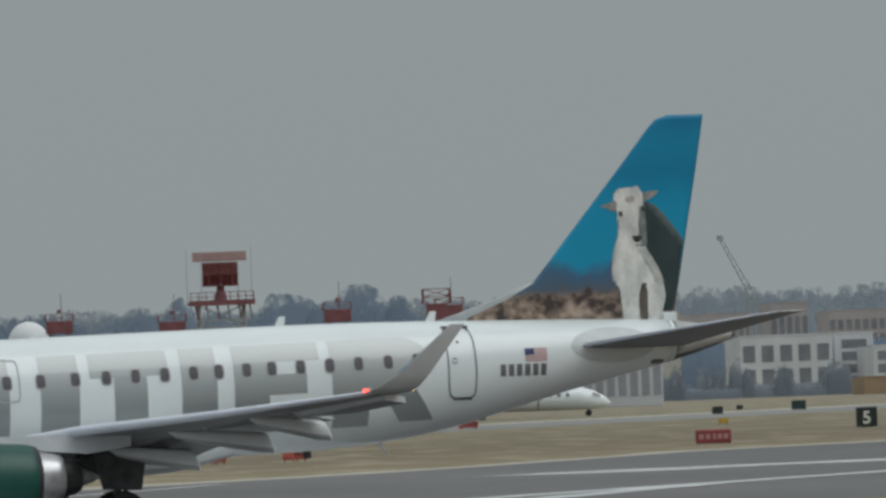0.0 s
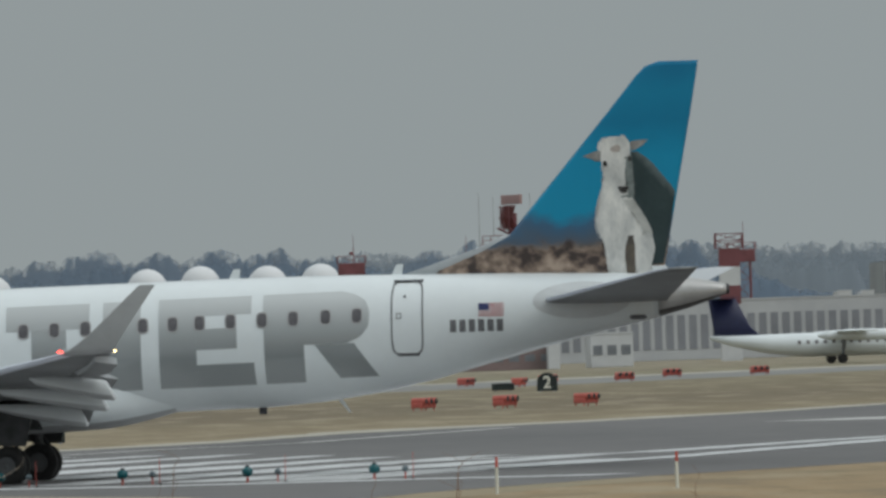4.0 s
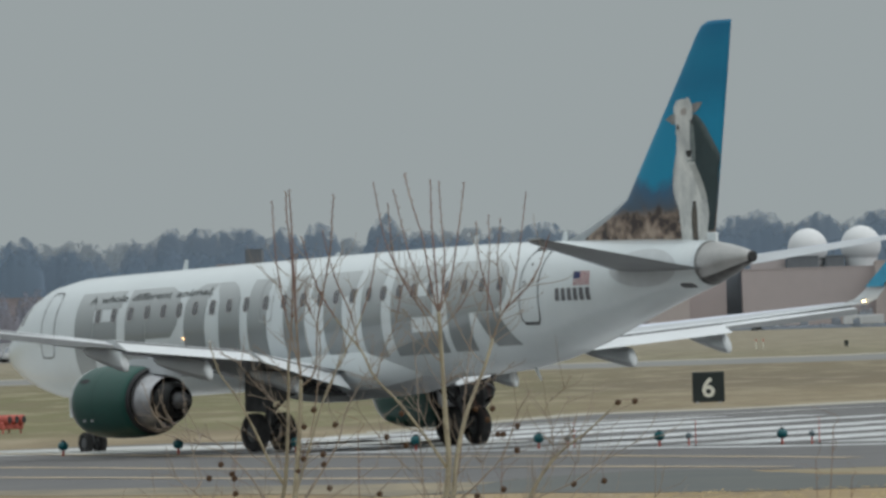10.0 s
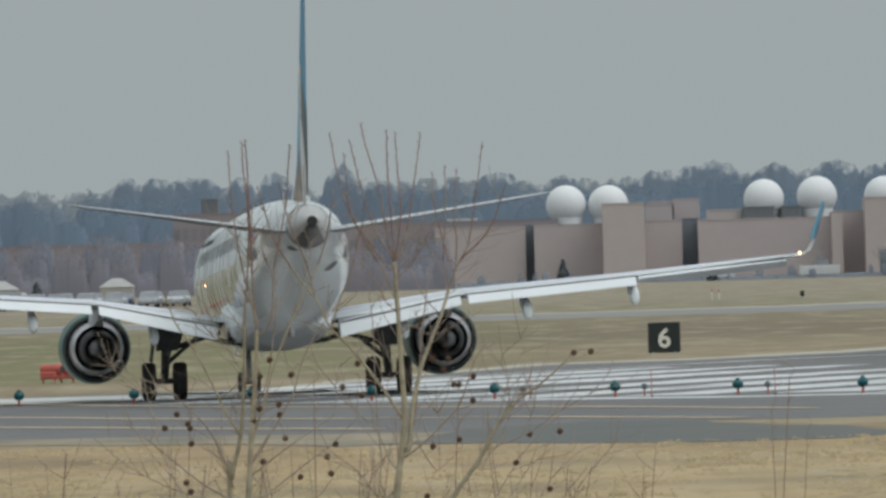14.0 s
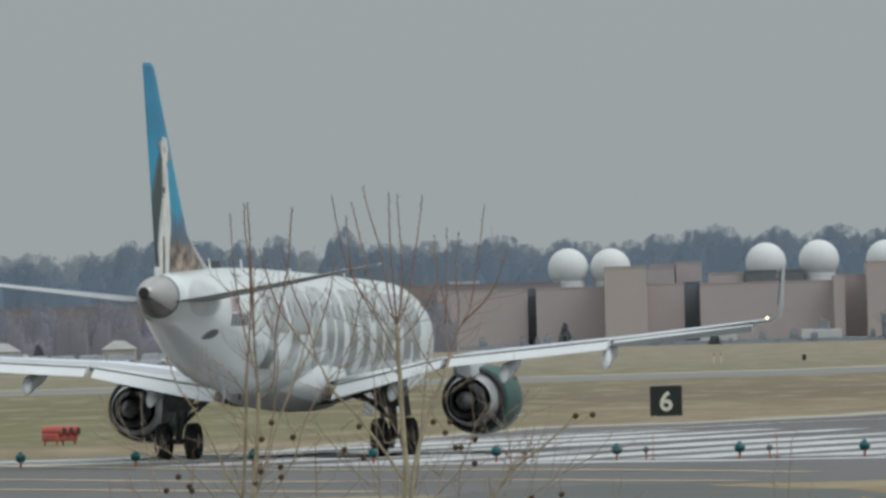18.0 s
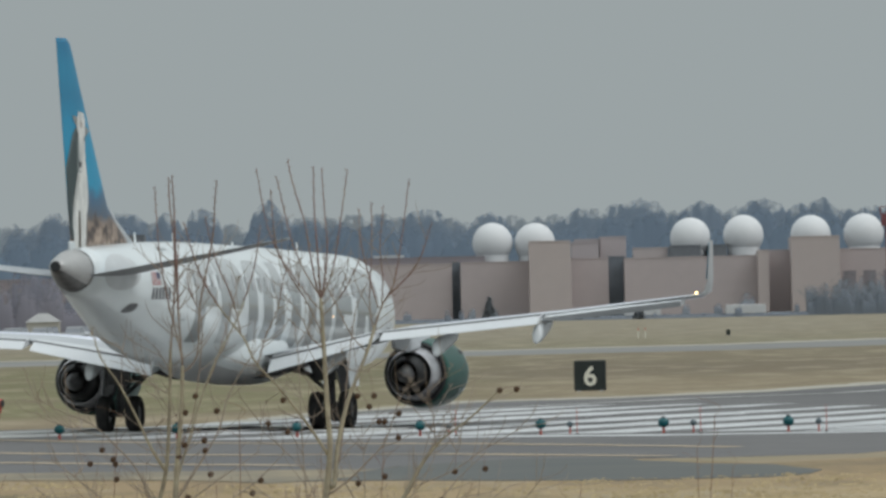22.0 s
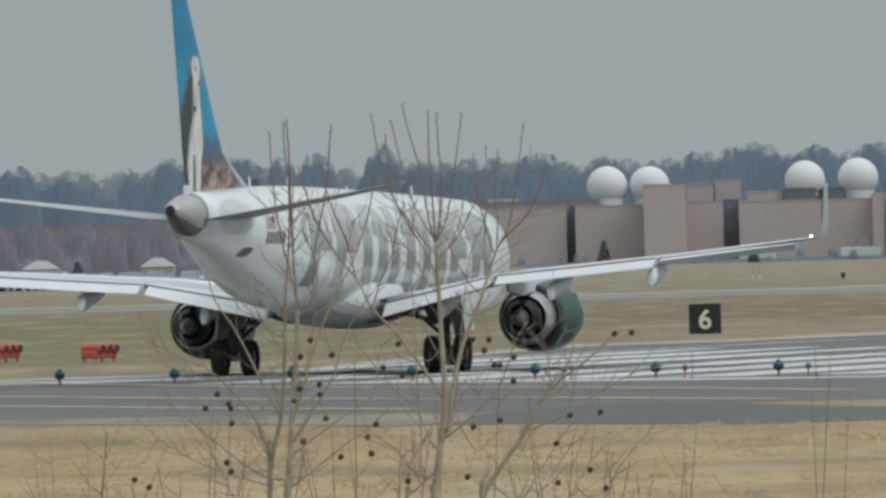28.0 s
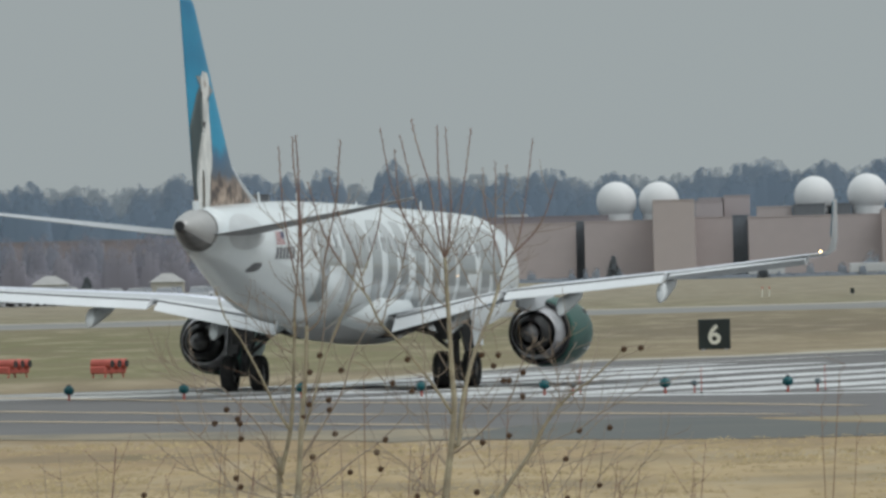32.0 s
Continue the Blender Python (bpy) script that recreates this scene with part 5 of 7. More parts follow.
far_building("dark glazed stair slot between brick blocks", 1.11, 2.39, 1503, 20, 8.04, DARKGLASS, ROOFGREY, None, FARGLASS)
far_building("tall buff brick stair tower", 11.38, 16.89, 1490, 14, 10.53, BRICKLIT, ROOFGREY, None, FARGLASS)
far_building("buff brick block with a flat roof", 16.86, 21.96, 1499, 30, 8.2, BRICK, ROOFGREY, None, FARGLASS)
far_building("dark glazed stair slot between brick blocks", 21.94, 24.2, 1503, 20, 8.34, DARKGLASS, ROOFGREY, None, FARGLASS)
far_building("long windowless buff brick block", 24.03, 41.99, 1497, 30, 8.08, BRICK, ROOFGREY, None, FARGLASS)
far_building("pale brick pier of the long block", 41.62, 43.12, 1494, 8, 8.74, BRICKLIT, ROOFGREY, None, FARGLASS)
far_building("long windowless buff brick block", 43.16, 51.4, 1498, 30, 8.71, BRICK, ROOFGREY, None, FARGLASS)
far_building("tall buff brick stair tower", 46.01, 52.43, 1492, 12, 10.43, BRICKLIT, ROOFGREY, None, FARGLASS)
far_building("low brick block with dark glazing", 52.6, 68.72, 1500, 30, 8.7, BRICK, ROOFGREY, (6, 1, 0.25, 0.75), DIMGLASS)
far_building("buff brick plant room on the roof", 17.29, 20.91, 1512, 8, 10.37, BRICK, ROOFGREY, None, FARGLASS)
far_building("buff brick plant room on the roof", 21.12, 24.61, 1515, 8, 11.04, BRICK, ROOFGREY, None, FARGLASS)
far_building("flat white rooftop cabin", -9.2, -5.2, 1510, 10, 9.11, PALEWALL, ROOFGREY, None, FARGLASS)
far_building("dark cabin on a flat roof", -3.7, 4.99, 1512, 10, 8.84, ROOFGREY, ROOFGREY, None, FARGLASS)
far_building("low dark plant box on the roof", 30.21, 34.42, 1506, 5, 9.62, ROOFGREY, ROOFGREY, None, FARGLASS)
far_building("low dark plant box on the roof", 35.35, 37.91, 1507, 5, 9.62, ROOFGREY, ROOFGREY, None, FARGLASS)
far_building("small pale stair head on the roof", 25.41, 30.08, 1508, 5, 9.41, BRICKLIT, ROOFGREY, None, FARGLASS)
far_building("small brick stair head on the roof", 17.71, 21.04, 1516, 6, 10.79, BRICK, ROOFGREY, None, FARGLASS)
far_building("low white annex beside the wall", 37.06, 41.36, 1484, 6, 1.48, PALEWALL, ROOFGREY, None, FARGLASS)
far_building("dark plant tower on a factory roof", -42.32, -40.04, 1520, 9, 12.72, ROOFGREY, ROOFGREY, None, FARGLASS)
far_building("long brown brick works building", -45.87, -27.6, 1510, 25, 10.73, MAUVE, ROOFGREY, (16, 2, 0.45, 0.85), DIMGLASS)
far_building("long brown brick works building", -27.59, 5.57, 1508, 25, 8.78, MAUVE, ROOFGREY, (20, 2, 0.4, 0.8), DIMGLASS)
far_building("low brown brick shed", -90.82, -44.18, 1480, 20, 6.96, MAUVE, ROOFGREY, (26, 1, 0.3, 0.6), DIMGLASS)
far_building("low shed with a pale roof", -58.8, -46.6, 1060, 12, 1.73, PALEWALL, ROOFGREY, (8, 1, 0.3, 0.6), FARGLASS)
far_building("long grey hangar with tall bays", 52.74, 107.5, 1150, 30, 6.1, HANGAR, PALEWALL, (46, 1, 0.08, 0.9), HANGARBAY)
far_building("cream office block with square windows", 56.22, 66.62, 1300, 20, 7.6, CREAM, ROOFGREY, (7, 4, 0.15, 0.8), FARGLASS)
far_building("low white airfield cabin", 45.75, 49.25, 1000, 8, 3.12, PALEWALL, ROOFGREY, (3, 1, 0.3, 0.7), FARGLASS)
far_building("low white airfield cabin", 61.65, 65.45, 1010, 8, 3.12, PALEWALL, ROOFGREY, (3, 1, 0.3, 0.7), FARGLASS)
far_building("low red brick airfield shed", 49.48, 58.03, 1005, 8, 2.17, REDBRICK, ROOFGREY, (6, 1, 0.3, 0.7), FARGLASS)
far_building("low white airfield cabin", 57.38, 58.39, 1002, 8, 2.79, PALEWALL, ROOFGREY, None, FARGLASS)
far_building("grey tower block with rows of windows", 148.39, 157.63, 1700, 25, 12.3, GREYWALL, ROOFGREY, (6, 5, 0.15, 0.9), FARGLASS)
far_building("pale end wall of the tower block", 156.54, 160.79, 1690, 20, 12.22, CREAM, ROOFGREY, None, FARGLASS)
far_building("white stair tower of a far office", 124.77, 126.58, 1500, 8, 7.57, PALEWALL, ROOFGREY, None, FARGLASS)
far_building("white stair tower of a far office", 127.86, 129.6, 1500, 8, 7.47, PALEWALL, ROOFGREY, None, FARGLASS)
far_building("grey-green glazed office between white towers", 120.1, 131.49, 1510, 14, 6.48, GREYWALL, ROOFGREY, (9, 4, 0.1, 0.9), FARGLASS)
far_building("white office block with dark windows", 135.57, 146.74, 1350, 18, 7.3, PALEWALL, ROOFGREY, (5, 2, 0.12, 0.9), FARGLASS)
far_building("white office block with banded glazing", 148.11, 152.85, 1360, 18, 7.29, PALEWALL, ROOFGREY, (1, 4, 0.1, 0.92), FARGLASS)
far_building("white office block with banded glazing", 150.56, 167.83, 1340, 18, 5.59, PALEWALL, ROOFGREY, (6, 3, 0.1, 0.92), FARGLASS)
far_building("low brown freight shed with plain walls", 139.23, 146.3, 1250, 12, 2.02, TANWALL, ROOFGREY, None, FARGLASS)
far_building("pinkish hillside apartment block", 227.72, 252.66, 2100, 20, 13.59, PINKWALL, ROOFGREY, (16, 4, 0.1, 0.9), FARGLASS)
far_building("pinkish hillside apartment block", 204.36, 218.45, 2150, 20, 14.07, PINKWALL, ROOFGREY, (10, 3, 0.1, 0.9), FARGLASS)
far_building("grey hillside block with a dark canopy roof", 211.68, 218.71, 2050, 20, 15.12, PINKWALL, ROOFGREY, (5, 2, 0.1, 0.9), FARGLASS)
# ---- radomes ----
build_radome(6.7, 1512, 10.51, 2.70)
build_radome(12.37, 1512, 10.38, 2.70)
build_radome(33.17, 1512, 10.63, 2.70)
build_radome(40.28, 1512, 10.83, 2.70)
build_radome(49.28, 1512, 10.61, 2.70)
build_radome(56.39, 1512, 10.67, 2.70)
# ---- radar tower and red platforms ----
radar = build_radar(81.67, 1500, 14.91)
build_red_platform(58.08, 1450, 12.28)
build_red_platform(72.58, 1450, 11.65)
build_red_platform(93.86, 1450, 12.43)
build_red_platform(108.29, 1450, 12.46)
build_crane((178.28, 24.43), (183.01, 15.29), 1800)
build_red_mast(79.47, 1080, 10.79)

# ---- signs, lamps and units beside the runway ----
SIGNBLACK = mat("sign_black", (0.018, 0.028, 0.028), 0.5, var=0.2, scale=2)
SIGNWHITE = mat("sign_white", (0.74, 0.73, 0.64), 0.6, var=0.04, scale=3)


def glyph(text, size, depth=0.01):
    fc = bpy.data.curves.new("glyph", "FONT")
    fc.body = text
    fc.size = size
    fc.align_x = "CENTER"
    fc.extrude = depth
    fc.offset = 0.02
    tmp = bpy.data.objects.new("glyph_text", fc)
    me = bpy.data.meshes.new_from_object(tmp)
    bpy.data.objects.remove(tmp)
    for v in me.vertices:
        v.co = Vector((v.co.x, -v.co.z, v.co.y))
    me.materials.append(SIGNWHITE)
    return me


def distance_sign(num, x, y, turn, round_top=False):
    s = thing("distance_sign", "black square runway sign with a white number", "sign", "distance signs", at=(x, y, 0), turn=turn)
    if round_top:
        ring = [(0.58 * math.cos(math.pi * i / 12), 0.55 + 0.55 * math.sin(math.pi * i / 12)) for i in range(13)] + [(-0.58, 0.05), (0.58, 0.05)]
        part("panel", loft([[(px, yy, pz) for px, pz in ring] for yy in (-0.12, 0.12)]), SIGNBLACK, s)
    else:
        part("panel", box(-0.57, 0.57, -0.12, 0.12, 0.04, 1.12, 0.03), SIGNBLACK, s)
    for k in (-0.4, 0.4):
        part("foot", box(k - 0.06, k + 0.06, -0.16, 0.16, 0, 0.06), GALV, s)
    ob = new("numeral", glyph(num, 0.95))
    ob.parent = s
    ob.location = (0, -0.13, 0.24)
    ob["label"] = "white numeral"
    return s


distance_sign("6", 5.13, 400.6, -1)
distance_sign("5", 67.7, 607.0, -6)
distance_sign("2", 36.3, 636.0, -4, True)

hold = thing("hold_sign", "red runway sign panel with pale unreadable bars", "sign", at=(50.45, 516, 0), turn=-6)
part("panel", box(-0.82, 0.82, -0.12, 0.12, 0.08, 0.72, 0.05), RED, hold)
for k in (-0.6, 0.6):
    part("foot", box(k - 0.05, k + 0.05, -0.1, 0.1, 0, 0.09), GALV, hold)
for k, w in ((-0.55, 0.2), (-0.25, 0.2), (0.05, 0.12), (0.3, 0.2), (0.58, 0.2)):
    part("bar", box(k - w / 2, k + w / 2, -0.135, -0.121, 0.28, 0.52), mat("faded_pink", (0.5, 0.25, 0.24), 0.6), hold)


def dark_box(x, y, w, h, label="dark equipment box standing on the grass", m=SIGNBLACK):
    b = thing("equipment_box", label, "box", "airfield boxes", at=(x, y, 0))
    part("body", box(-w / 2, w / 2, -0.2, 0.2, 0.1, h, 0.03), m, b)
    for k in (-w * 0.35, w * 0.35):
        part("foot", tube((k, 0, 0), (k, 0, 0.12), 0.04, None, 6), GALV, b)
    part("lid", box(-w / 2 - 0.02, w / 2 + 0.02, -0.22, 0.22, h + 0.003, h + 0.05), m, b)


DKGREEN = mat("dark_green_box", (0.02, 0.05, 0.045), 0.6, var=0.2, scale=2)
dark_box(92.1, 873, 1.1, 0.75, "dark green sign box seen from behind", DKGREEN)
dark_box(92.2, 920, 0.5, 0.4)
dark_box(83.3, 848, 0.8, 0.6)
dark_box(35.6, 808, 0.8, 1.0, "dark green sign box seen from behind", DKGREEN)
dark_box(34.6, 651, 1.3, 0.45, "low black equipment box on the grass")
dark_box(-37.8, 689, 0.38, 0.66, "black airfield marker panel on the grass")
dark_box(-37.2, 689, 0.38, 0.66, "black airfield marker panel on the grass")
dark_box(21.6, 860, 0.3, 0.45)
dark_box(69.0, 699, 0.6, 0.35, "small yellow marker box on the grass", mat("marker_yellow", (0.6, 0.38, 0.05), 0.6))


def build_papi():
    """Red approach-slope unit: a box on legs with three dark lens hoods."""
    p = thing("approach_light_unit", "red three-lamp approach light unit on short legs", "light unit", "red approach light units")
    part("housing", box(-0.62, 0.62, -0.3, 0.3, 0.13, 0.37, 0.04), ORANGE, p)
    for k in (-0.42, 0, 0.42):
        h = part("lamp_tube", lathe([(-0.42, 0.13), (-0.4, 0.155), (0.3, 0.155), (0.34, 0.1)], "y", 14, (k, 0, 0.44)), ORANGE, p)
        part("lens", lathe([(-0.435, 0.12), (-0.425, 0.12)], "y", 14, (k, 0, 0.44)), BLACK, h, "dark lens")
    for kx in (-0.5, 0.5):
        for ky in (-0.22, 0.22):
            part("leg", tube((kx * 1.1, ky, 0), (kx, ky, 0.15), 0.03, None, 6), ORANGE, p)
    return p


papi = build_papi()
papi.matrix_basis = pose(-14.5, 354.5, 0, 0, 0, 60)
for x, y, a in ((-17.9, 362.0, 60), (23.6, 512.5, 55), (27.3, 512.5, 55), (30.9, 511.0, 55), (36.0, 722, 55), (38.2, 700, 70), (42.0, 735, 20), (47.0, 735, 15), (52.5, 770, 15), (58.5, 770, 15)):
    copy_thing(papi, pose(x, y, 0, 0, 0, a))


def build_threshold_light():
    s = thing("threshold_light", "teal-lensed runway threshold lamp on a short stem", "runway light", "threshold lights")
    part("stem", tube((0, 0, 0), (0, 0, 0.18), 0.035, 0.03, 8), ORANGE, s)
    part("lens", lathe([(0.16, 0.06), (0.19, 0.115), (0.27, 0.14), (0.35, 0.12), (0.4, 0.03)], "z", 16), TEAL, s, "teal glass lens", smooth=True)
    part("cap", lathe([(0.385, 0.06), (0.42, 0.05), (0.43, 0.01)], "z", 12), BLACK, s)
    return s


tl = build_threshold_light()
row = [(-0.66 + 3.0 * k, 282.84 - 2.42 * k) if k >= 0 else (-0.66 + 3.115 * k, 282.84 - 3.12 * k) for k in range(-5, 5)]
tl.matrix_basis = pose(*row[0], 0)
for x, y in row[1:]:
    copy_thing(tl, pose(x, y, 0))


def build_small_light():
    s = thing("inset_marker", "small grey runway lamp on a thin orange stem", "runway light", "small runway lamps")
    part("stem", tube((0, 0, 0), (0, 0, 0.2), 0.022, None, 6), ORANGE, s)
    part("lamp", lathe([(0.19, 0.03), (0.22, 0.075), (0.3, 0.075), (0.34, 0.02)], "z", 12), mat("lamp_grey", (0.12, 0.16, 0.18), 0.4), s, smooth=True)
    return s


def build_thin_pole():
    s = thing("marker_rod", "thin faded orange marker rod", "rod", "marker rods")
    part("rod", tube((0, 0, 0), (0, 0, 0.66), 0.012, 0.008, 6), ORANGE, s)
    part("base", lathe([(0, 0.05), (0.03, 0.05), (0.04, 0.02)], "z", 8), BLACK, s)
    return s


sl, rod = build_small_light(), build_thin_pole()
for k in range(0, 5):
    x, y = row[k + 5][0] + 0.72, row[k + 5][1] - 0.6
    if k == 0:
        sl.matrix_basis, rod.matrix_basis = pose(x, y, 0), pose(x + 0.17, y - 0.5, 0)
    else:
        copy_thing(sl, pose(x, y, 0))
        copy_thing(rod, pose(x + 0.17, y - 0.5, 0))


def build_post():
    s = thing("marker_post", "slim white marker post with an orange tip", "post", "white marker posts")
    part("post", tube((0, 0, 0), (0, 0, 0.58), 0.035, None, 10), SIGNWHITE, s)
    part("tip", tube((0, 0, 0.583), (0, 0, 0.8), 0.037, 0.03, 10), ORANGE, s, "orange reflective tip")
    return s


post = build_post()
post.matrix_basis = pose(12.7, 242.6, 0)
for x, y in ((16.6, 242.9), (14.7, 858), (15.2, 856)):
    copy_thing(post, pose(x, y, 0))

sock = thing("windsock", "orange windsock streaming from a thin red pole", "windsock", at=(-27.4, 515, 0))
part("pole", tube((0, 0, 0), (-0.1, 0, 6.5), 0.09, 0.045, 10), RED, sock)
part("hoop", lathe([(-0.02, 0.3), (0.02, 0.3), (0.02, 0.27), (-0.02, 0.27)], "x", 16, (-0.1, 0, 5.02), caps=False), DARKMETAL, sock)
part("sleeve", loft([[(px, r * math.cos(2 * math.pi * j / 14), pz + r * math.sin(2 * math.pi * j / 14)) for j in range(14)] for px, pz, r in ((-0.1, 5.02, 0.27), (-0.35, 5.06, 0.26), (-0.65, 4.97, 0.23), (-1.0, 4.75, 0.19), (-1.35, 4.5, 0.16), (-1.6, 4.3, 0.13))], caps=False),
     mat("windsock_orange", (0.62, 0.06, 0.04), 0.8, var=0.1, scale=3), sock, "orange-red cloth sleeve", smooth=True)

# two pale huts behind the grass
for x, y, w in ((-50.4, 1100, 1.7), (-39.0, 1100, 1.6)):
    hut = thing("shelter", "small pale canvas shelter with a pointed roof", "shelter", "pale shelters", at=(x, y, 0))
    part("wall", box(-w, w, -w, w, 0, 1.9, 0.05), CREAM, hut)
    # roof grey is white canvas with haze painted in
    part("roof", loft([[(-w - 0.15, -w - 0.15, 1.85), (w + 0.15, -w - 0.15, 1.85), (w + 0.15, w + 0.15, 1.85), (-w - 0.15, w + 0.15, 1.85)], [(-0.5, -0.5, 2.7), (0.5, -0.5, 2.7), (0.5, 0.5, 2.7), (-0.5, 0.5, 2.7)]]), mat("canvas_grey", (0.44, 0.435, 0.43), 0.85, var=0.1, scale=1), hut)


# parked cars
def build_car(paint):
    c = thing("parked_car", "parked saloon car in a distant lot", "car", "cars in the lot")
    body = [(-2.15, 0.5, 0.62, 0.75), (-2.1, 0.35, 0.85, 0.8), (-1.0, 0.28, 0.92, 0.86), (0.9, 0.28, 0.95, 0.86), (1.9, 0.3, 0.85, 0.82), (2.15, 0.42, 0.7, 0.74)]
    part("body", loft([[(x, -w, z0), (x, w, z0), (x, w, (z0 + z1) / 2), (x, w * 0.93, z1), (x, -w * 0.93, z1), (x, -w, (z0 + z1) / 2)] for x, z0, z1, w in body]), paint, c, smooth=False)
    cab = [(-1.75, 0.9, 0.7), (-1.1, 1.42, 0.62), (0.25, 1.45, 0.62), (1.05, 0.92, 0.72)]
    part("glasshouse", loft([[(x, -w - 0.06, 0.86), (x, w + 0.06, 0.86), (x, w, z - 0.04), (x, -w, z - 0.04)] for x, z, w in cab]), FARGLASS, c)
    part("roof", loft([[(x, -w - 0.01, z - 0.06), (x, w + 0.01, z - 0.06), (x, w - 0.03, z), (x, -w + 0.03, z)] for x, z, w in cab[1:3]]), paint, c)
    for x in (-1.35, 1.35):
        for k in (-1, 1):
            part("wheel", lathe([(k * 0.68, 0.3), (k * 0.86, 0.31), (k * 0.87, 0.2)], "y", 12, (x, 0, 0.31)), RUBBER, c)
    for k in (-0.55, 0.55):
        part("headlight", box(2.06, 2.15, k - 0.15, k + 0.15, 0.56, 0.68), GLASS, c)
    return c


rng = random.Random(5)
paints = [mat("car_white", (0.7, 0.7, 0.7), 0.3, coat=0.5), mat("car_silver", (0.56, 0.57, 0.59), 0.3, 0.2), mat("car_blue", (0.05, 0.08, 0.16), 0.3, coat=0.5), mat("car_dark", (0.03, 0.03, 0.035), 0.3, coat=0.5)]
cars = [build_car(p) for p in paints]
slot = 0
for r_ in range(3):
    for k in range(20):
        x, y = -78 + 2.75 * k + rng.uniform(-0.3, 0.3), 1035 + 9 * r_
        which = rng.choice([0, 0, 0, 0, 1, 1, 1, 2])
        m = pose(x, y, 0, 0, 0, 90 + rng.choice([0, 180]))
        if slot < 4:
            cars[slot].matrix_basis = m
        else:
            copy_thing(cars[which], m)
        slot += 1
lot = part("car_park", box(-90, -20, 1025, 1062, -0.05, 0.02), ASPHALT)
tagged(lot, "grey asphalt car park behind the grass", "car park", kind="structure")

# trailers in front of the brick complex
for x, y, w in ((19.0, 1478, 1.3), (26.0, 1480, 2.4), (39.5, 1479, 2.6)):
    tr = thing("site_trailer", "small white site trailer on wheels", "trailer", "site trailers", at=(x, y, 0))
    part("body", box(-w, w, -1.2, 1.2, 0.4, 1.6, 0.06), PALEWALL, tr)
    for k in (-0.6, 0.6):
        part("wheel", lathe([(-1.15, 0.35), (-0.85, 0.36)], "y", 12, (w * k, 0, 0.36)), RUBBER, tr)
    part("skirt", box(-w + 0.1, w - 0.1, -1.1, 1.1, 0.25, 0.39), UNDER, tr)

# ---- a commuter turboprop taxiing far behind ----
def build_turboprop():
    p = thing("turboprop", "white high-wing turboprop airliner with a dark blue tail", "airplane")
    sec = [(0.0, 1.05, 0.05, 0.05), (-0.5, 1.15, 0.45, 0.4), (-1.5, 1.35, 0.8, 0.78), (-2.8, 1.55, 1.0, 0.98), (-14, 1.6, 1.0, 1.0), (-17, 1.75, 0.8, 0.85), (-20, 2.1, 0.45, 0.5), (-21.8, 2.4, 0.15, 0.15)]
    part("fuselage", loft([[(x, w * math.cos(2 * math.pi * i / 20), z + h * math.sin(2 * math.pi * i / 20)) for i in range(20)] for x, z, h, w in sec]), WHITE, p, smooth=True)
    part("wing", loft([airfoil(-9.2, -11.8, y, 2.65, 0.3) for y in (-11.5, -3.5, 0, 3.5, 11.5)]), WHITE, p, smooth=True)
    NAVY = mat("tail_navy", (0.015, 0.02, 0.075), 0.4)
    part("fin", loft([airfoil(le, te, 0, z, 0.25, vertical=True) for z, le, te in ((2.2, -17.2, -21.4), (3.2, -18.4, -21.5), (5.6, -19.6, -21.9))]), NAVY, p, "dark blue fin", smooth=True)
    part("tailplane", loft([airfoil(-19.7, -21.6, y, 5.7, 0.16) for y in (-3.8, 0, 3.8)]), NAVY, p, smooth=True)
    for k in (-1, 1):
        e = part("engine", loft([[(x, k * 3.5 + w * math.cos(2 * math.pi * i / 14), 2.3 + h * math.sin(2 * math.pi * i / 14)) for i in range(14)] for x, w, h in ((-6.6, 0.2, 0.25), (-7.2, 0.38, 0.45), (-9.5, 0.42, 0.5), (-12.5, 0.3, 0.35), (-13.3, 0.1, 0.1))]), WHITE, p, smooth=True)
        part("spinner", lathe([(-6.15, 0.02), (-6.4, 0.17), (-6.6, 0.2)], "x", 10, (0, k * 3.5, 2.3)), DARKMETAL, e)
        for b in range(4):
            a = math.pi / 2 * b + 0.5
            part("propeller_blade", tube((-6.45, k * 3.5, 2.3), (-6.45, k * 3.5 + 1.75 * math.cos(a), 2.3 + 1.75 * math.sin(a)), 0.09, 0.06, 4), BLACK, e)
        g = part("main_gear", tube((-11.3, k * 3.5, 0.4), (-11.1, k * 3.5, 2.0), 0.12, 0.16, 8), STRUT, p)
        for d in (-0.25, 0.25):
            part("tyre", lathe([(-0.12, 0.28), (-0.1, 0.4), (0.1, 0.4), (0.12, 0.28)], "y", 16, (-11.3, k * 3.5 + d, 0.4)), RUBBER, g)
        part("cockpit_window", loft([[(-0.9, k * 0.62, 1.55), (-1.6, k * 0.78, 1.75), (-1.6, k * 0.66, 1.95), (-1.1, k * 0.55, 1.8)], [(-0.9, k * 0.66, 1.55), (-1.6, k * 0.82, 1.75), (-1.6, k * 0.7, 1.97), (-1.1, k * 0.59, 1.82)]]), GLASS, p)
        for i in range(16):
            part("cabin_window", box(-3.6 - 0.72 * i, -3.85 - 0.72 * i, k * 0.985 - 0.02, k * 0.985 + 0.02, 1.68, 1.96), DIMGLASS, p)
    ng = part("nose_gear", tube((-1.9, 0, 0.25), (-1.8, 0, 0.9), 0.07, None, 8), STRUT, p)
    part("nose_tyre", lathe([(-0.2, 0.2), (-0.18, 0.26), (0.18, 0.26), (0.2, 0.2)], "y", 14, (-1.9, 0, 0.26)), RUBBER, ng)
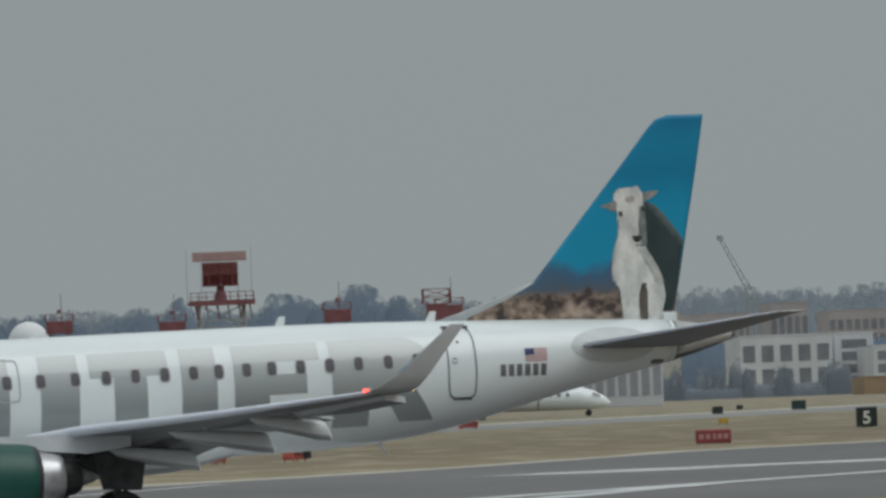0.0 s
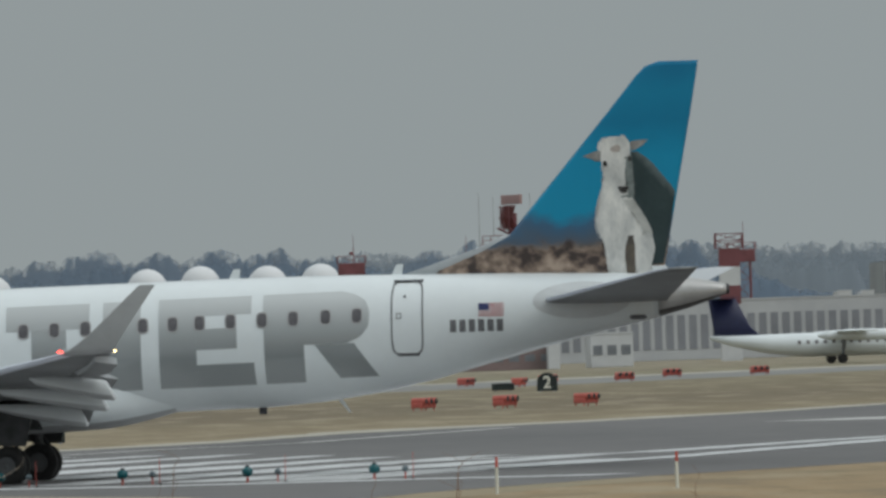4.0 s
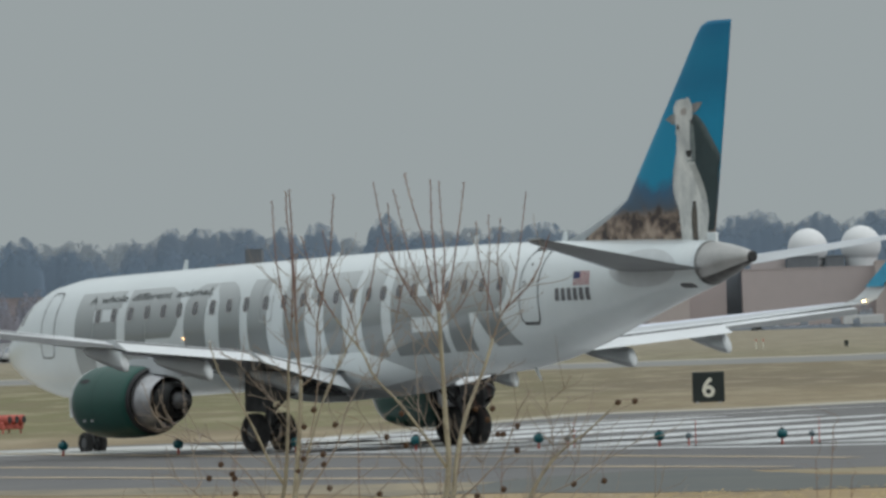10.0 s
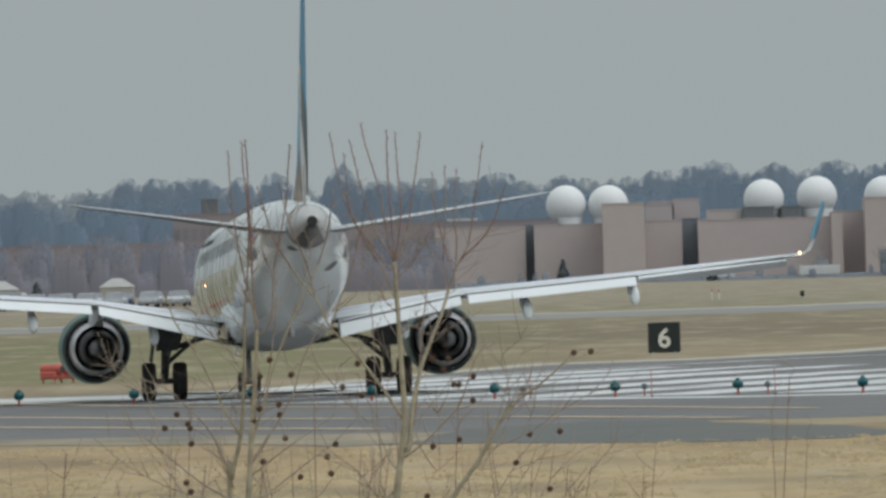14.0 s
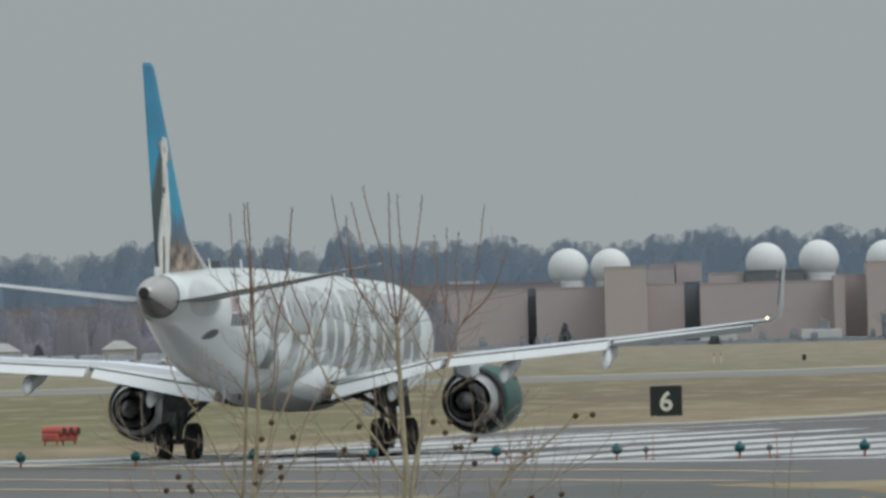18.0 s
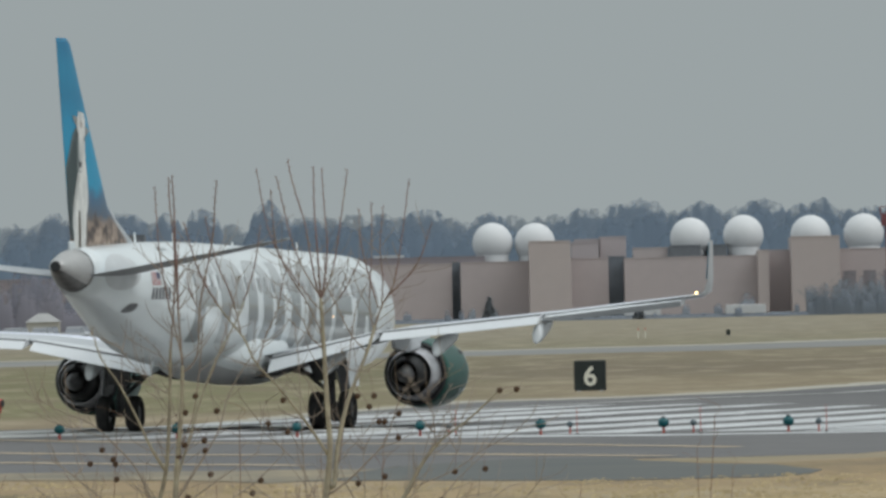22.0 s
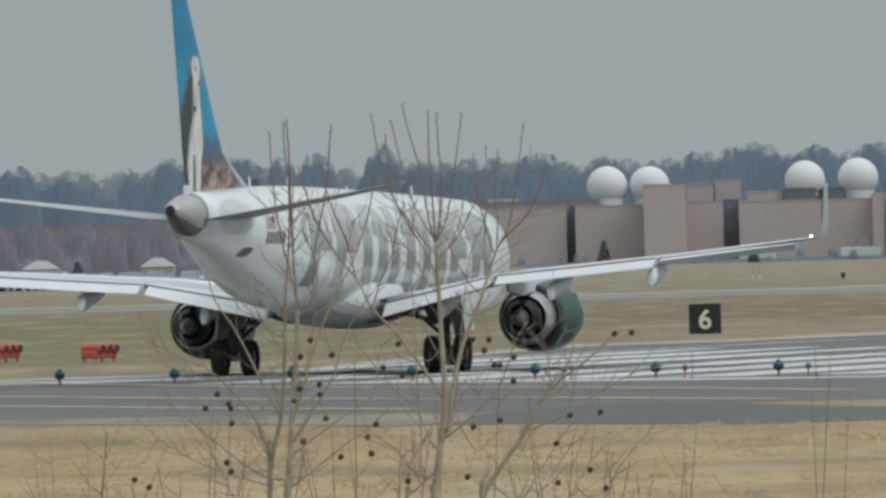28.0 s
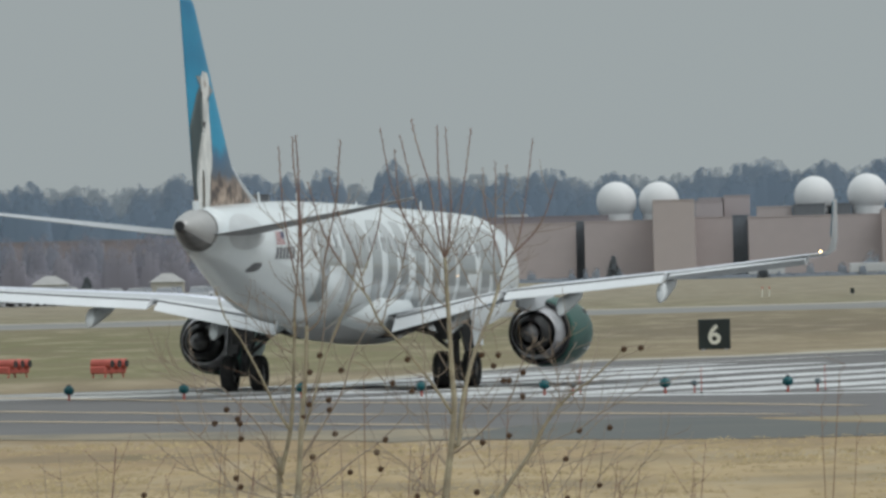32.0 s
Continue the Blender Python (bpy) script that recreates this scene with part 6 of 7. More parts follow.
    part("taxi_light", lathe([(-6.0, 0.05), (-5.9, 0.12), (-5.85, 0.02)], "x", 8, (0, -1.02, 2.1)), NAVWHITE, p)
    return p


tprop = build_turboprop()
MOVES.append((tprop, [(t, pose(82.55 + 1.47 * t, 930 + 0.3 * t, 0, 0, 0, 3)) for t in (0, 8, 16, 24, 32)]))

# ---- woods along the far bank ----
def twig_bar(verts, faces, a, b, ra, rb):
    i = len(verts)
    dx, dz = b[0] - a[0], b[2] - a[2]
    ln = math.hypot(dx, dz) or 1
    nx, nz = -dz / ln, dx / ln
    verts.extend([(a[0] + nx * ra, a[1] - ra, a[2] + nz * ra), (a[0] - nx * ra, a[1] - ra, a[2] - nz * ra), (b[0], b[1], b[2] + rb), (a[0], a[1] + ra, a[2])])
    faces.extend([(i, i + 1, i + 2), (i + 1, i + 3, i + 2), (i + 3, i, i + 2)])


def bare_tree(verts, faces, cx, cy, h, w, rng, fat=1.0):
    """The skeleton of a bare winter tree: trunk and limbs fanning up like a vase, each with a few side limbs."""
    twig_bar(verts, faces, (cx, cy, 0), (cx + rng.uniform(-0.4, 0.4), cy, h * 0.8), 0.16 * fat, 0.03)
    for k in range(8):
        a = -1.0 + 2.0 * (k + rng.random()) / 8
        foot = h * rng.uniform(0.25, 0.5)
        ex, top = math.sin(a) * w, h * (0.60 + 0.34 * math.cos(a * 1.2)) * rng.uniform(0.9, 1.0)
        twig_bar(verts, faces, (cx, cy, foot), (cx + ex, cy, top), 0.06 * fat, 0.015)
        for j in range(6):
            u, b, ln = rng.uniform(0.3, 0.95), a * 0.6 + rng.gauss(0, 0.5), h * rng.uniform(0.08, 0.2)
            x, z = cx + ex * u, foot + (top - foot) * u
            twig_bar(verts, faces, (x, cy, z), (x + math.sin(b) * ln, cy, z + math.cos(b) * ln), 0.03 * fat, 0.008)


def woods(name, label, x0, x1, y0, y1, count, h0, h1, paints, seed, low=None, skeleton=0.0):
    """A belt of winter trees in three ranks, dense below and thinning out to bare twigs at the crests; paints: front, middle and back rank.
    low: share of the height left past the stretch where the ground falls; skeleton: thickness of bare limbs in front of the mass."""
    rng = random.Random(seed)
    verts, faces, owner, thin = [], [], [], []

    def share(x):
        if low is None:
            return 1.0
        k = max(0.0, min(1.0, (x - 138) / 34))
        return 1 - (1 - low) * k * k * (3 - 2 * k)

    levels = (0.0, 0.35, 0.55, 0.68, 0.79, 0.9, 1.0)
    n = len(levels)
    step = h0 * 0.03
    m = int((x1 - x0) / step)
    for rank in range(3):
        mine = []
        for k in range(count):
            x = x0 + (x1 - x0) * (k + rng.random()) / count
            big = 0.5 + 0.32 * math.sin(x * 0.071 + seed + rank) + 0.18 * math.sin(x * 0.19 + 2 * seed + rank)
            h = (h0 + (h1 - h0) * (0.6 * big + 0.4 * rng.random())) * (0.80, 0.92, 1.04)[rank]
            mine.append((x, h * share(x) ** 1.6, h * rng.uniform(0.16, 0.34)))
        yl = y0 + (y1 - y0) * (rank + 0.45) / 3
        i = len(verts)
        for k in range(m + 1):
            x = x0 + k * step
            floor = (0.62, 0.70, 0.76)[rank]
            if low is not None:
                floor += (1.12 - floor) * (1 - share(x)) / (1 - low)
            z = h0 * floor * share(x)
            for tx, th, tw in mine:
                q = abs(x - tx) / tw
                if q < 1:
                    z = max(z, th * (0.72 + 0.28 * (1 - q * q) ** 0.6))
            z += h0 * (0.05 * noise.noise(Vector((x * 9 / h0, seed + rank * 5, 1))) + 0.03 * noise.noise(Vector((x * 30 / h0, seed + rank * 5, 1))))
            for v in levels:
                verts.append((x, yl + 1.6 * v * v, z * v))
                thin.append(v)
        for k in range(m):
            for v in range(n - 1):
                a = i + n * k + v
                faces.append((a, a + n, a + n + 1, a + 1))
                owner.append(rank)
        if skeleton:
            for tx, th, tw in mine[::2]:
                before, had = len(faces), len(verts)
                bare_tree(verts, faces, tx, yl - 3, th * 0.95, tw, rng, skeleton)
                owner.extend([rank] * (len(faces) - before))
                thin.extend([0.0] * (len(verts) - had))
    me = bpy.data.meshes.new(name)
    me.from_pydata(verts, [], faces)
    me.attributes.new("thinning", "FLOAT", "POINT").data.foreach_set("value", thin)
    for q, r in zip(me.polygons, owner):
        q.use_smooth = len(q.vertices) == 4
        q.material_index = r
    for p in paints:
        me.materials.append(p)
    return tagged(new(name, me), label, "woods", kind="stuff")


def twig_paint(name, tone, scale=0.6, solid=0.72, open_top=0.53):
    """Twigs of a winter crown: a surface in tone, which holds painted haze, with gaps between the twigs that widen
    towards the crest.
    """
    m = mat(name, tone, 0.95, var=0.06, scale=scale * 0.16, fine=scale * 0.8, stretch=(1, 1, 0.3))
    n, l = m.node_tree.nodes, m.node_tree.links
    co = n.new("ShaderNodeTexCoord")
    mp = n.new("ShaderNodeMapping")
    mp.inputs["Scale"].default_value = (1, 1, 0.7)
    l.new(co.outputs["Object"], mp.inputs["Vector"])
    nz = n.new("ShaderNodeTexNoise")
    nz.inputs["Scale"].default_value = scale
    nz.inputs["Detail"].default_value = 7
    nz.inputs["Roughness"].default_value = 0.58
    l.new(mp.outputs["Vector"], nz.inputs["Vector"])
    at = n.new("ShaderNodeAttribute")
    at.attribute_name = "thinning"
    gap = n.new("ShaderNodeMapRange")
    gap.inputs["From Min"].default_value = solid
    gap.inputs["From Max"].default_value = 1.0
    gap.inputs["To Min"].default_value = 0.12
    gap.inputs["To Max"].default_value = open_top
    l.new(at.outputs["Fac"], gap.inputs["Value"])
    sub = n.new("ShaderNodeMath")
    sub.operation = "SUBTRACT"
    l.new(nz.outputs["Fac"], sub.inputs[0])
    l.new(gap.outputs["Result"], sub.inputs[1])
    cut = n.new("ShaderNodeMapRange")
    cut.inputs["From Min"].default_value = -0.12
    cut.inputs["From Max"].default_value = 0.12
    l.new(sub.outputs[0], cut.inputs["Value"])
    l.new(cut.outputs["Result"], n["Principled BSDF"].inputs["Alpha"])
    return m


# haze is painted into these tones: blue-grey, paler rank by rank
woods("far_woods", "bare winter woods along the far bank, hazed blue-grey", -190, 260, 1960, 2040, 62, 14.2, 21.6,
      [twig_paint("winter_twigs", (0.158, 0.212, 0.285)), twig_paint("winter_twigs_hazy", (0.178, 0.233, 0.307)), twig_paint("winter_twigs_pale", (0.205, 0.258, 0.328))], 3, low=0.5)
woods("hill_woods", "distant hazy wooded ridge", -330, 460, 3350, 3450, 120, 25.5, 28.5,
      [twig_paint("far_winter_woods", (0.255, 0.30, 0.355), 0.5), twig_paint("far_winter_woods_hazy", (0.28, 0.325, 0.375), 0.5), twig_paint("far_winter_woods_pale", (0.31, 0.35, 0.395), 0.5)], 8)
BRUSH = mat("bare_brush", (0.285, 0.272, 0.30), 0.95, color2=(0.23, 0.222, 0.25), scale=0.1, fine=0.8)
# the bank trees' mauve-grey includes haze as well
woods("bank_trees", "bare brown trees in front of the brick works", -125, -8, 1400, 1450, 22, 5.2, 9.6,
      [twig_paint("brush_near", (0.205, 0.198, 0.232), 1.6, 0.3, 0.62), twig_paint("brush_hazy", (0.20, 0.20, 0.24), 1.6, 0.3, 0.62), twig_paint("brush_pale", (0.195, 0.205, 0.25), 1.6, 0.3, 0.62)], 11, skeleton=0.5)
# scrub tones blued and paled, again as haze in the colour
SCRUB = [twig_paint("grey_scrub", (0.135, 0.155, 0.182), 1.3, 0.2, 0.66), twig_paint("grey_scrub_hazy", (0.155, 0.175, 0.202), 1.3, 0.2, 0.66), twig_paint("grey_scrub_pale", (0.18, 0.20, 0.226), 1.3, 0.2, 0.66)]
woods("brush", "bare grey scrub along the airfield edge", 84, 190, 1285, 1300, 17, 2.4, 6.4, SCRUB, 12, skeleton=0.5)
woods("hedge", "dark bare hedge along the foot of the brick walls", -8, 72, 1474, 1482, 9, 0.8, 3.4, SCRUB, 15)
woods("thicket", "bare trees beside the brick walls, hazed blue-grey", 47.5, 74, 1470, 1484, 9, 3.6, 7.2, SCRUB, 19, skeleton=0.5)


def build_conifer(x, y, h, seed):
    rng = random.Random(seed)
    c = thing("conifer", "small dark evergreen tree by the wall", "tree", "evergreens", at=(x, y, 0))
    part("trunk", tube((0, 0, 0), (0, 0, h * 0.9), 0.14, 0.04, 8), BRUSH, c)
    bm = bmesh.new()
    for k in range(420):
        u = rng.random() ** 1.1
        z = h * (0.08 + 0.9 * u)
        r = h * 0.36 * (1 - u) * rng.uniform(0.3, 1.05) + 0.05
        a = rng.uniform(0, 6.283)
        p = Vector((r * math.cos(a), r * math.sin(a), z - 0.15 * r))
        q = p + Vector((0.35 * math.cos(a), 0.35 * math.sin(a), -0.18))
        s = Vector((-math.sin(a), math.cos(a), 0)) * rng.uniform(0.12, 0.28)
        v = [bm.verts.new(w) for w in (p * 0.55 + Vector((0, 0, z * 0.45)), p + s, q, p - s)]
        bm.faces.new(v)
    # needle colour lifted to blue-grey, a painted haze
    part("crown", bm, mat("evergreen_needles", (0.21, 0.235, 0.255), 0.9, var=0.25, scale=1.5), c)


for i, (x, y, h) in enumerate(((5.8, 1440, 3.4), (25, 1450, 2.2), (-46, 1080, 2.6), (60, 1200, 5), (64, 1200, 6), (97, 1300, 5.5), (104, 1300, 4.5), (112, 1290, 5), (88, 1400, 9), (92, 1400, 7))):
    build_conifer(x, y, h, 40 + i)

# ---- bare saplings close to the camera ----
LIMB = mat("limb_bark", (0.35, 0.285, 0.23), 0.85, color2=(0.22, 0.17, 0.14), scale=16, fine=100)
BARK = mat("sapling_bark", (0.43, 0.39, 0.285), 0.85, color2=(0.23, 0.20, 0.155), scale=14, fine=90, bump=0.3)
TWIG = mat("red_brown_twig", (0.235, 0.135, 0.12), 0.8, color2=(0.155, 0.09, 0.082), scale=20, fine=120)
PALETWIG = mat("pale_brown_twig", (0.34, 0.285, 0.235), 0.8, color2=(0.23, 0.185, 0.155), scale=20, fine=120)
BALL = mat("seed_ball_brown", (0.13, 0.075, 0.045), 0.95, color2=(0.07, 0.04, 0.025), scale=90, fine=400, bump=0.6)


def limb(points, r0, r1, bm=None, n=7):
    """A tapered, gently curved limb through a few points."""
    bm = bm or bmesh.new()
    P = [Vector(p) for p in points]
    fine = []
    for i in range(len(P) - 1):
        a, b = P[max(i - 1, 0)], P[i]
        c, d = P[i + 1], P[min(i + 2, len(P) - 1)]
        for k in range(6):
            t = k / 6
            fine.append(0.5 * ((2 * b) + (c - a) * t + (2 * a - 5 * b + 4 * c - d) * t * t + (3 * b - a - 3 * c + d) * t ** 3))
    fine.append(P[-1])
    rings = []
    for i, p in enumerate(fine):
        d = (fine[min(i + 1, len(fine) - 1)] - fine[max(i - 1, 0)]).normalized()
        u = d.orthogonal().normalized()
        w = d.cross(u)
        r = r0 + (r1 - r0) * i / (len(fine) - 1)
        rings.append([p + (u * math.cos(2 * math.pi * j / n) + w * math.sin(2 * math.pi * j / n)) * r for j in range(n)])
    return loft(rings, True, bm), fine


def start_sapling(label, x, y):
    """An empty sapling: the thing, its limbs' points and its random numbers."""
    return {"thing": thing("sapling", label, "tree", "bare saplings", at=(x, y, 0)), "wood": [], "spots": [], "rng": random.Random(int(-x * 1000)), "deep": 0}


def bough(tree, r0, r1, *line):
    """A trunk or limb of the sapling through places (across, height), tapering from r0 to r1; it springs from the nearest wood."""
    rng, first = tree["rng"], not tree["wood"]
    lean = 0.0 if first else rng.uniform(-0.3, 0.3)
    ya = 0.0
    if not first:
        root = min(tree["wood"], key=lambda q: (q.x - line[0][0]) ** 2 + (q.z - line[0][1]) ** 2)
        ya = root.y if (root.x - line[0][0]) ** 2 + (root.z - line[0][1]) ** 2 < 0.03 ** 2 else rng.uniform(-0.1, 0.1)
    n = len(line) - 1
    pts = [(x, ya + lean * (i / n) * 0.6, z) for i, (x, z) in enumerate(line)]
    if not first and line[0][1] > 0.1 and (root.x - line[0][0]) ** 2 + (root.z - line[0][1]) ** 2 >= 0.012 ** 2:
        pts.insert(0, tuple(root))
    if first:
        a, b, c = (Vector(p) for p in pts[:3])
        pts.insert(1, tuple(b - (b - a).normalized() * (c - b).length))
    big = r0 > 0.012
    if big:
        r0, r1 = r0 * 0.85, r1 * 0.8
    if not big:
        r0, r1 = r0 * 0.68, r1 * 0.68
    bm, fine = limb(pts, r0, r1)
    tree["wood"] += fine
    ob = part("trunk" if big else "branch", bm, BARK if r0 > 0.0055 else LIMB if fine[-1].z > 3.45 else PALETWIG, tree["thing"], smooth=True)
    if r1 < 0.0025 and fine[-1].z > 3.62:
        # the young red growth at the limb's end
        k = max([i for i, p in enumerate(fine) if p.z < max(3.5, fine[-1].z - 0.55)] or [len(fine) // 3])
        rk = (r0 + (r1 - r0) * k / (len(fine) - 1)) + 0.0003
        tip, _ = limb(fine[k:-1:4] + [fine[-1]], rk, r1 + 0.0003, None, 6)
        part("tip", tip, TWIG, ob, "young red-brown shoot", smooth=True)
    for p, q in zip(fine[1:], fine[2:]):
        if p.z > 2.35 and q != p:
            tree["spots"].append((p, (q - p).normalized(), r0))
    return ob


def finish_sapling(tree, twigs, balls):
    """Side twigs and buds, and the dry seed balls on their stalks."""
    rng, s, spots = tree["rng"], tree["thing"], tree["spots"]
    bm = bmesh.new()
    low = [q for q in spots if q[0].z < 3.72]
    for k in range(twigs):
        p, d, ra = rng.choice(low)
        side = rng.choice((-1, 1))
        a = rng.uniform(0.35, 0.8) * side
        v = Vector((d.x * math.cos(a) + d.z * math.sin(a), rng.uniform(-0.3, 0.3), -d.x * math.sin(a) + d.z * math.cos(a)))
        v.z = abs(v.z) * 0.8 + 0.1
        L = rng.uniform(0.04, 0.15)
        q = p + v * L
        e = q + Vector((v.x * 0.6, v.y, v.z + 0.35)) * L * 0.5
        limb([p, q, e], rng.uniform(0.0016, 0.0026), 0.0009, bm, 4)
        if rng.random() < 0.35:
            f = q + Vector((v.x + side * 0.5, 0, v.z)) * L * 0.4
            limb([q, (q + f) / 2, f], 0.0014, 0.0009, bm, 4)
    for k, (p, d, ra) in enumerate(q for q in spots if q[0].z > 3.1):
        side = 1 if k % 2 else -1
        tube(p, p + Vector((side * 0.009, 0, 0.012)), 0.0024, 0.0008, 4, bm)
    tw = part("twig_growth", bm, PALETWIG, s, "thin pale side twigs")
    tw["kind"] = "stuff"
    ball = bmesh.new()
    bmesh.ops.create_icosphere(ball, subdivisions=2, radius=0.0125)
    for v in ball.verts:
        v.co *= 1 + 0.16 * noise.noise(v.co * 300)
    first = None
    for x, z in balls:
        near = min(spots, key=lambda q: (q[0].x - x) ** 2 + (q[0].z - z - 0.05) ** 2)[0]
        at = Vector((x, near.y, z))
        if first is None:
            b = first = part("seed_ball", ball, BALL, s, "dry brown seed ball", smooth=True)
        else:
            b = new("seed_ball", first.data)
            b.parent = s
        b.location = at
        bm, _ = limb([near, (near + at) / 2 + Vector((0, 0, 0.012)), at], 0.0013, 0.0009, None, 4)
        part("stalk", bm, TWIG, s)


pair_stem = start_sapling("young bare sapling with two stems, red twig tips and seed balls", -1.101, 45.0)
bough(pair_stem, 0.0203, 0.0095, (-0.024, 0), (0, 2.493), (0.01, 2.632), (0.023, 2.812), (0.045, 3.037), (0.056, 3.239))
bough(pair_stem, 0.0146, 0.0072, (-0.116, 0), (-0.074, 2.495), (-0.062, 2.645), (-0.021, 2.824), (-0.003, 3.038), (0.008, 3.308))
bough(pair_stem, 0.0059, 0.0020, (0.008, 3.308), (0.026, 3.487), (0.034, 3.701), (0.018, 3.888), (0.018, 3.992))
bough(pair_stem, 0.0068, 0.0020, (0.056, 3.239), (0.044, 3.464), (0.04, 3.689), (0.038, 3.87), (0.032, 3.998))
bough(pair_stem, 0.0054, 0.0020, (0.057, 3.25), (0.037, 3.352), (0.004, 3.488), (-0.026, 3.669), (-0.038, 3.826), (-0.043, 3.957))
bough(pair_stem, 0.0036, 0.0020, (0.047, 3.419), (0.044, 3.577), (0.047, 3.689), (0.055, 3.743))
bough(pair_stem, 0.0059, 0.0020, (0.058, 3.212), (0.116, 3.282), (0.132, 3.485), (0.185, 3.72), (0.2, 3.877), (0.211, 3.973))
bough(pair_stem, 0.0090, 0.0023, (0.028, 2.801), (0.067, 2.923), (0.14, 3.147), (0.211, 3.303), (0.282, 3.436), (0.345, 3.615), (0.376, 3.794))
bough(pair_stem, 0.0068, 0.0023, (0.014, 2.695), (0.098, 2.821), (0.192, 2.977), (0.229, 3.1), (0.288, 3.211), (0.388, 3.343))
bough(pair_stem, 0.0072, 0.0023, (0.021, 2.537), (0.127, 2.618), (0.242, 2.705), (0.345, 2.777), (0.46, 2.892))
bough(pair_stem, 0.0045, 0.0020, (0.02, 2.659), (0.13, 2.742), (0.233, 2.811), (0.359, 2.894))
bough(pair_stem, 0.0095, 0.0027, (-0.021, 2.818), (-0.078, 2.916), (-0.133, 3.041), (-0.202, 3.178), (-0.267, 3.278), (-0.304, 3.405))
bough(pair_stem, 0.0063, 0.0020, (-0.066, 2.668), (-0.138, 2.827), (-0.226, 2.93), (-0.314, 3.011), (-0.448, 3.071), (-0.532, 3.118))
bough(pair_stem, 0.0063, 0.0023, (-0.07, 2.571), (-0.166, 2.625), (-0.265, 2.706), (-0.386, 2.81), (-0.475, 2.88))
bough(pair_stem, 0.0050, 0.0020, (-0.073, 2.544), (-0.256, 2.598), (-0.39, 2.66), (-0.49, 2.723), (-0.607, 2.827))
bough(pair_stem, 0.0045, 0.0020, (-0.209, 2.502), (-0.267, 2.605), (-0.321, 2.719), (-0.338, 2.776))
bough(pair_stem, 0.0041, 0.0018, (0, 3.128), (-0.063, 3.163), (-0.15, 3.255), (-0.205, 3.335))
bough(pair_stem, 0.0036, 0.0018, (0.006, 3.218), (-0.048, 3.309), (-0.125, 3.378))
bough(pair_stem, 0.0041, 0.0018, (-0.352, 2.848), (-0.383, 2.957), (-0.413, 3.093), (-0.419, 3.25))
bough(pair_stem, 0.0036, 0.0018, (-0.359, 3.001), (-0.449, 3.026), (-0.525, 3.118), (-0.572, 3.249))
bough(pair_stem, 0.0032, 0.0018, (0.045, 3.037), (-0.004, 3.071), (-0.08, 3.186), (-0.111, 3.22))
bough(pair_stem, 0.0041, 0.0018, (0.14, 3.147), (0.187, 3.247), (0.265, 3.504), (0.285, 3.593))
bough(pair_stem, 0.0041, 0.0018, (0.042, 2.924), (0.092, 3.035), (0.123, 3.215), (0.137, 3.417), (0.093, 3.531), (0.086, 3.621))
bough(pair_stem, 0.0029, 0.0018, (-0.101, 2.968), (-0.048, 3.005), (-0.016, 3.038))
bough(pair_stem, 0.0029, 0.0018, (-0.058, 2.611), (-0.106, 2.748), (-0.128, 2.771), (-0.163, 2.546))
finish_sapling(pair_stem, 170, [(0.063, 3.052), (0.187, 3.056), (0.135, 2.94), (0.138, 2.899), (0.058, 2.924), (0.158, 2.804), (0.066, 2.714), (0.321, 2.724), (0.356, 2.775), (0.335, 2.658), (0.213, 2.648), (0.032, 2.875), (-0.322, 2.856), (-0.223, 2.852), (-0.232, 2.87), (-0.276, 2.909), (-0.223, 2.602), (-0.24, 2.638), (-0.22, 2.791), (-0.61, 2.577), (-0.553, 2.547), (0.105, 3.118)])

forked = start_sapling("young bare sapling with a forked crown and seed balls", -0.516, 45.0)
bough(forked, 0.0225, 0.0090, (-0.039, 0), (0, 2.479), (0.02, 2.64), (0.05, 2.876), (0.043, 3.068), (0.037, 3.248), (0.027, 3.496))
bough(forked, 0.0135, 0.0072, (0.063, 2.752), (0.082, 2.909), (0.12, 3.066), (0.163, 3.177), (0.206, 3.277), (0.24, 3.382))
bough(forked, 0.0059, 0.0020, (0.027, 3.496), (0.018, 3.676), (0.008, 3.856), (0.008, 4.025))
bough(forked, 0.0054, 0.0020, (0.029, 3.491), (0.05, 3.608), (0.057, 3.731), (0.049, 3.844), (0.042, 4.017))
bough(forked, 0.0054, 0.0020, (0.031, 3.5), (0.069, 3.58), (0.097, 3.708), (0.127, 3.898), (0.143, 4.01))
bough(forked, 0.0054, 0.0020, (0.022, 3.5), (-0.006, 3.631), (-0.029, 3.79), (-0.077, 3.959), (-0.095, 4.054))
bough(forked, 0.0045, 0.0020, (0.02, 3.509), (-0.04, 3.614), (-0.083, 3.723), (-0.113, 3.859), (-0.141, 3.988))
bough(forked, 0.0045, 0.0020, (0.019, 3.455), (-0.057, 3.554), (-0.135, 3.675), (-0.151, 3.77), (-0.161, 3.932))
bough(forked, 0.0054, 0.0020, (0.028, 3.356), (-0.036, 3.497), (-0.118, 3.634), (-0.182, 3.804), (-0.217, 4.019))
bough(forked, 0.0063, 0.0020, (0.24, 3.382), (0.283, 3.485), (0.364, 3.564), (0.422, 3.639), (0.477, 3.791))
bough(forked, 0.0045, 0.0020, (0.255, 3.45), (0.218, 3.592), (0.19, 3.717), (0.186, 3.852))
bough(forked, 0.0041, 0.0018, (0.231, 3.374), (0.22, 3.491), (0.235, 3.716), (0.234, 3.878))
bough(forked, 0.0036, 0.0018, (0.269, 3.467), (0.276, 3.58), (0.266, 3.692), (0.285, 3.863))
bough(forked, 0.0041, 0.0018, (0.288, 3.494), (0.321, 3.556), (0.352, 3.713), (0.389, 3.966))
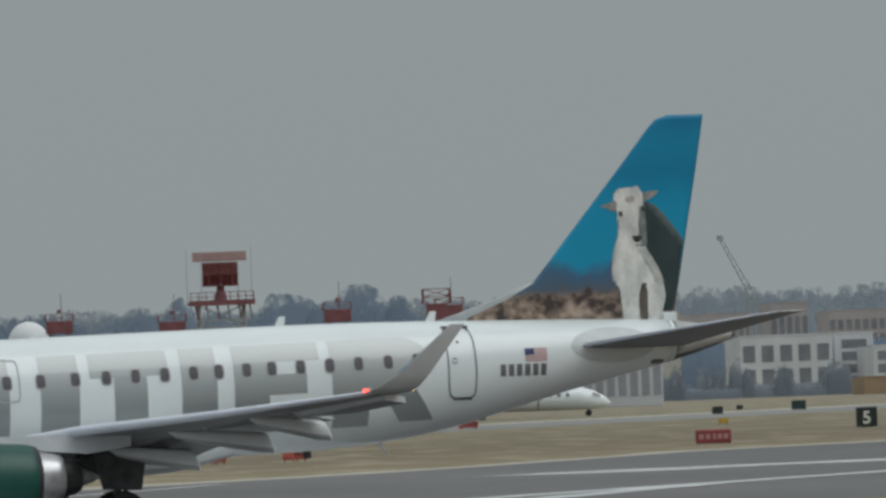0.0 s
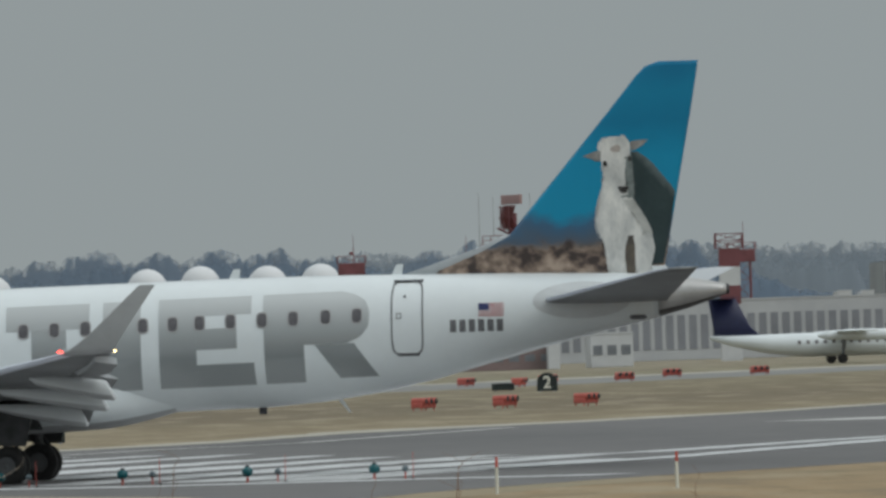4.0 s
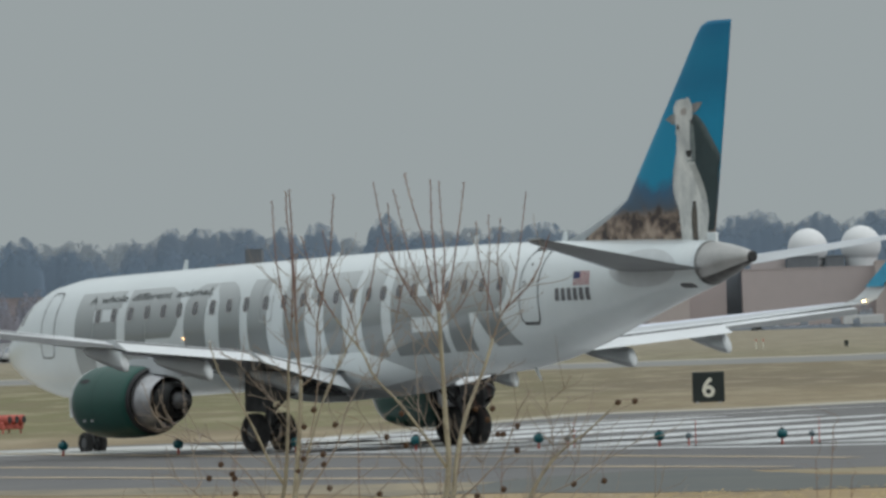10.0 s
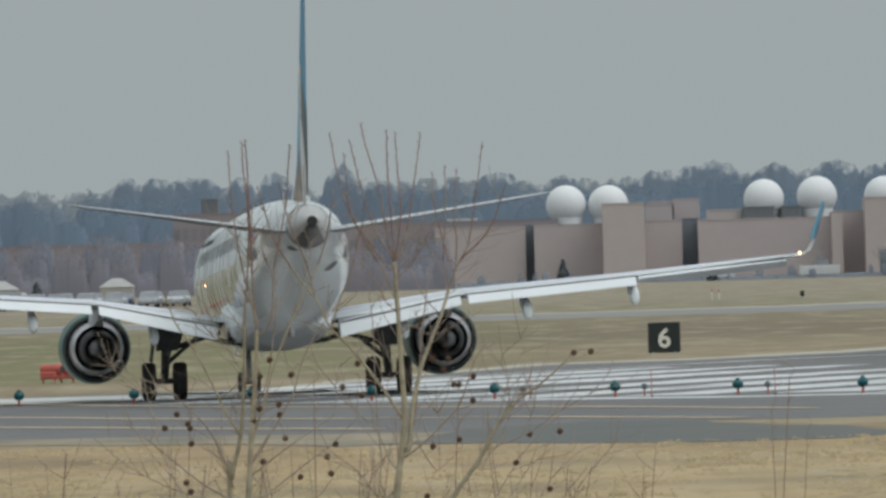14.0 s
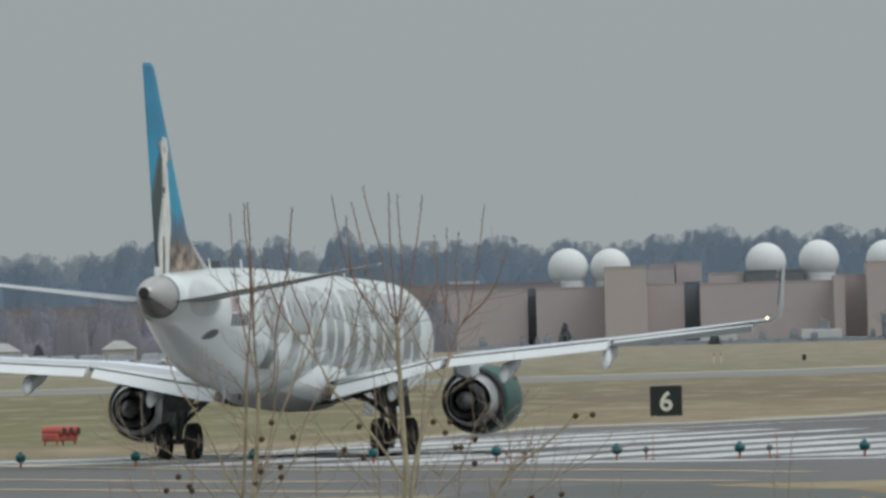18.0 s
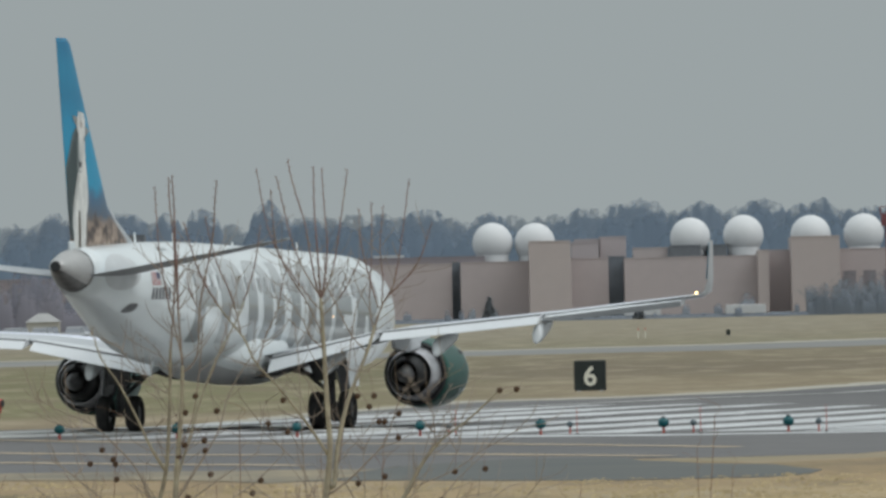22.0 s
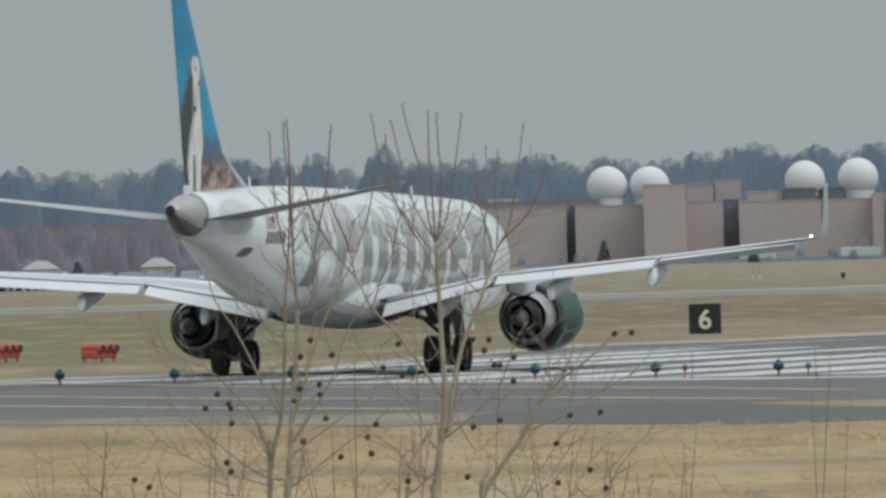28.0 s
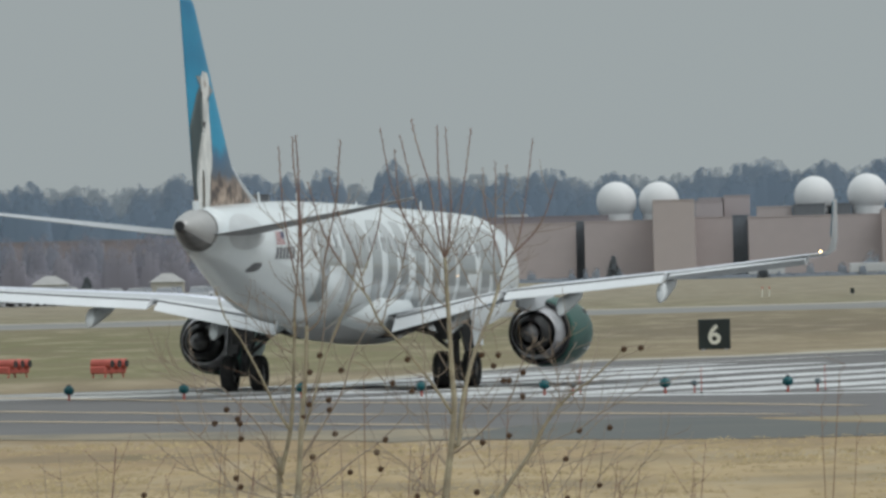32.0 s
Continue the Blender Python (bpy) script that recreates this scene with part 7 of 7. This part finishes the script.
bough(forked, 0.0041, 0.0018, (0.03, 3.423), (0.092, 3.483), (0.138, 3.549), (0.19, 3.654))
bough(forked, 0.0041, 0.0018, (0.206, 3.277), (0.145, 3.346), (0.08, 3.483), (0.047, 3.567), (0.045, 3.675))
bough(forked, 0.0099, 0.0020, (0.041, 2.874), (-0.033, 2.991), (-0.142, 3.139), (-0.236, 3.243), (-0.283, 3.345), (-0.37, 3.46), (-0.444, 3.586), (-0.477, 3.688), (-0.51, 3.81))
bough(forked, 0.0045, 0.0018, (-0.294, 3.364), (-0.324, 3.504), (-0.367, 3.606), (-0.398, 3.708), (-0.424, 3.833))
bough(forked, 0.0041, 0.0018, (-0.229, 3.232), (-0.197, 3.343), (-0.145, 3.455), (-0.12, 3.567), (-0.091, 3.656))
bough(forked, 0.0059, 0.0018, (0.088, 2.853), (0.104, 2.976), (0.117, 3.111), (0.139, 3.29), (0.165, 3.447), (0.217, 3.559))
bough(forked, 0.0077, 0.0023, (0.049, 2.719), (0.12, 2.769), (0.2, 2.843), (0.274, 2.927), (0.33, 3.083), (0.388, 3.172))
bough(forked, 0.0036, 0.0018, (0.178, 2.659), (0.184, 2.839), (0.179, 2.907), (0.177, 2.997))
bough(forked, 0.0054, 0.0020, (-0.054, 2.575), (-0.046, 2.71), (-0.054, 2.845), (-0.061, 3.025), (-0.065, 3.25), (-0.079, 3.408))
bough(forked, 0.0068, 0.0036, (0.003, 2.585), (-0.067, 2.519), (-0.113, 2.477), (-0.171, 2.375))
bough(forked, 0.0054, 0.0020, (-0.07, 2.571), (-0.142, 2.667), (-0.23, 2.736), (-0.274, 2.778))
bough(forked, 0.0041, 0.0018, (-0.006, 2.686), (-0.06, 2.811), (-0.158, 2.915), (-0.224, 2.984), (-0.203, 3.096))
bough(forked, 0.0036, 0.0018, (0.04, 3.203), (0.097, 3.235), (0.164, 3.2), (0.254, 3.231), (0.323, 3.286))
bough(forked, 0.0041, 0.0018, (0.033, 3.293), (-0.013, 3.339), (-0.045, 3.407), (-0.088, 3.476), (-0.121, 3.51))
bough(forked, 0.0032, 0.0018, (0.043, 3.068), (-0.021, 3.024), (-0.063, 3.115), (-0.129, 3.207))
finish_sapling(forked, 170, [(-0.197, 2.999), (-0.117, 2.966), (-0.131, 3.094), (0.164, 3.103), (0.231, 3.104), (0.21, 3.059), (0.249, 3), (0.271, 2.999), (0.328, 3.031), (0.324, 2.935), (0.16, 2.756), (0.266, 2.781), (0.132, 2.557), (-0.104, 2.549)])

leaning = start_sapling("leaning bare sapling with long side limbs", -0.325, 45.0)
bough(leaning, 0.0169, 0.0036, (-0.208, 0), (0, 2.474), (0.071, 2.59), (0.152, 2.7), (0.216, 2.816), (0.304, 2.922), (0.418, 3.004), (0.542, 3.118))
bough(leaning, 0.0036, 0.0018, (0.23, 2.845), (0.315, 2.944), (0.37, 2.875), (0.391, 3.01), (0.42, 3.065))
bough(leaning, 0.0036, 0.0018, (0.175, 2.733), (0.346, 2.797), (0.46, 2.873), (0.62, 2.959), (0.721, 2.979))
bough(leaning, 0.0029, 0.0016, (0.281, 2.9), (0.272, 3.012), (0.252, 3.103), (0.321, 3.169), (0.356, 3.224))
bough(leaning, 0.0032, 0.0018, (0, 2.474), (0.128, 2.656), (0.174, 2.677), (0.279, 3.012), (0.354, 3.145))
bough(leaning, 0.0054, 0.0020, (0.146, 2.464), (0.251, 2.608), (0.344, 2.741), (0.482, 2.872))
bough(leaning, 0.0041, 0.0018, (0.202, 2.451), (0.342, 2.651), (0.445, 2.738))
bough(leaning, 0.0036, 0.0018, (0.314, 2.426), (0.431, 2.604), (0.546, 2.713), (0.637, 2.745))
bough(leaning, 0.0041, 0.0018, (0.472, 2.445), (0.543, 2.578), (0.636, 2.689), (0.705, 2.766))
finish_sapling(leaning, 90, [(0.54, 3.114), (0.608, 3.117), (0.355, 2.794), (0.476, 2.803), (0.298, 2.683), (0.43, 2.572), (0.301, 2.526), (0.491, 2.501)])


def shrub(x, y, top, spread, shoots, seed):
    """A low bare shrub: thin shoots fanning out from one foot."""
    rng = random.Random(seed)
    sh = thing("shrub", "low bare shrub with thin red-brown shoots", "shrub", "bare shrubs", at=(x, y, 0))
    part("foot", tube((0, 0, 0), (0, 0, 0.25), 0.06, 0.035, 8), BARK, sh)
    for k in range(shoots):
        dx = spread * (-1 + 2 * (k + rng.random()) / shoots)
        z = top - rng.uniform(0.0, 0.32) - 0.25 * abs(dx)
        dy = rng.uniform(-0.25, 0.25)
        bm, fine = limb([(rng.uniform(-0.02, 0.02), 0, 0.2), (dx * rng.uniform(0.35, 0.6), dy * 0.5, z * 0.62), (dx + rng.uniform(-0.12, 0.12), dy, z)], 0.0075, 0.0011, None, 5)
        shoot = part("shoot", bm, rng.choice((TWIG, TWIG, PALETWIG)), sh)
        for f in rng.sample(fine[7:-1], 4):
            a = rng.choice((-1, 1)) * rng.uniform(0.35, 1.0)
            ln = rng.uniform(0.06, 0.22)
            e = f + Vector((math.sin(a), rng.uniform(-0.2, 0.2), math.cos(a))) * ln
            bm, _ = limb([f, (f + e) / 2 + Vector((0, 0, -0.01)), e], 0.0019, 0.0009, None, 4)
            part("side_twig", bm, TWIG, shoot)


for k, (x, y, top, spread, shoots) in enumerate(((-1.95, 45.4, 2.82, 0.38, 11), (-1.45, 46.0, 2.80, 0.40, 10), (-0.80, 45.8, 2.86, 0.30, 9), (0.02, 45.2, 2.84, 0.34, 10), (0.42, 46.2, 2.74, 0.30, 7))):
    shrub(x, y, top, spread, shoots, 60 + k)

# tall weeds near the camera
WEED = mat("dry_weed", (0.27, 0.17, 0.12), 0.9, color2=(0.2, 0.13, 0.09), scale=10, fine=60)
rngw = random.Random(9)
for k in range(20):
    x = rngw.uniform(-2.4, 5.2)
    yw = rngw.uniform(46, 62)
    top = 3.49 - yw / 20000 * rngw.uniform(190, 400)
    wd = thing("weed_stalk", "thin dry weed stalk", "weed", "dry weeds", at=(x, yw, 0))
    bend = rngw.uniform(-0.16, 0.16)
    bm, fine = limb([(0, 0, 0), (bend * 0.35, 0, top * 0.6), (bend, 0, top)], 0.005, 0.0016, None, 5)
    part("stalk", bm, WEED, wd)
    for j in range(2):
        p = fine[-1 - j]
        bm, _ = limb([p, p + Vector((0.02, 0, 0.04)), p + Vector((rngw.uniform(-0.1, 0.1), 0, 0.09))], 0.0018, 0.001, None, 4)
        part("sprig", bm, WEED, wd)

# a few yellow flowers on the bank
PETAL = mat("daffodil_yellow", (0.62, 0.50, 0.10), 0.7, color2=(0.70, 0.62, 0.35), scale=30, fine=90)
LEAF = mat("flower_leaf_green", (0.14, 0.17, 0.06), 0.8, var=0.15, scale=20)
rngf = random.Random(31)
for fx, fz in ((7.11, 2.41), (7.20, 2.44), (7.37, 2.455), (7.54, 2.45), (7.73, 2.47), (7.86, 2.44), (8.02, 2.46), (8.2, 2.45)):
    fl = thing("daffodil", "yellow daffodil on a tall thin stalk", "flower", "yellow flowers", at=(fx, 80, 0))
    part("stalk", tube((0, 0, 0), (0, 0, fz), 0.006, 0.003, 6), LEAF, fl)
    for j in range(6):
        a = j * math.pi / 3 + rngf.uniform(-0.2, 0.2)
        c, s_ = math.cos(a), math.sin(a)
        part("petal", loft([[(c * r - s_ * w, -0.01, fz + s_ * r + c * w), (c * r + s_ * w, -0.01, fz + s_ * r - c * w), (c * r + s_ * w, -0.006, fz + s_ * r - c * w), (c * r - s_ * w, -0.006, fz + s_ * r + c * w)] for r, w in ((0.004, 0.004), (0.015, 0.009), (0.028, 0.003))]), PETAL, fl)
    part("trumpet", lathe([(-0.03, 0.012), (-0.025, 0.011), (-0.008, 0.006)], "y", 10, (0, 0, fz)), PETAL, fl, "deep yellow trumpet")
# ---- gulls ----
GULLWHITE = mat("gull_white", (0.66, 0.69, 0.72), 0.8, var=0.06, scale=12)
GULLGREY = mat("gull_grey", (0.52, 0.54, 0.56), 0.8, var=0.1, scale=14)
GULLBLACK = mat("gull_black", (0.03, 0.028, 0.03), 0.8, var=0.15, scale=12)


def build_gull():
    """A gull heading along +x: body, head, bill, tail and two-piece wings hinged at the shoulder."""
    g = thing("gull", "white gull with grey wings and black wing tips, flying", "bird", "gulls over the field")
    body = [(-0.21, 0.016, 0.012, 0.012), (-0.13, 0.042, 0.034, 0.006), (-0.03, 0.058, 0.052, 0.0), (0.07, 0.058, 0.056, 0.0), (0.15, 0.046, 0.046, 0.008), (0.19, 0.036, 0.037, 0.016), (0.225, 0.034, 0.034, 0.02), (0.255, 0.027, 0.028, 0.018), (0.28, 0.014, 0.015, 0.012)]
    hull = part("body", loft([[(x, w * math.cos(2 * math.pi * i / 14), h * math.sin(2 * math.pi * i / 14) + z) for i in range(14)] for x, w, h, z in body]), GULLWHITE, g, smooth=True)
    part("bill", lathe([(0.272, 0.012), (0.30, 0.010), (0.325, 0.003)], "x", 8, (0, 0, 0.008)), mat("gull_bill", (0.25, 0.19, 0.10), 0.5), g)
    head = hull
    for k in (-1, 1):
        part("eye", lathe([(0, 0.006), (0.004, 0.003)], "y", 6, (0.238, k * 0.031, 0.026)), GULLBLACK, head)
    part("tail", loft([[(-0.17, -0.03, 0.01), (-0.17, 0.03, 0.01), (-0.17, 0.03, -0.006), (-0.17, -0.03, -0.006)], [(-0.30, -0.075, 0.004), (-0.30, 0.075, 0.004), (-0.30, 0.075, -0.002), (-0.30, -0.075, -0.002)]]), GULLWHITE, g)
    wings = []
    for k in (1, -1):
        inner = part("wing", loft([airfoil(le, te, k * y, z, t, 5) for y, le, te, z, t in ((0.03, 0.11, -0.08, 0.022, 0.036), (0.09, 0.13, -0.08, 0.034, 0.032), (0.16, 0.15, -0.075, 0.043, 0.026), (0.23, 0.165, -0.06, 0.045, 0.021), (0.30, 0.17, -0.045, 0.04, 0.018))]), GULLGREY, g, "pale grey wing", smooth=True)
        outer = part("wing_tip", loft([airfoil(le, te, k * y, z, t, 5) for y, le, te, z, t in ((0.0, 0.17, -0.045, 0.0, 0.018), (0.06, 0.155, -0.045, -0.002, 0.016), (0.12, 0.13, -0.052, -0.008, 0.013), (0.17, 0.095, -0.062, -0.016, 0.011), (0.22, 0.05, -0.075, -0.027, 0.009), (0.27, 0.0, -0.09, -0.041, 0.007), (0.315, -0.045, -0.105, -0.056, 0.005), (0.345, -0.075, -0.112, -0.067, 0.004), (0.365, -0.098, -0.115, -0.075, 0.003))]), GULLGREY, inner, "grey wing end with black tip", smooth=True)
        outer.data.materials.append(GULLBLACK)
        outer.data.materials.append(GULLWHITE)
        for q in outer.data.polygons:
            q.material_index = 2 if abs(q.center.y) > 0.345 else 1 if abs(q.center.y) + 0.25 * q.center.x > 0.2 else 0
        outer.location = (0, k * 0.295, 0.04)
        wings.append((inner, outer, k))
    return g, wings


def gull_flight(rows, heading, bank, lift, come, go, fold=-20, rise=0):
    """rows: seconds and places; lift: seconds, wing raise and, where given, bend of the wing's end in degrees; come, go: where it is long before and after."""
    g, wings = build_gull()
    path = [(0.0, come), (rows[0][0] - 0.3, come)] * (rows[0][0] > 0.35) + rows + [(rows[-1][0] + 0.9, go), (32.0, go)]
    MOVES.append((g, [(r[0], pose(*r[1], r[2] if len(r) > 2 else bank, -(r[3] if len(r) > 3 else rise), heading)) for r in path]))
    beat = [(0.0, *lift[0][1:])] + lift + [(lift[-1][0] + 0.4, 20), (32.0, 20)]
    for w, tip, k in wings:
        MOVES.append((w, [(r[0], pose(0, 0, 0, k * r[1], 0, 0)) for r in beat]))
        MOVES.append((tip, [(r[0], pose(0, k * 0.295, 0.04, k * (r[2] if len(r) > 2 else fold - 0.25 * r[1]), 0, 0)) for r in beat]))
    return g


gull_flight([(1.7, (1.30, 45, 2.4)), (2.0, (2.40, 44, 3.0), -31, 28), (2.3, (2.87, 42, 3.41)), (2.5, (2.98, 40, 3.37), -9, 4), (3.0, (3.9, 38, 3.6))], 75, -18, [(1.7, 0), (2.0, 24, -40), (2.15, 0), (2.3, -25), (2.4, 0), (2.5, 25, -6), (2.7, 0)], (-1.5, 46, 0.6), (14, 37, 5.0), rise=28)
gull_flight([(2.1, (0.925, 111.0, 2.767)), (2.3, (2.849, 111.0, 2.933)), (2.4, (3.404, 111.0, 3.063)), (2.5, (4.014, 111.0, 3.174)), (2.8, (5.550, 111.0, 3.137)), (3.4, (8.510, 111.0, 2.952))], 5, 0, [(2.1, 30), (2.3, 45), (2.5, 50), (2.7, -10), (3.0, 40)], (-5.550, 111.0, 2.767), (29.600, 111.0, 5.357))
gull_flight([(4.2, (4.6, 100, 4.1)), (4.5, (3.96, 100, 4.18)), (4.8, (3.65, 100, 4.26)), (5.1, (2.66, 100, 4.04)), (5.4, (2.14, 100, 4.18)), (6.0, (-0.71, 100, 4.18))], 170, 0, [(4.2, 0), (4.5, 18), (4.7, -10), (4.9, 20), (5.1, -15), (5.4, 15), (5.7, -12)], (26, 100, 4.5), (-16, 100, 5.5))
gull_flight([(8.0, (-2.470, 31.2, 4.217)), (8.1, (-1.625, 31.2, 4.217)), (8.2, (-0.845, 31.2, 4.113)), (8.3, (0.013, 31.2, 3.996)), (8.4, (0.845, 31.2, 3.983)), (8.5, (1.690, 31.2, 4.022))], -2, 0, [(8.0, 10), (8.1, 30, -20), (8.2, 16, -86), (8.3, 42, 0), (8.4, -40), (8.5, 10)], (-6.500, 31.2, 4.412), (11.700, 31.2, 4.672))
gull_flight([(8.1, (-2.7, 44, 4.45)), (8.2, (-2.0, 44, 4.45)), (8.3, (-1.33, 44, 4.5)), (8.4, (-0.65, 44, 4.51)), (8.5, (0.06, 44, 4.58)), (8.6, (0.7, 44, 4.67))], 52, 6, [(8.1, 0), (8.2, 10), (8.3, 12, -62), (8.4, 45), (8.5, -25), (8.6, 20)], (-8, 44, 4.6), (10, 44, 5.2))
gull_flight([(12.6, (-4.402, 85.2, 3.503)), (12.8, (-3.905, 85.2, 3.816)), (13.0, (-3.72, 85.2, 4.30)), (13.2, (-3.507, 85.2, 4.824)), (13.4, (-3.621, 85.2, 5.293)), (13.6, (-3.834, 85.2, 5.917))], 75, -44, [(12.6, 0), (12.8, -10), (13.0, -36, 5), (13.2, 35), (13.4, 10)], (-9.940, 85.2, 1.657), (-8.520, 85.2, 11.313), rise=30)
gull_flight([(15.0, (2.6, 56, 2.5)), (15.1, (2.05, 56, 2.6)), (15.2, (1.45, 55, 2.69)), (15.3, (0.82, 54, 2.84)), (15.4, (-0.2, 53, 3.01)), (15.5, (-1.0, 52, 3.21)), (15.7, (-2.3, 51, 3.5))], 118, -27, [(15.0, 0), (15.1, 10), (15.3, 38, -4), (15.4, 5), (15.5, -18), (15.7, 20)], (6.0, 57, 1.9), (-12, 48, 5.0))
# ---- what moves ----
def taxi_at(t):
    return lerp_table([r[:3] for r in TAXI], t)


def motions():
    walk(airliner, [(t, pose(x, y, z, rx, ry, rz)) for t, x, y, z, rx, ry, rz in TAXI])
    # wheels roll with the ground they cover
    steps = [4 * i / 30 for i in range(162)]
    gone = [0.0]
    for a, b in zip(steps, steps[1:]):
        p, q = taxi_at(a), taxi_at(b)
        gone.append(gone[-1] + math.dist(p, q))
    for wheel, x, y, r in WHEELS:
        walk(wheel, [(t, pose(x, y, r, 0, math.degrees(s / r), 0)) for t, s in zip(steps, gone)] + [(32.0, pose(x, y, r, 0, math.degrees(gone[-1] / r), 0))])
    for job in MOVES:
        walk(*job)


motions()
